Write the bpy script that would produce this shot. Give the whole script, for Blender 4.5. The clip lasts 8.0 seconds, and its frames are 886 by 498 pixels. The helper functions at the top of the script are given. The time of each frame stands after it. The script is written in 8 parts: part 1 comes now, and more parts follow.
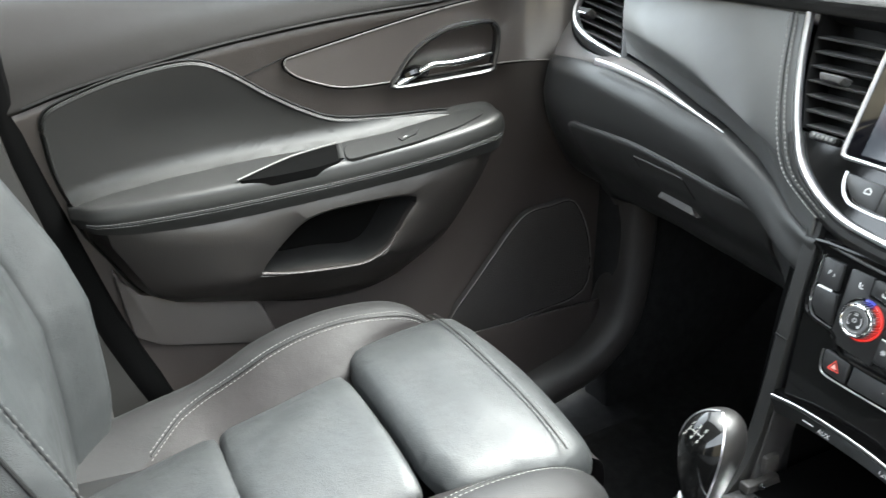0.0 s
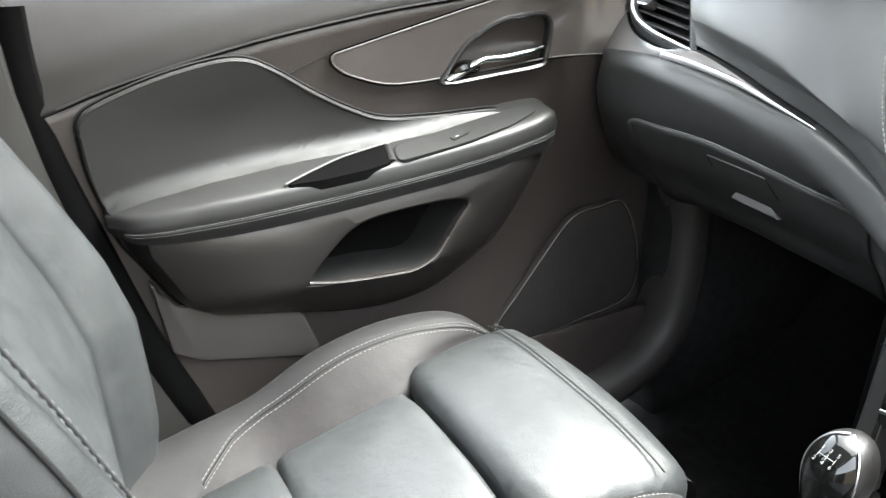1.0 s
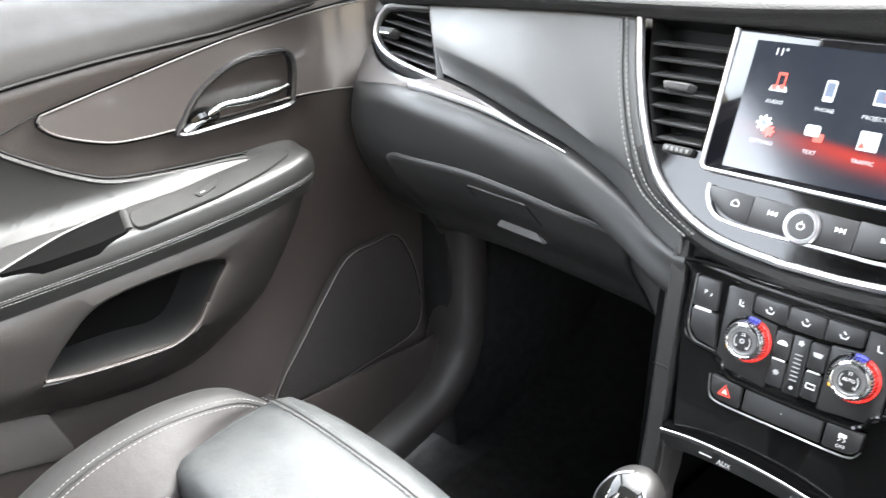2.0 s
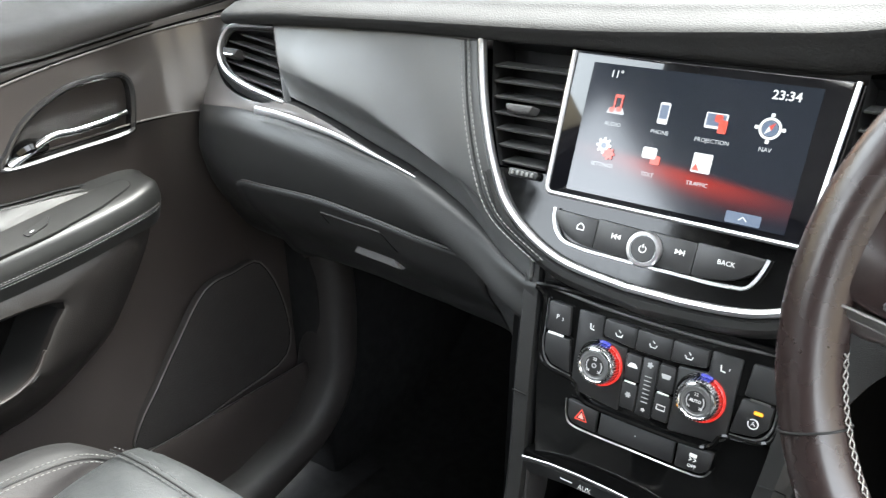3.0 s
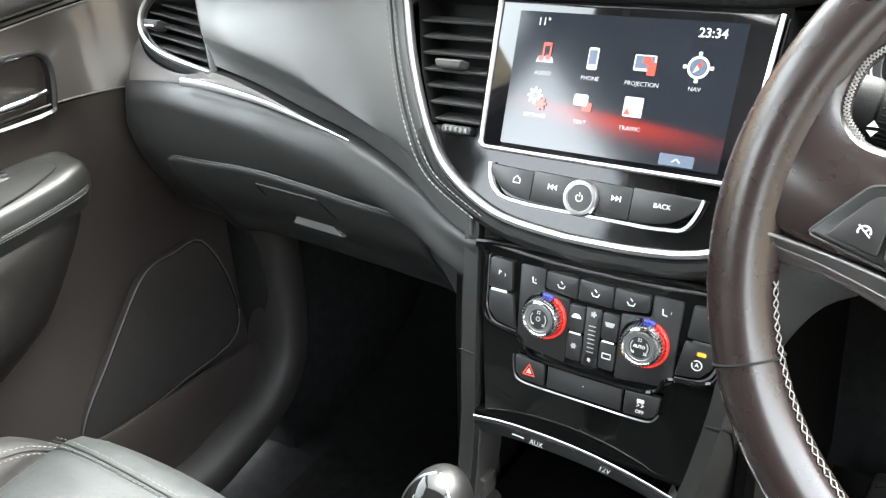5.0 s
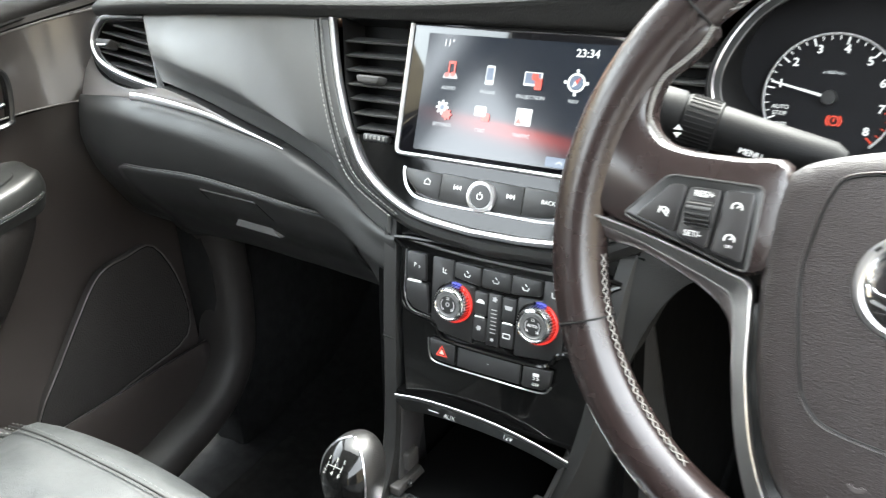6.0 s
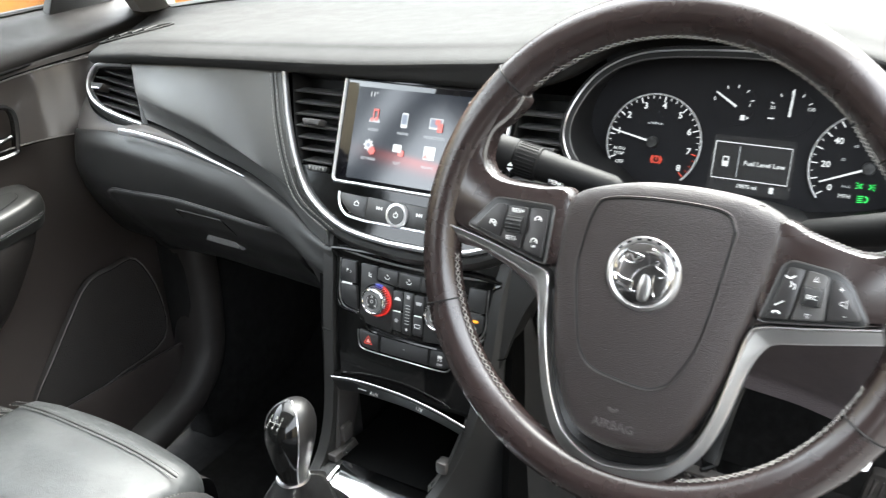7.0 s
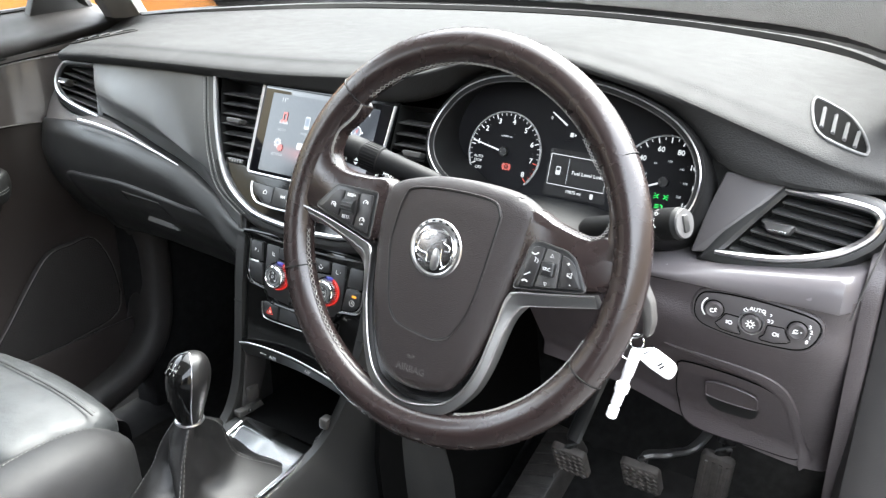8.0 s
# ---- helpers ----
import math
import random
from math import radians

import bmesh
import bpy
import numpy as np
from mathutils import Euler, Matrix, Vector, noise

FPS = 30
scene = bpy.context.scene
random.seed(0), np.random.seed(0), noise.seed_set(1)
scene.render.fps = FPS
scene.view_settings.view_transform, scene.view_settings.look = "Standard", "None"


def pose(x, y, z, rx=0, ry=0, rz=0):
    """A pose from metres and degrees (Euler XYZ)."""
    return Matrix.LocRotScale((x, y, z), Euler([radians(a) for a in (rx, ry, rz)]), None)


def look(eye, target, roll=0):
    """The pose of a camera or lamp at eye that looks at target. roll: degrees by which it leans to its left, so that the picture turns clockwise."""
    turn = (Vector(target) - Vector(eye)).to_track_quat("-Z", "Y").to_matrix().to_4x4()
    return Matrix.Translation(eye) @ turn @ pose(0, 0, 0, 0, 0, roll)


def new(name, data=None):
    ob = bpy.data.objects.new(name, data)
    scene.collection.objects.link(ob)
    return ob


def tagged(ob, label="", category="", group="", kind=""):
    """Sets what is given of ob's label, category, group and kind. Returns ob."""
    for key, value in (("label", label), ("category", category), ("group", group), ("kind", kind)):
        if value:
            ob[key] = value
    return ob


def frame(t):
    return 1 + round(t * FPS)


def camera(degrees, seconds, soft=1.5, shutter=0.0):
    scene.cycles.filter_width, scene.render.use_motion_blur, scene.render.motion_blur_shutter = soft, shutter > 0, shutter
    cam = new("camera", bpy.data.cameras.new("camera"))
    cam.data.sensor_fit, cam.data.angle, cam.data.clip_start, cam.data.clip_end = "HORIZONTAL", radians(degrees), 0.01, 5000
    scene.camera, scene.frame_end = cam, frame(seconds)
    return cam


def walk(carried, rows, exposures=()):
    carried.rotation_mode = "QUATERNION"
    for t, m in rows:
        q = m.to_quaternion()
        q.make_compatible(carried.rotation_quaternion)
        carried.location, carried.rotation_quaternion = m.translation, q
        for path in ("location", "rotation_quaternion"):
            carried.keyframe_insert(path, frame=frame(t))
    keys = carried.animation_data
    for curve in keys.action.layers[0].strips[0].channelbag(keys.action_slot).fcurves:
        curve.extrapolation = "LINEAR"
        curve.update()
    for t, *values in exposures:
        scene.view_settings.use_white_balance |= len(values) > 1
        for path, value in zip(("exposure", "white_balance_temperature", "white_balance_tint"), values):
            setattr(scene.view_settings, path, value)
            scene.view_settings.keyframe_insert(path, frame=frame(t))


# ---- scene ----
cam = camera(56.5, 8.0, soft=1.25, shutter=0.3)
# seconds, eye, then degrees: turned to the left, up, leaned
ROWS = [
    (0, 0.3727, -0.5605, 0.8972, 63.16, -24.51, -0.55),
    (0.5, 0.3236, -0.6047, 0.8836, 64.16, -25.00, -0.84),
    (1, 0.2746, -0.6140, 0.8814, 61.95, -24.67, -0.66),
    (1.5, 0.2359, -0.5640, 0.8791, 52.25, -24.05, -1.40),
    (2, 0.2351, -0.5280, 0.8869, 47.26, -23.78, -2.15),
    (2.2, 0.2354, -0.5138, 0.8948, 45.14, -23.93, -1.87),
    (3.3, 0.2444, -0.4630, 0.8979, 38.29, -23.74, -2.18),
    (3.5, 0.2474, -0.4594, 0.8924, 37.90, -23.77, -2.51),
    (4, 0.2507, -0.4628, 0.8696, 37.03, -24.91, -3.16),
    (4.2, 0.2529, -0.4648, 0.8622, 36.94, -25.34, -3.27),
    (5.3, 0.2483, -0.4548, 0.8861, 35.59, -25.81, -4.23),
    (5.5, 0.2555, -0.4565, 0.8814, 34.42, -25.17, -3.55),
    (6, 0.3355, -0.5042, 0.8984, 33.52, -24.82, -3.26),
    (6.5, 0.4208, -0.5732, 0.9417, 32.74, -23.66, -2.64),
    (7, 0.4958, -0.6252, 0.9567, 32.21, -22.92, -2.30),
    (7.5, 0.6208, -0.6501, 0.9771, 31.97, -22.30, -1.85),
    (8, 0.7113, -0.6777, 0.9804, 32.75, -21.67, 0.83),
]
EXPOSURE = 4.88
LIT = 0.028  # strength of lit signs under this exposure
walk(cam, [(t, pose(x, y, z, 90 + up, 0, turn) @ pose(0, 0, 0, 0, 0, lean)) for t, x, y, z, turn, up, lean in ROWS],
     exposures=[(t, EXPOSURE + e, k, g) for t, e, k, g in ((0.0, 0.36, 6300, 4), (0.5, 0.60, 6330, 5), (1.0, 0.65, 6400, 6), (2.0, 1.17, 6400, 9), (3.5, 0.27, 6450, 5), (4.0, 0.72, 6480, 5), (5.5, 0.82, 6480, 4), (6.5, 0.39, 6500, 5), (8.0, 0.17, 6280, 7))])

# ---- daylight: an overcast sky ----
world = bpy.data.worlds.new("sky")
scene.world = world
world.use_nodes = True
wn = world.node_tree
sky = wn.nodes.new("ShaderNodeTexSky")
sky.sky_type, sky.sun_disc = "NISHITA", False
sky.sun_elevation, sky.sun_rotation = radians(62), radians(10)
sky.air_density, sky.dust_density, sky.ozone_density = 1.0, 6.0, 1.0
soften = wn.nodes.new("ShaderNodeHueSaturation")
soften.inputs["Saturation"].default_value = 0.25
wn.links.new(sky.outputs[0], soften.inputs["Color"])
wn.links.new(soften.outputs[0], wn.nodes["Background"].inputs["Color"])
wn.nodes["Background"].inputs["Strength"].default_value = 0.15
sun = new("sun", bpy.data.lights.new("sun", "SUN"))
sun.data.energy, sun.data.angle, sun.data.color = 0.07, radians(40), (1.0, 0.99, 0.97)
sun.matrix_world = look((0.32, 1.8, 4.0), (0.0, 0.0, 0.5))


# ---- materials ----
def mat(name, color, rough=0.5, metal=0.0, grain=0.0, bump=0.0, cells=False, vary=0.15, spots=6.0, coat=0.0, spec=0.5, wear=0.035, crease=0.0):
    m = bpy.data.materials.new(name)
    m.use_nodes = True
    nt = m.node_tree
    b = nt.nodes["Principled BSDF"]
    b.inputs["Roughness"].default_value, b.inputs["Metallic"].default_value = rough, metal
    b.inputs["Specular IOR Level"].default_value = spec
    b.inputs["Coat Weight"].default_value = coat
    b.inputs["Coat Roughness"].default_value = 0.06
    at = nt.nodes.new("ShaderNodeTexCoord").outputs["Object"]

    def tex(scale, detail=3.0):
        n = nt.nodes.new("ShaderNodeTexNoise")
        n.inputs["Scale"].default_value, n.inputs["Detail"].default_value = scale, detail
        nt.links.new(at, n.inputs["Vector"])
        return n.outputs["Fac"]

    def ranged(fac, lo, hi):
        n = nt.nodes.new("ShaderNodeMapRange")
        n.inputs["From Min"].default_value, n.inputs["From Max"].default_value = 0.3, 0.7
        n.inputs["To Min"].default_value, n.inputs["To Max"].default_value = lo, hi
        nt.links.new(fac, n.inputs["Value"])
        return n.outputs[0]

    mix = nt.nodes.new("ShaderNodeMix")
    mix.data_type = "RGBA"
    mix.inputs[6].default_value = (*[c * (1 - vary) for c in color], 1)
    mix.inputs[7].default_value = (*[min(1, c * (1 + vary)) for c in color], 1)
    nt.links.new(ranged(tex(spots), 0, 1), mix.inputs[0])
    nt.links.new(mix.outputs[2], b.inputs["Base Color"])
    nt.links.new(ranged(tex(spots * 7, 5.0), max(0.02, rough - wear), min(1, rough + wear)), b.inputs["Roughness"])
    if bump:
        if cells:
            g = nt.nodes.new("ShaderNodeTexVoronoi")
            g.feature = "F1"
            g.inputs["Scale"].default_value = grain
            nt.links.new(at, g.inputs["Vector"])
            fac = g.outputs["Distance"]
        else:
            fac = tex(grain, 2.0)
        bn = nt.nodes.new("ShaderNodeBump")
        bn.inputs["Strength"].default_value, bn.inputs["Distance"].default_value = bump, 0.0006
        nt.links.new(fac, bn.inputs["Height"])
        if crease:
            wide = nt.nodes.new("ShaderNodeBump")
            wide.inputs["Strength"].default_value, wide.inputs["Distance"].default_value = crease, 0.004
            nt.links.new(tex(16, 4.0), wide.inputs["Height"])
            nt.links.new(wide.outputs[0], bn.inputs["Normal"])
        nt.links.new(bn.outputs[0], b.inputs["Normal"])
    return m


def glow(name, color, strength):
    m = bpy.data.materials.new(name)
    m.use_nodes = True
    b = m.node_tree.nodes["Principled BSDF"]
    b.inputs["Base Color"].default_value = (0.02, 0.02, 0.02, 1)
    b.inputs["Roughness"].default_value = 0.2
    b.inputs["Emission Color"].default_value, b.inputs["Emission Strength"].default_value = (*color, 1), strength * LIT * 1.6
    return m


def clear(name, tint, gloss_rough=0.02, ior=1.45):
    m = bpy.data.materials.new(name)
    m.use_nodes = True
    nt = m.node_tree
    nt.nodes.remove(nt.nodes["Principled BSDF"])
    thru, shine, blend = (nt.nodes.new("ShaderNodeBsdf" + k) for k in ("Transparent", "Glossy", "Transparent"))
    nt.nodes.remove(blend)
    blend = nt.nodes.new("ShaderNodeMixShader")
    fr = nt.nodes.new("ShaderNodeFresnel")
    fr.inputs["IOR"].default_value = ior
    thru.inputs["Color"].default_value = (*tint, 1)
    shine.inputs["Roughness"].default_value = gloss_rough
    nt.links.new(fr.outputs[0], blend.inputs[0])
    nt.links.new(thru.outputs[0], blend.inputs[1])
    nt.links.new(shine.outputs[0], blend.inputs[2])
    nt.links.new(blend.outputs[0], nt.nodes["Material Output"].inputs["Surface"])
    return m


LEATHER = mat("seat_leather", (0.0135, 0.0146, 0.0150), 0.52, grain=950, bump=0.32, crease=0.8, spec=0.38, cells=True, vary=0.2, spots=5, wear=0.10)
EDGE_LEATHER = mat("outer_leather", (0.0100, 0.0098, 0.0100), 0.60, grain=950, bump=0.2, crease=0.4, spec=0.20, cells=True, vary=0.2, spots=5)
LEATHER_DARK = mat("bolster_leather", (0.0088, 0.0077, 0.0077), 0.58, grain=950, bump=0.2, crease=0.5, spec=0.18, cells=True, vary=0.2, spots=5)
WHEEL_LEATHER = mat("wheel_leather", (0.0132, 0.0086, 0.0081), 0.27, vary=0.08, spots=9, wear=0.014)
PANEL_LEATHER = mat("panel_leather", (0.042, 0.0423, 0.0418), 0.46, grain=900, bump=0.10, spec=0.55, crease=0.04)
DOOR_LEATHER = mat("door_leather", (0.0080, 0.0081, 0.0078), 0.48, grain=900, bump=0.08, crease=0.10, vary=0.2, spots=6, spec=0.34)
DASH = mat("dash_plastic", (0.0150, 0.0149, 0.0146), 0.42, grain=1100, bump=0.22, cells=True, vary=0.12, spec=0.26)
DASH_TOP = mat("dash_top_plastic", (0.0200, 0.0198, 0.0195), 0.72, grain=600, bump=0.6, cells=True, vary=0.08, spec=0.10)
PAD_GRAIN = mat("airbag_plastic", (0.0120, 0.0084, 0.0080), 0.40, grain=1400, bump=0.5, cells=True, vary=0.12, spec=0.42)
DOOR = mat("door_plastic", (0.0200, 0.0167, 0.0155), 0.34, grain=900, bump=0.3, cells=True, vary=0.12)
JAMB = mat("jamb_plastic", (0.020, 0.0185, 0.0182), 0.5, grain=1100, bump=0.25, cells=True)
DECOR_EDGE = mat("decor_edge", (0.085, 0.078, 0.075), 0.3, vary=0.08, metal=0.3)
DOOR_LOW = mat("door_lower_plastic", (0.044, 0.0395, 0.0370), 0.5, grain=1100, bump=0.3, cells=True, vary=0.12)
TRIM = mat("pillar_plastic", (0.028, 0.0258, 0.0240), 0.55, grain=1100, bump=0.3, cells=True)
BLACK = mat("black_plastic", (0.005, 0.005, 0.005), 0.45, grain=900, bump=0.15)
BUTTON = mat("button_rubber", (0.0092, 0.0092, 0.0095), 0.42, grain=1500, bump=0.1)
RECESS = mat("gloss_recess", (0.020, 0.022, 0.030), 0.09, vary=0.1, wear=0.02, spots=20, spec=0.4)
GLOSS = mat("piano_black", (0.003, 0.003, 0.003), 0.07, vary=0.1, wear=0.02, spots=20, spec=0.26)
CHROME = mat("bright_chrome", (0.82, 0.83, 0.84), 0.10, metal=1.0, vary=0.03, wear=0.04, spots=30)
BRIGHT = mat("bright_trim", (0.57, 0.57, 0.58), 0.38, metal=1.0, vary=0.02, wear=0.02, spots=9)
EDGE_METAL = mat("vent_edge_metal", (0.50, 0.49, 0.50), 0.30, metal=1.0, vary=0.03, wear=0.02, spots=9)
# spoke metal darkened and tinted: the lower face's purplish reflection as colour
LIMB_SHADED = mat("limb_shaded_metal", (0.30, 0.275, 0.275), 0.34, metal=1.0, vary=0.03, wear=0.01, spots=5)
SPOKE_DARK = mat("spoke_dark_metal", (0.42, 0.415, 0.41), 0.30, metal=1.0, vary=0.03, wear=0.01, spots=5)
LEVER = mat("lever_chrome", (0.60, 0.61, 0.62), 0.17, metal=1.0, vary=0.03)
SPOKE_SILVER = mat("spoke_metal", (0.44, 0.43, 0.425), 0.32, metal=1.0, vary=0.03, wear=0.01, spots=5)
GREY_TRIM = mat("grey_metallic", (0.050, 0.0485, 0.0475), 0.44, metal=0.4, vary=0.06, spots=20)
DECOR = mat("gloss_decor", (0.170, 0.160, 0.156), 0.19, vary=0.08, spots=4, wear=0.02, spec=0.8)
BLADE = mat("blade_decor", (0.056, 0.0500, 0.0478), 0.17, vary=0.10, spots=4, wear=0.02, spec=0.8, coat=0.4)
CARPET = mat("carpet", (0.0085, 0.0085, 0.0085), 0.95, grain=900, bump=1.0, vary=0.35, spots=60, spec=0.1)
RUBBER = mat("pedal_rubber", (0.040, 0.035, 0.032), 0.7, grain=400, bump=0.5, vary=0.4, spots=60)
SEAL = mat("rubber_seal", (0.0028, 0.0028, 0.0028), 0.6, grain=400, bump=0.1, spec=0.2)
PILLAR_TRIM = mat("post_trim_plastic", (0.0090, 0.0085, 0.0078), 0.6, grain=1100, bump=0.3, cells=True, spec=0.25)
# lighter than DASH: light from the open driver's door is put into the colour
FASCIA_LIT = mat("fascia_lit_plastic", (0.0355, 0.0292, 0.0308), 0.45, grain=800, bump=0.6, cells=True, vary=0.12)
SLAT = mat("slat_plastic", (0.034, 0.034, 0.033), 0.45, grain=900, bump=0.2)
LEDGE_PLASTIC = mat("ledge_plastic", (0.0064, 0.0057, 0.0053), 0.60, grain=1100, bump=0.25, cells=True, vary=0.12, spec=0.12)
BOOT = mat("boot_leather", (0.0052, 0.0049, 0.0049), 0.42, grain=900, bump=0.25, cells=True, vary=0.25, spots=9, spec=0.35)
STALK = mat("stalk_plastic", (0.0050, 0.0050, 0.0051), 0.55, grain=1200, bump=0.2, spec=0.10)
# near-black that paints shade into hollows; also colours joints and the door seal
SHADE_BLACK = mat("shade_black", (0.002, 0.002, 0.002), 0.9, spec=0.02)
THREAD = mat("grey_thread", (0.105, 0.105, 0.100), 0.7, grain=3000, bump=0.3)
LACE = mat("pale_thread", (0.17, 0.165, 0.155), 0.7, grain=3000, bump=0.3)
THREAD_DARK = mat("dark_thread", (0.055, 0.055, 0.054), 0.7, grain=3000, bump=0.3)
SWITCH_GREY = mat("switch_plastic", (0.046, 0.0415, 0.0425), 0.42, grain=1300, bump=0.08, vary=0.06)
DIAL_RING = mat("dial_ring_metal", (0.34, 0.335, 0.34), 0.32, metal=1.0, vary=0.05)
SWITCH_PRINT = mat("bright_print", (0.75, 0.75, 0.73), 0.5)
WHITE_PRINT = mat("white_print", (0.52, 0.52, 0.51), 0.5)
RED_PRINT = mat("red_print", (0.65, 0.05, 0.03), 0.5)
GREY_PRINT = mat("grey_print", (0.27, 0.27, 0.27), 0.5)
HEADLINER = mat("headliner_cloth", (0.60, 0.60, 0.585), 0.9, grain=800, bump=0.6)
WHITE_PLASTIC = mat("white_plastic", (0.82, 0.82, 0.82), 0.35, vary=0.02)
WHITE_PAINT = mat("white_paint", (0.78, 0.79, 0.80), 0.2, vary=0.02, coat=0.6)
GLASS = clear("window_glass", (0.92, 0.95, 0.94))
WINDSCREEN = clear("laminated_glass", (0.60, 0.61, 0.60))


# ---- small makers ----
def root(name, at, label, category, group="", kind=""):
    ob = new(name)
    ob.location = at
    ob.empty_display_size = 0.05
    return tagged(ob, label, category, group, kind)


def link_mesh(name, bm, material, parent=None, label="", smooth=True, sharp=35.0):
    me = bpy.data.meshes.new(name)
    bmesh.ops.recalc_face_normals(bm, faces=bm.faces)
    if smooth:
        lim = radians(sharp)
        for f in bm.faces:
            f.smooth = True
        for e in bm.edges:
            if len(e.link_faces) == 2 and e.calc_face_angle(0) > lim:
                e.smooth = False
    bm.to_mesh(me)
    bm.free()
    me.materials.append(material)
    ob = new(name, me)
    if parent is not None:
        ob.parent = parent
        ob.matrix_parent_inverse = Matrix.Translation(parent.location).inverted()
    if label:
        ob["label"] = label
    return ob


def part(name, bm, material, parent, label="", smooth=True, sharp=35.0):
    return link_mesh(name, bm, material, parent, label, smooth, sharp)


def struct(name, bm, material, label, smooth=True, sharp=35.0):
    return tagged(link_mesh(name, bm, material, None, "", smooth, sharp), label, name.rstrip("_0123456789").replace("_", " "), "", "structure")


def thing(name, bm, material, label, category, group="", smooth=True, sharp=35.0):
    return tagged(link_mesh(name, bm, material, None, "", smooth, sharp), label, category, group)


def cr(pts, n=8, closed=False):
    """A smooth curve through the points, n steps a stretch."""
    p = [np.array(q, float) for q in pts]
    m, out = len(p), []
    for i in range(m if closed else m - 1):
        a, b, c, d = (p[(i - 1) % m], p[i], p[(i + 1) % m], p[(i + 2) % m]) if closed else (p[max(i - 1, 0)], p[i], p[i + 1], p[min(i + 2, m - 1)])
        for k in range(n):
            t = k / n
            out.append(0.5 * (2 * b + (c - a) * t + (2 * a - 5 * b + 4 * c - d) * t * t + (3 * b - a - 3 * c + d) * t**3))
    if not closed:
        out.append(p[-1])
    return [tuple(q) for q in out]


def table(knots, x):
    """Smooth values at x from knots (x, value, value...)."""
    xs = [k[0] for k in knots]
    x = min(max(x, xs[0]), xs[-1])
    i = min(max(j for j in range(len(xs)) if xs[j] <= x), len(xs) - 2)
    h = xs[i + 1] - xs[i]
    t = (x - xs[i]) / h
    out = []
    for k in range(1, len(knots[0])):
        def slope(j):
            a, c = max(j - 1, 0), min(j + 1, len(xs) - 1)
            return (knots[c][k] - knots[a][k]) / (xs[c] - xs[a])
        p0, p1, m0, m1 = knots[i][k], knots[i + 1][k], slope(i) * h, slope(i + 1) * h
        out.append((2 * t**3 - 3 * t**2 + 1) * p0 + (t**3 - 2 * t**2 + t) * m0 + (3 * t**2 - 2 * t**3) * p1 + (t**3 - t**2) * m1)
    return out


def loft(rows, close_u=False, close_v=False, cap=False, bm=None):
    """A skin over rows of points, all of one length."""
    bm = bm or bmesh.new()
    vs = [[bm.verts.new(p) for p in r] for r in rows]
    nr, nc = len(rows), len(rows[0])
    for i in range(nr if close_v else nr - 1):
        for j in range(nc if close_u else nc - 1):
            a, b, c, d = vs[i][j], vs[i][(j + 1) % nc], vs[(i + 1) % nr][(j + 1) % nc], vs[(i + 1) % nr][j]
            bm.faces.new((a, b, c, d))
    if cap:
        bm.faces.new(vs[0]), bm.faces.new(vs[-1])
    return bm


def thick(ob, t, offset=-1.0):
    m = ob.modifiers.new("thickness", "SOLIDIFY")
    m.thickness, m.offset = t, offset
    return ob


def sweep(path, ra, rb=None, sides=8, closed=False, up=(0, 0, 1), bm=None, taper=None):
    """A tube along a path; ra across, rb along up."""
    rb = ra if rb is None else rb
    p = [Vector(q) for q in path]
    n, rows = len(p), []
    for i in range(n):
        a, b = (p[(i - 1) % n], p[(i + 1) % n]) if closed else (p[max(i - 1, 0)], p[min(i + 1, n - 1)])
        d = (b - a).normalized()
        s = d.cross(Vector(up))
        s = s.normalized() if s.length > 1e-6 else d.orthogonal().normalized()
        w = s.cross(d)
        k = taper(i / max(1, n - 1)) if taper else 1.0
        rows.append([p[i] + s * (ra * k * math.cos(2 * math.pi * j / sides)) + w * (rb * k * math.sin(2 * math.pi * j / sides)) for j in range(sides)])
    return loft(rows, close_u=True, close_v=closed, cap=not closed, bm=bm)


def face_frame(origin, slope, turn=0.0):
    """A plane that looks to the car's rear: u to the right, v up along the slope (ahead per up), n towards the rear."""
    v = Vector((0, slope, 1)).normalized()
    u = Vector((1, 0, 0))
    m = Matrix((u, v, u.cross(v))).transposed().to_4x4()
    return Matrix.Translation(origin) @ m @ Matrix.Rotation(radians(turn), 4, "Y")


def side_frame(x):
    """A plane at x that looks to the car's right: u ahead (y), v up (z), n to the right."""
    return Matrix.Translation((x, 0, 0)) @ Matrix(((0, 0, 1), (1, 0, 0), (0, 1, 0))).to_4x4()


def grow(poly, d):
    """The outline moved outwards by d."""
    n, out = len(poly), []
    area = sum(poly[i][0] * poly[(i + 1) % n][1] - poly[(i + 1) % n][0] * poly[i][1] for i in range(n))
    s = 1 if area > 0 else -1
    for i in range(n):
        a, b, c = poly[i - 1], poly[i], poly[(i + 1) % n]
        e1, e2 = Vector((b[0] - a[0], b[1] - a[1])), Vector((c[0] - b[0], c[1] - b[1]))
        if e1.length < 1e-9 or e2.length < 1e-9:
            out.append(b)
            continue
        e1.normalize(), e2.normalize()
        n1, n2 = Vector((e1.y, -e1.x)) * s, Vector((e2.y, -e2.x)) * s
        k = (n1 + n2)
        k = k / max(0.5, k.length_squared / 2) if k.length > 1e-6 else n1
        out.append((b[0] + k.x * d, b[1] + k.y * d))
    return out


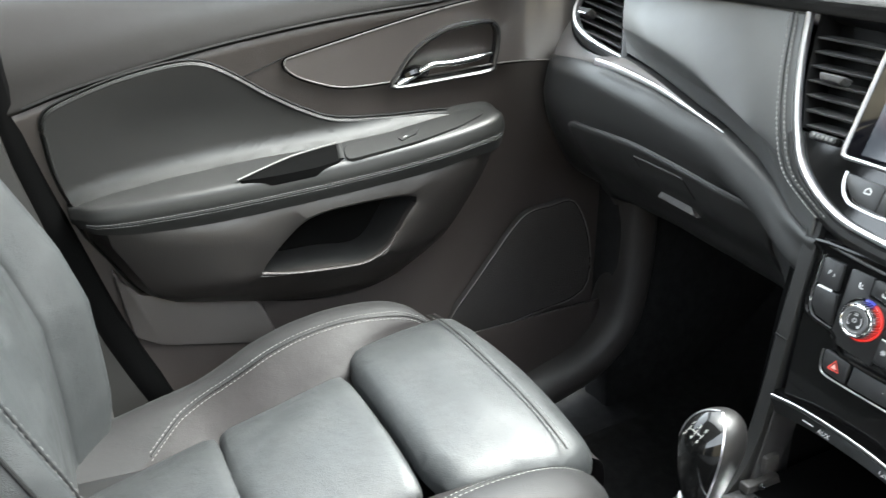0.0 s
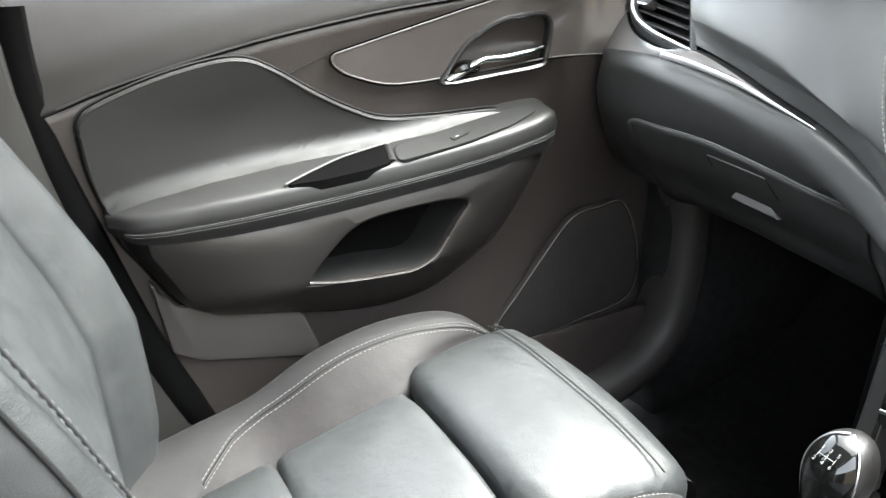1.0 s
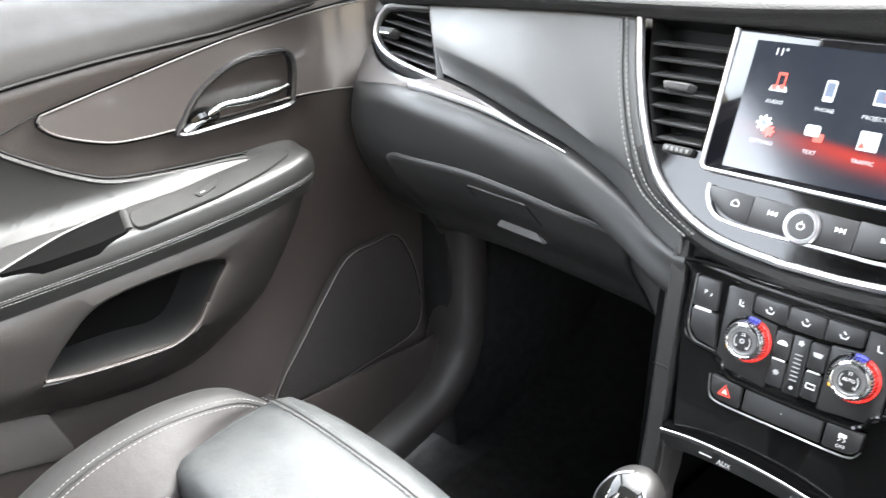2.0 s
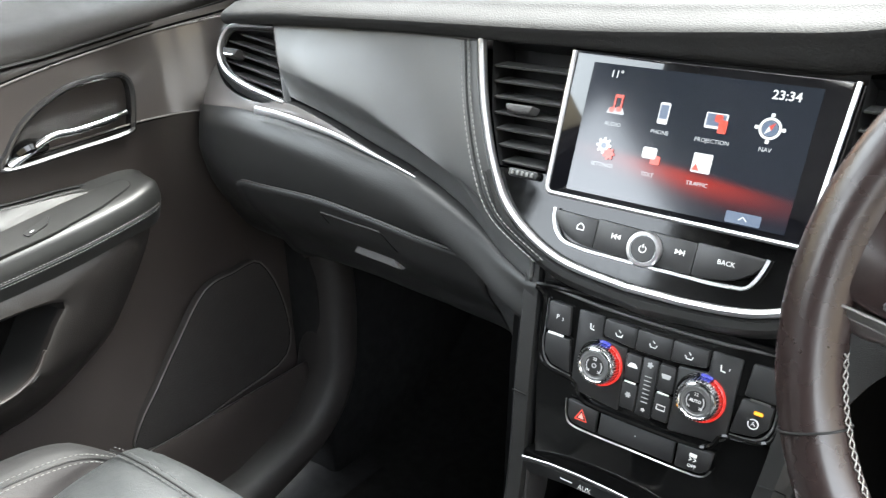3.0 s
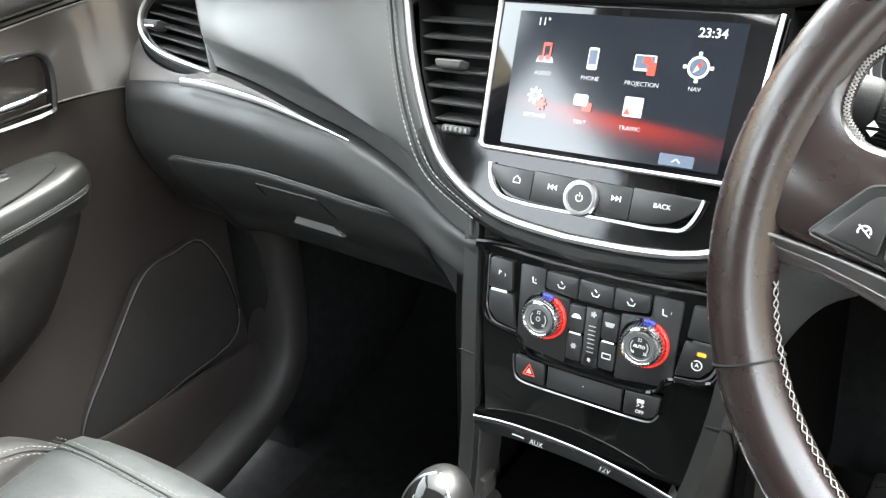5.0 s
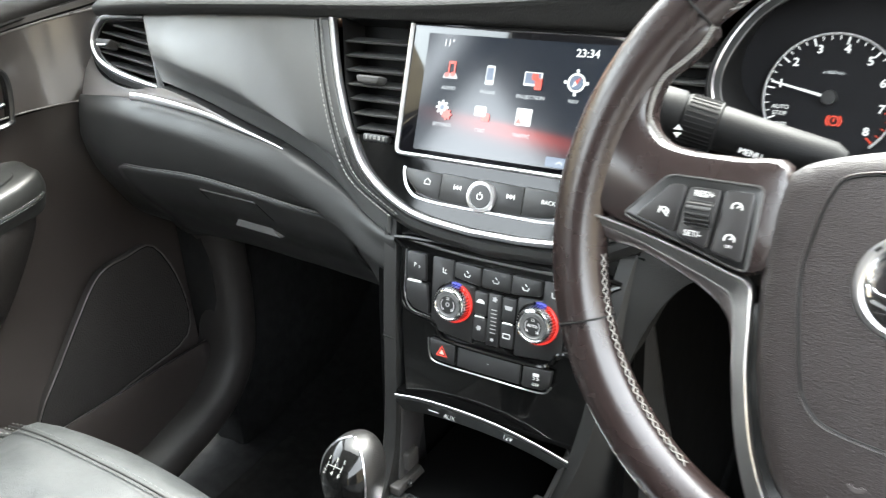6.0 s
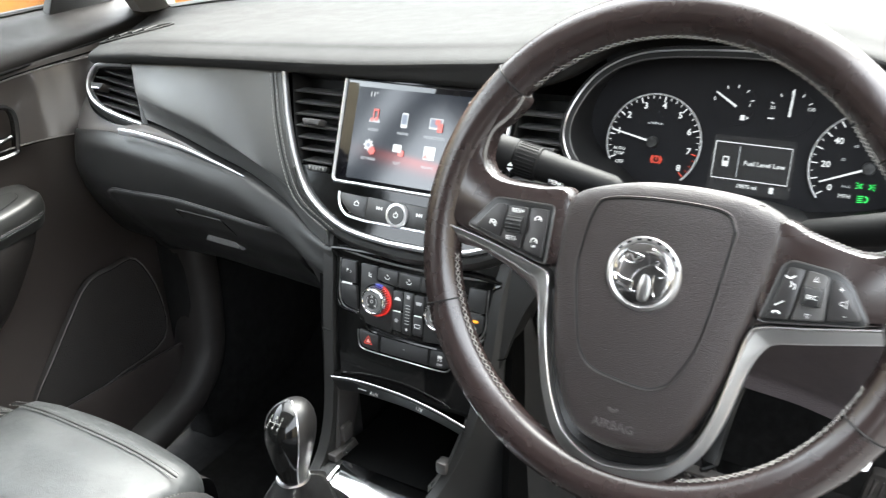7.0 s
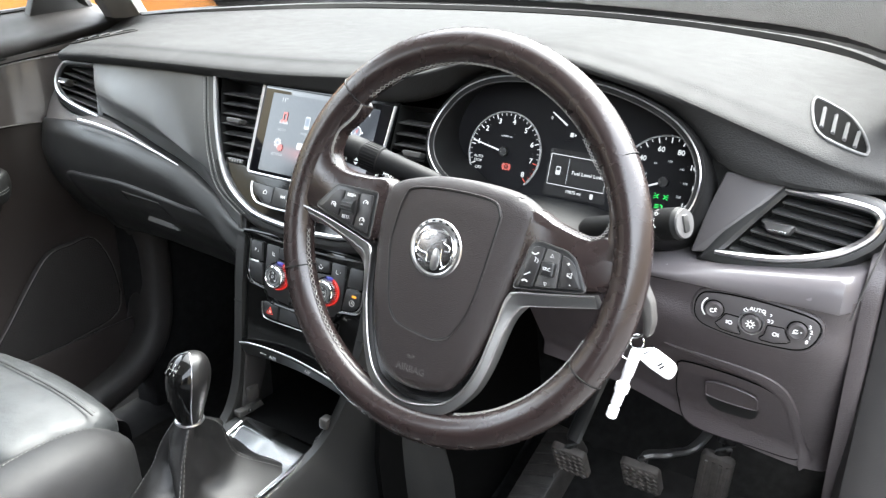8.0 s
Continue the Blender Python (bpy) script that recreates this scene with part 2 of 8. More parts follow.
def soft(poly, r, n=3):
    """The outline with its corners rounded by about r."""
    out, m = [], len(poly)
    for i in range(m):
        a, b, c = Vector(poly[i - 1][:2]), Vector(poly[i][:2]), Vector(poly[(i + 1) % m][:2])
        ra = min(r, (a - b).length * 0.45)
        rc = min(r, (c - b).length * 0.45)
        p, q = b + (a - b).normalized() * ra, b + (c - b).normalized() * rc
        for k in range(n + 1):
            t = k / n
            out.append(tuple(p * (1 - t) ** 2 + b * 2 * t * (1 - t) + q * t * t))
    return out


def rect(u, v, w, h, r=0.0, lean=0.0, n=3):
    p = [(u - w / 2 - lean, v - h / 2), (u + w / 2 - lean, v - h / 2), (u + w / 2 + lean, v + h / 2), (u - w / 2 + lean, v + h / 2)]
    return soft(p, r, n) if r else p


def disc(u, v, r, n=32, a0=0.0, a1=360.0):
    k = n if a1 - a0 >= 360 else n + 1
    return [(u + r * math.cos(radians(a0 + (a1 - a0) * i / n)), v + r * math.sin(radians(a0 + (a1 - a0) * i / n))) for i in range(k)]


class Band(list):
    """An outline whose first half runs beside its second half."""


def arc_band(u, v, r0, r1, a0, a1, n=32):
    return Band(disc(u, v, r1, n, a0, a1) + disc(u, v, r0, n, a0, a1)[::-1])


def stroke(path, w):
    """A band of width w (number or function of 0..1) along a flat path, as one outline."""
    p, n, left, right = [Vector(q[:2]) for q in path], len(path), [], []
    for i in range(n):
        d = (p[min(i + 1, n - 1)] - p[max(i - 1, 0)]).normalized()
        k = (w(i / (n - 1)) if callable(w) else w) / 2
        left.append((p[i].x - d.y * k, p[i].y + d.x * k))
        right.append((p[i].x + d.y * k, p[i].y - d.x * k))
    return Band(left + right[::-1])


def plate(poly, m, h0, h1, bevel=0.0, bm=None, back=True, dome=0.0):
    """A flat piece with the outline, from h0 up to h1 over the plane m, its upper edge rounded."""
    bm = bm or bmesh.new()
    rings = [[(u, v, h0) for u, v in poly]]
    if bevel:
        rings.append([(u, v, h1 - bevel) for u, v in poly])
        inner = grow(poly, -bevel * 0.35)
        rings.append([(u, v, h1 - bevel * 0.3) for u, v in inner])
        inner = grow(poly, -bevel)
        rings.append([(u, v, h1) for u, v in inner])
    else:
        rings.append([(u, v, h1) for u, v in poly])
    vs = [[bm.verts.new(m @ Vector(p)) for p in r] for r in rings]
    n = len(poly)
    for a, b in zip(vs, vs[1:]):
        for i in range(n):
            bm.faces.new((a[i], a[(i + 1) % n], b[(i + 1) % n], b[i]))
    if isinstance(poly, Band):
        for ring in ((vs[-1], vs[0]) if back else (vs[-1],)):
            for i in range(n // 2 - 1):
                bm.faces.new((ring[i], ring[i + 1], ring[n - 2 - i], ring[n - 1 - i]))
        return bm
    top = bm.faces.new(vs[-1])
    top.normal_update()
    if back:
        bm.faces.new(vs[0][::-1])
    if len(vs[-1]) > 4:
        bmesh.ops.triangulate(bm, faces=[top], ngon_method="EAR_CLIP")
    return bm


def skin(poly, m, height, step=0.01, bevel=0.0):
    """A piece with the outline whose height over the plane is height(u, v)."""
    bm = bmesh.new()
    vs = [bm.verts.new((u, v, 0)) for u, v in poly]
    f = bm.faces.new(vs)
    f.normal_update()
    bmesh.ops.triangulate(bm, faces=[f], ngon_method="EAR_CLIP")
    lo = [min(p[k] for p in poly) for k in (0, 1)]
    hi = [max(p[k] for p in poly) for k in (0, 1)]
    for k in (0, 1):
        x = lo[k] + step
        while x < hi[k]:
            co, no = [0, 0, 0], [0, 0, 0]
            co[k], no[k] = x, 1
            bmesh.ops.bisect_plane(bm, geom=bm.verts[:] + bm.edges[:] + bm.faces[:], plane_co=co, plane_no=no)
            x += step
    rim = [e for e in bm.edges if e.is_boundary]
    up = bmesh.ops.extrude_edge_only(bm, edges=rim)["geom"]
    low = {v for v in up if isinstance(v, bmesh.types.BMVert)}
    for v in bm.verts:
        h = height(v.co.x, v.co.y)
        v.co = m @ Vector((v.co.x, v.co.y, h - 0.012 if v in low else h))
    return bm


def lathe(profile, m, n=32, bm=None):
    """A turned piece: (radius, height) pairs round the n axis of m."""
    rows = [[m @ Vector((r * math.cos(2 * math.pi * k / n), r * math.sin(2 * math.pi * k / n), h)) for k in range(n)] for r, h in profile]
    return loft(rows, close_u=True, cap=True, bm=bm)


def stitches(path, length=0.0045, gap=0.0022, r=0.00045, bm=None, up=(0, 0, 1)):
    """Threads laid end to end along a path."""
    bm, r = bm or bmesh.new(), r * 0.74
    p = [Vector(q) for q in path]
    lens = [0.0]
    for a, b in zip(p, p[1:]):
        lens.append(lens[-1] + (b - a).length)

    def at(s):
        s = min(max(s, 0), lens[-1])
        for i in range(len(p) - 1):
            if s <= lens[i + 1]:
                t = (s - lens[i]) / max(1e-9, lens[i + 1] - lens[i])
                return p[i].lerp(p[i + 1], t)
        return p[-1]

    s = 0.0
    while s + length < lens[-1]:
        a, b = at(s), at(s + length)
        mid = (a + b) / 2 + Vector(up) * r * 0.6
        sweep([a, mid, b], r, r, 5, bm=bm, up=up, taper=lambda k: 0.55 if k in (0.0, 1.0) else 1.0)
        s += length + gap
    return bm


def word(name, text, size, m, material, parent, bold=0.0, label="", align="CENTER"):
    """Raised lettering on the plane m."""
    cu = bpy.data.curves.new(name, "FONT")
    cu.body, cu.size, cu.align_x, cu.align_y, cu.extrude, cu.offset = text, size, align, "CENTER", 0.00015, bold
    cu.resolution_u = 2
    tmp = bpy.data.objects.new(name, cu)
    me = bpy.data.meshes.new_from_object(tmp)
    bpy.data.objects.remove(tmp)
    me.transform(m)
    me.materials.append(material)
    bm = bmesh.new()
    bm.from_mesh(me)
    bpy.data.meshes.remove(me)
    return part(name, bm, material, parent, label, smooth=False)


def at(m, u, v, h=0.0, turn=0.0):
    return m @ Matrix.Translation((u, v, h)) @ Matrix.Rotation(radians(turn), 4, "Z")


UP = face_frame((0, 0.101, 0.656), 0.418)
LO = face_frame((0, 0.070, 0.526), 0.22)
CL = face_frame((0, 0.148, 0.690), 0.30)
WH = face_frame((0.3330, -0.0848, 0.7108), math.tan(radians(17.8)))


def up(x, z):
    return (x, (z - 0.656) * 1.0838)


def lo(x, z):
    return (x, (z - 0.526) * 1.0239)


def cl(x, z):
    return (x, (z - 0.6847) * 1.0440)
# ---- the car's shell and the yard outside ----
def slab(lo_, hi_, bevel=0.0):
    bm = bmesh.new()
    bmesh.ops.create_cube(bm, size=1.0)
    for v in bm.verts:
        v.co = [l + (h - l) * (c + 0.5) for l, h, c in zip(lo_, hi_, v.co)]
    if bevel:
        bmesh.ops.bevel(bm, geom=bm.edges[:], offset=bevel, segments=2, affect="EDGES", profile=0.5)
    return bm


def coons(top, bottom, left, right, bulge=(0, 0, 0), bm=None):
    """A skin between four edges; top and bottom run left to right, left and right run top to bottom."""
    n, m = len(top), len(left)
    T, B, L, R = (np.array(c, float) for c in (top, bottom, left, right))
    rows = []
    for j in range(m):
        v, row = j / (m - 1), []
        for i in range(n):
            u = i / (n - 1)
            p = (1 - v) * T[i] + v * B[i] + (1 - u) * L[j] + u * R[j]
            p = p - ((1 - u) * (1 - v) * T[0] + u * (1 - v) * T[-1] + (1 - u) * v * B[0] + u * v * B[-1])
            p = p + np.array(bulge) * math.sin(math.pi * u) * math.sin(math.pi * v)
            row.append(tuple(p))
        rows.append(row)
    return loft(rows, bm=bm)


def resample(path, n):
    """n points at even steps along a path."""
    p = np.array(path, float)
    d = np.r_[0, np.cumsum(np.linalg.norm(np.diff(p, axis=0), axis=1))]
    return [tuple(np.interp(s, d, p[:, k]) for k in range(p.shape[1])) for s in np.linspace(0, d[-1], n)]


ASPHALT = mat("asphalt", (0.06, 0.06, 0.06), 0.9, grain=60, bump=0.8, vary=0.3, spots=3)
RENDERED = mat("pale_wall", (0.22, 0.18, 0.12), 0.85, grain=40, bump=0.3, vary=0.12, spots=0.8)
ORANGE = mat("orange_paint", (0.20, 0.070, 0.006), 0.35, vary=0.05, coat=0.3)

gb = bmesh.new()
bmesh.ops.create_grid(gb, x_segments=1, y_segments=1, size=150)
bmesh.ops.translate(gb, verts=gb.verts, vec=(0, 0, -0.38))
struct("ground", gb, ASPHALT, "grey asphalt yard under and around the car", smooth=False)

wall = slab((-9.2, -20, -0.38), (-9.0, 24, 4.2), 0.02)
struct("backdrop_wall", wall, RENDERED, "pale sandy yard wall beyond the passenger window", smooth=False)
# added out of view: limits horizon light through the driver's doorway
struct("backdrop_wall", slab((6.0, -20, -0.38), (6.2, 24, 3.2), 0.02), RENDERED, "unseen pale sandy wall added to block horizon light on the driver's side", smooth=False)

van = root("parked_van", (-4.6, 2.2, -0.38), "bright orange van parked beside the car", "van")
prof = soft([(0.2, 0.0), (5.6, 0.0), (5.6, 0.75), (5.1, 0.95), (4.4, 1.7), (0.35, 1.75), (0.2, 1.6)], 0.2, 4)
part("body", plate([(y + 0.2, z) for y, z in prof], side_frame(-4.9) @ Matrix.Translation((0, -0.2, 0)), 0, 1.6, 0.08), ORANGE, van)
for yy in (1.35, 4.85):
    for xx in (-4.88, -3.42):
        part("wheel", lathe([(0.02, 0), (0.32, 0), (0.34, 0.04), (0.34, 0.16), (0.32, 0.2), (0.02, 0.2)], side_frame(xx) @ Matrix.Translation((yy, -0.05, 0)), 24), SEAL, van)

# floor pan, carpets
rows = []
for y, z in cr([(-1.6, 0.0), (-0.6, 0.0), (0.1, 0.0), (0.42, 0.02), (0.62, 0.12), (0.74, 0.3), (0.80, 0.55)], 6):
    rows.append([(x, y, z + 0.004 * math.sin(40 * x + 30 * y)) for x in np.linspace(-0.66, 0.66, 34)])
floor = struct("floor", loft(rows), CARPET, "black carpet over the floor of the car")
thick(floor, 0.02)

# roof, rear and pillars close the cabin
struct("ceiling", slab((-0.56, -1.64, 1.38), (0.54, -0.25, 1.42), 0.015), HEADLINER, "pale grey cloth headliner under the roof")
for s in (-1, 1):
    struct("roof_rail", sweep([(s * 0.585, -1.62, 1.33), (s * 0.60, -0.90, 1.345), (s * 0.585, -0.42, 1.35), (s * 0.55, -0.25, 1.37)], 0.075, 0.05, 10), HEADLINER, "pale grey lining over the side windows")
# added unseen wall, black so that little light bounces back
struct("wall_rear", slab((-0.70, -1.64, -0.05), (0.70, -1.60, 1.38), 0.01), BLACK, "unseen plain wall closing the rear, black to cut bounced light")
# added unseen block: keeps low doorway light off the footwell and lower fascia
struct("wall_seat_space", slab((0.13, -1.20, -0.02), (0.62, -0.17, 0.37), 0.03), BLACK, "plain dark block added in place of the unseen driver's seat")
# added unseen wall: blocks low light from the right, black against bounce
struct("wall_right", slab((0.80, -1.64, -0.36), (0.84, -0.72, 0.84), 0.01), BLACK, "unseen plain wall added to block low light from the driver's side")
for s, nm in ((-1, "pillar_left"), (1, "pillar_right")):
    base, tip = Vector((s * 0.725, 0.40, 0.79)), Vector((s * 0.545, -0.06, 1.33))
    foot = base + (base - tip) * 0.15
    struct(nm, sweep([foot, base, (base + tip) / 2 + Vector((s * 0.012, 0.0, 0.012)), Vector((s * 0.56, -0.12, 1.32)), Vector((s * 0.54, -0.30, 1.39))], 0.028, 0.045, 10), mat("pillar_lining", (0.16, 0.155, 0.15), 0.8, grain=900, bump=0.3), "grey lined windscreen pillar of the car")
struct("pillar_centre", sweep([(-0.735, -0.66, 0.70), (-0.715, -0.665, 0.90), (-0.57, -0.69, 1.33)], 0.05, 0.03, 10, up=(1, 0, 0)), TRIM, "dark grey plastic trim of the centre door pillar")

# windscreen, its black seal, the cowl and the bonnet
base = cr([(-0.70, 0.40, 0.795), (-0.64, 0.55, 0.80), (-0.45, 0.80, 0.805), (0, 0.97, 0.805), (0.45, 0.80, 0.805), (0.64, 0.55, 0.80), (0.70, 0.40, 0.795)], 6)
top = cr([(-0.545, -0.30, 1.385), (-0.50, -0.275, 1.39), (-0.3, -0.25, 1.395), (0, -0.24, 1.40), (0.3, -0.25, 1.395), (0.50, -0.275, 1.39), (0.545, -0.30, 1.385)], 6)
struct("windscreen", loft([base, [tuple((np.array(a) + np.array(b)) / 2 + (0, 0.05, 0.06)) for a, b in zip(base, top)], top]), WINDSCREEN, "lightly tinted curved windscreen")
struct("windscreen_seal", sweep(base, 0.022, 0.012, 8), SEAL, "black rubber seal at the foot of the windscreen")
bon = []
for k, (dy, z) in enumerate(((0.03, 0.80), (0.10, 0.83), (0.5, 0.80), (0.9, 0.68), (0.98, 0.55))):
    bon.append([(x * (1.02 + 0.03 * min(k, 2)), y + dy, z - 0.10 * abs(x) ** 2) for x, y, _ in base])
thick(struct("bonnet", loft(bon), WHITE_PAINT, "white painted bonnet ahead of the windscreen"), 0.004)
struct("dash_core", slab((-0.63, 0.27, 0.50), (0.63, 0.80, 0.735), 0.01), BLACK, "black structure hidden inside the dashboard")
# ---- dashboard ----
SCOOP = mat("scoop_plastic", (0.13, 0.13, 0.128), 0.40, vary=0.1)
dash = root("dashboard", (0, 0.15, 0.45), "black grained dashboard with stitched leather panel and glovebox", "dashboard")
PAD = [  # x, seam y z, nose y z, crest y z, glass edge y
    (-0.690, 0.250, 0.742, 0.245, 0.750, 0.265, 0.762, 0.40),
    (-0.655, 0.212, 0.742, 0.200, 0.752, 0.235, 0.768, 0.49),
    (-0.615, 0.178, 0.748, 0.163, 0.759, 0.205, 0.778, 0.58),
    (-0.500, 0.165, 0.757, 0.150, 0.769, 0.205, 0.790, 0.74),
    (-0.300, 0.152, 0.766, 0.138, 0.778, 0.205, 0.798, 0.89),
    (-0.100, 0.150, 0.768, 0.137, 0.784, 0.205, 0.805, 0.95),
    (0.030, 0.150, 0.768, 0.135, 0.793, 0.205, 0.812, 0.96),
    (0.110, 0.152, 0.769, 0.134, 0.800, 0.205, 0.818, 0.95),
    (0.160, 0.165, 0.783, 0.138, 0.812, 0.205, 0.828, 0.93),
    (0.210, 0.195, 0.813, 0.145, 0.830, 0.215, 0.842, 0.92),
    (0.260, 0.205, 0.823, 0.150, 0.841, 0.225, 0.851, 0.90),
    (0.320, 0.205, 0.825, 0.155, 0.842, 0.225, 0.851, 0.87),
    (0.380, 0.202, 0.818, 0.158, 0.831, 0.225, 0.842, 0.83),
    (0.447, 0.190, 0.792, 0.160, 0.816, 0.225, 0.829, 0.78),
    (0.510, 0.160, 0.753, 0.156, 0.798, 0.215, 0.815, 0.72),
    (0.572, 0.150, 0.745, 0.154, 0.780, 0.210, 0.799, 0.65),
    (0.620, 0.160, 0.744, 0.158, 0.766, 0.212, 0.784, 0.56),
    (0.665, 0.205, 0.738, 0.195, 0.750, 0.235, 0.766, 0.47),
    (0.690, 0.250, 0.730, 0.245, 0.738, 0.265, 0.752, 0.40),
]
rows = []
for x in np.linspace(-0.69, 0.69, 121):
    sy, sz, ny, nz, cy, cz, gy = table(PAD, x)
    back = [(gy, 0.803), (gy * 0.6 + cy * 0.4, 0.812 * 0.7 + cz * 0.3), (gy * 0.25 + cy * 0.75, cz * 0.7 + 0.81 * 0.3 + 0.002)]
    prof = cr(back + [(cy, cz), (ny * 0.55 + cy * 0.45, nz * 0.35 + cz * 0.65), (ny + 0.002, nz + 0.004), (ny + 0.003, nz - 0.006), (sy, sz), (sy + 0.05, sz + 0.002)], 4)
    rows.append([(x, y, z) for y, z in prof])
part("upper_pad", loft(rows), DASH_TOP, dash, "grained grey-black upper pad")

# stitched leather panel before the passenger
BEZEL = [(-0.2125, 0.771), (-0.209, 0.761), (-0.193, 0.715), (-0.168, 0.666), (-0.138, 0.631), (-0.085, 0.606), (-0.020, 0.599)]


def on_up(x, z, h=0.0):
    return tuple(UP @ Vector((*up(x, z), h)))


topc = resample(cr([(-0.523, 0.164, 0.757), (-0.40, 0.156, 0.764), (-0.30, 0.152, 0.768), (-0.216, 0.149, 0.768)], 6), 120)
botc = resample(cr([(-0.464, 0.127, 0.688), (-0.40, 0.128, 0.673), (-0.33, 0.127, 0.652), (-0.27, 0.124, 0.636), (-0.21, 0.117, 0.612), (-0.158, 0.099, 0.588), (-0.112, 0.081, 0.577)], 6), 120)
leftc = resample(cr([(-0.523, 0.164, 0.757), (-0.494, 0.144, 0.722), (-0.464, 0.127, 0.688)], 6), 76)
edge = [on_up(x - 0.006, z, 0.0) for x, z in cr(BEZEL[:6], 6)]
rightc = resample([(-0.216, 0.149, 0.768)] + edge[2:-3] + [(-0.112, 0.080, 0.577)], 76)
FOLD = cr([(0.0, 0.60), (0.20, 0.56), (0.42, 0.58), (0.57, 0.68), (0.72, 0.83), (0.86, 0.94), (1.0, 0.99)], 6)
pb = coons(topc, botc, leftc, rightc, (0, 0.0, 0.0))
for k, v in enumerate(pb.verts):
    i, j = k % 120, k // 120
    a, b = i / 119, j / 75
    crest = float(np.interp(a, [c[0] for c in FOLD], [c[1] for c in FOLD]))
    w = min(1.0, (a + 0.10) / 0.32)
    side = w * w * (3 - 2 * w) * min(1.0, (1.02 - crest) / 0.40)
    d = b - crest
    q = min(1.0, -d / crest if d < 0 else (math.hypot(d, 0.035) - 0.035) / (1.03 - crest))
    v.co.y -= 0.0135 * side * ((1 - q) ** 2 * (1 + 2 * q) if d < 0 else (1 - q) ** 2)
panel = part("leather_panel", pb, PANEL_LEATHER, dash, "smooth black leather panel with double seam")
thick(panel, 0.004)
for off in (0.0125, 0.0205):
    seam = [on_up(x - off, z - off * 0.35, 0.0036) for x, z in cr(BEZEL[:6], 8)]
    part("stitching", stitches(seam, 0.0040, 0.0014, 0.00095, up=(0, -1, 0.4)), THREAD, dash, "grey double stitching")
part("panel_seam", sweep([on_up(x - 0.0165, z - 0.0058, 0.0030) for x, z in cr(BEZEL[:6], 8)], 0.0014, 0.0008, 6, up=(0, -1, 0.4)), SEAL, dash)

# lower fascia with glovebox
FASC = [  # x, top y z, bulge y, lid line y z, low y z
    (-0.665, 0.150, 0.650, 0.150, 0.150, 0.600, 0.175, 0.500),
    (-0.630, 0.132, 0.655, 0.118, 0.116, 0.598, 0.160, 0.505),
    (-0.535, 0.119, 0.664, 0.098, 0.098, 0.588, 0.150, 0.508),
    (-0.400, 0.116, 0.656, 0.094, 0.098, 0.590, 0.150, 0.508),
    (-0.330, 0.114, 0.645, 0.094, 0.099, 0.585, 0.152, 0.503),
    (-0.270, 0.111, 0.634, 0.094, 0.101, 0.578, 0.152, 0.500),
    (-0.190, 0.104, 0.603, 0.090, 0.107, 0.564, 0.150, 0.490),
    (-0.150, 0.092, 0.585, 0.080, 0.100, 0.538, 0.125, 0.470),
    (-0.118, 0.080, 0.577, 0.072, 0.082, 0.530, 0.090, 0.470),
]


def fascia_profile(x, lift=0.0):
    ty, tz, by, ly, lz, wy, wz = table(FASC, x)
    return [(ty + 0.026, tz + 0.001), (ty, tz), (by + 0.004, tz - 0.014), (by, tz - 0.034), (ly, lz), ((ly + wy) / 2 - 0.008, (lz + wz) / 2), (wy, wz), (wy + 0.04, wz - 0.045), (wy + 0.14, wz - 0.07), (wy + 0.35, wz - 0.07)]


rows = [[(x, y, z) for y, z in cr(fascia_profile(x), 5)] for x in np.linspace(-0.665, -0.106, 60)]
part("lower_fascia", loft(rows), DASH, dash, "grained black lower fascia")

gl = []
for x in np.linspace(-0.535, -0.186, 40):
    p = cr(fascia_profile(x), 6)[24:52]
    e = min(1.0, (x + 0.535) / 0.02)
    lift = 0.0030 * min(1.0, (-0.186 - x) / 0.05 + 0.05)
    gl.append([(x, y - lift, z - 0.006 * (1 - e) ** 2) for y, z in p])
lid = part("glovebox_lid", loft(gl), DASH, dash, "black glovebox lid")
thick(lid, 0.003, -1.0)
lip = [tuple(Vector(r[0]) + Vector((0, 0.0002, 0.0004))) for r in gl]
part("lid_edge", sweep([(lip[0][0] - 0.006, lip[0][1] + 0.004, lip[0][2] - 0.014)] + lip + [(lip[-1][0] + 0.006, lip[-1][1] + 0.003, lip[-1][2] - 0.006)], 0.0013, 0.0013, 6), GREY_TRIM, lid)


def lid_at(x, z, out=0.0):
    """A point on the underside of the glovebox lid."""
    p = [(y, q) for y, q in cr(fascia_profile(x), 6)][18:44]
    zs = [q for _, q in p][::-1]
    return (x, float(np.interp(z, zs, [y for y, _ in p][::-1])) - 0.0034 - out, z)


part("handle_slot", sweep([lid_at(x, 0.5735 - 0.05 * (x + 0.394) * 0.6, 0.0030) for x in np.linspace(-0.396, -0.310, 14)], 0.0012, 0.0014, 6), TRIM, lid)
part("handle_gap", sweep([lid_at(-0.309 + 0.014 * k, 0.570 - 0.022 * k, 0.0028) for k in np.linspace(0, 1, 6)], 0.0008, 0.0008, 5), SHADE_BLACK, lid)
part("handle_gap", sweep([lid_at(-0.397 + 0.006 * k, 0.572 - 0.012 * k, 0.0028) for k in np.linspace(0, 1, 6)], 0.0008, 0.0008, 5), SHADE_BLACK, lid)
rows = []
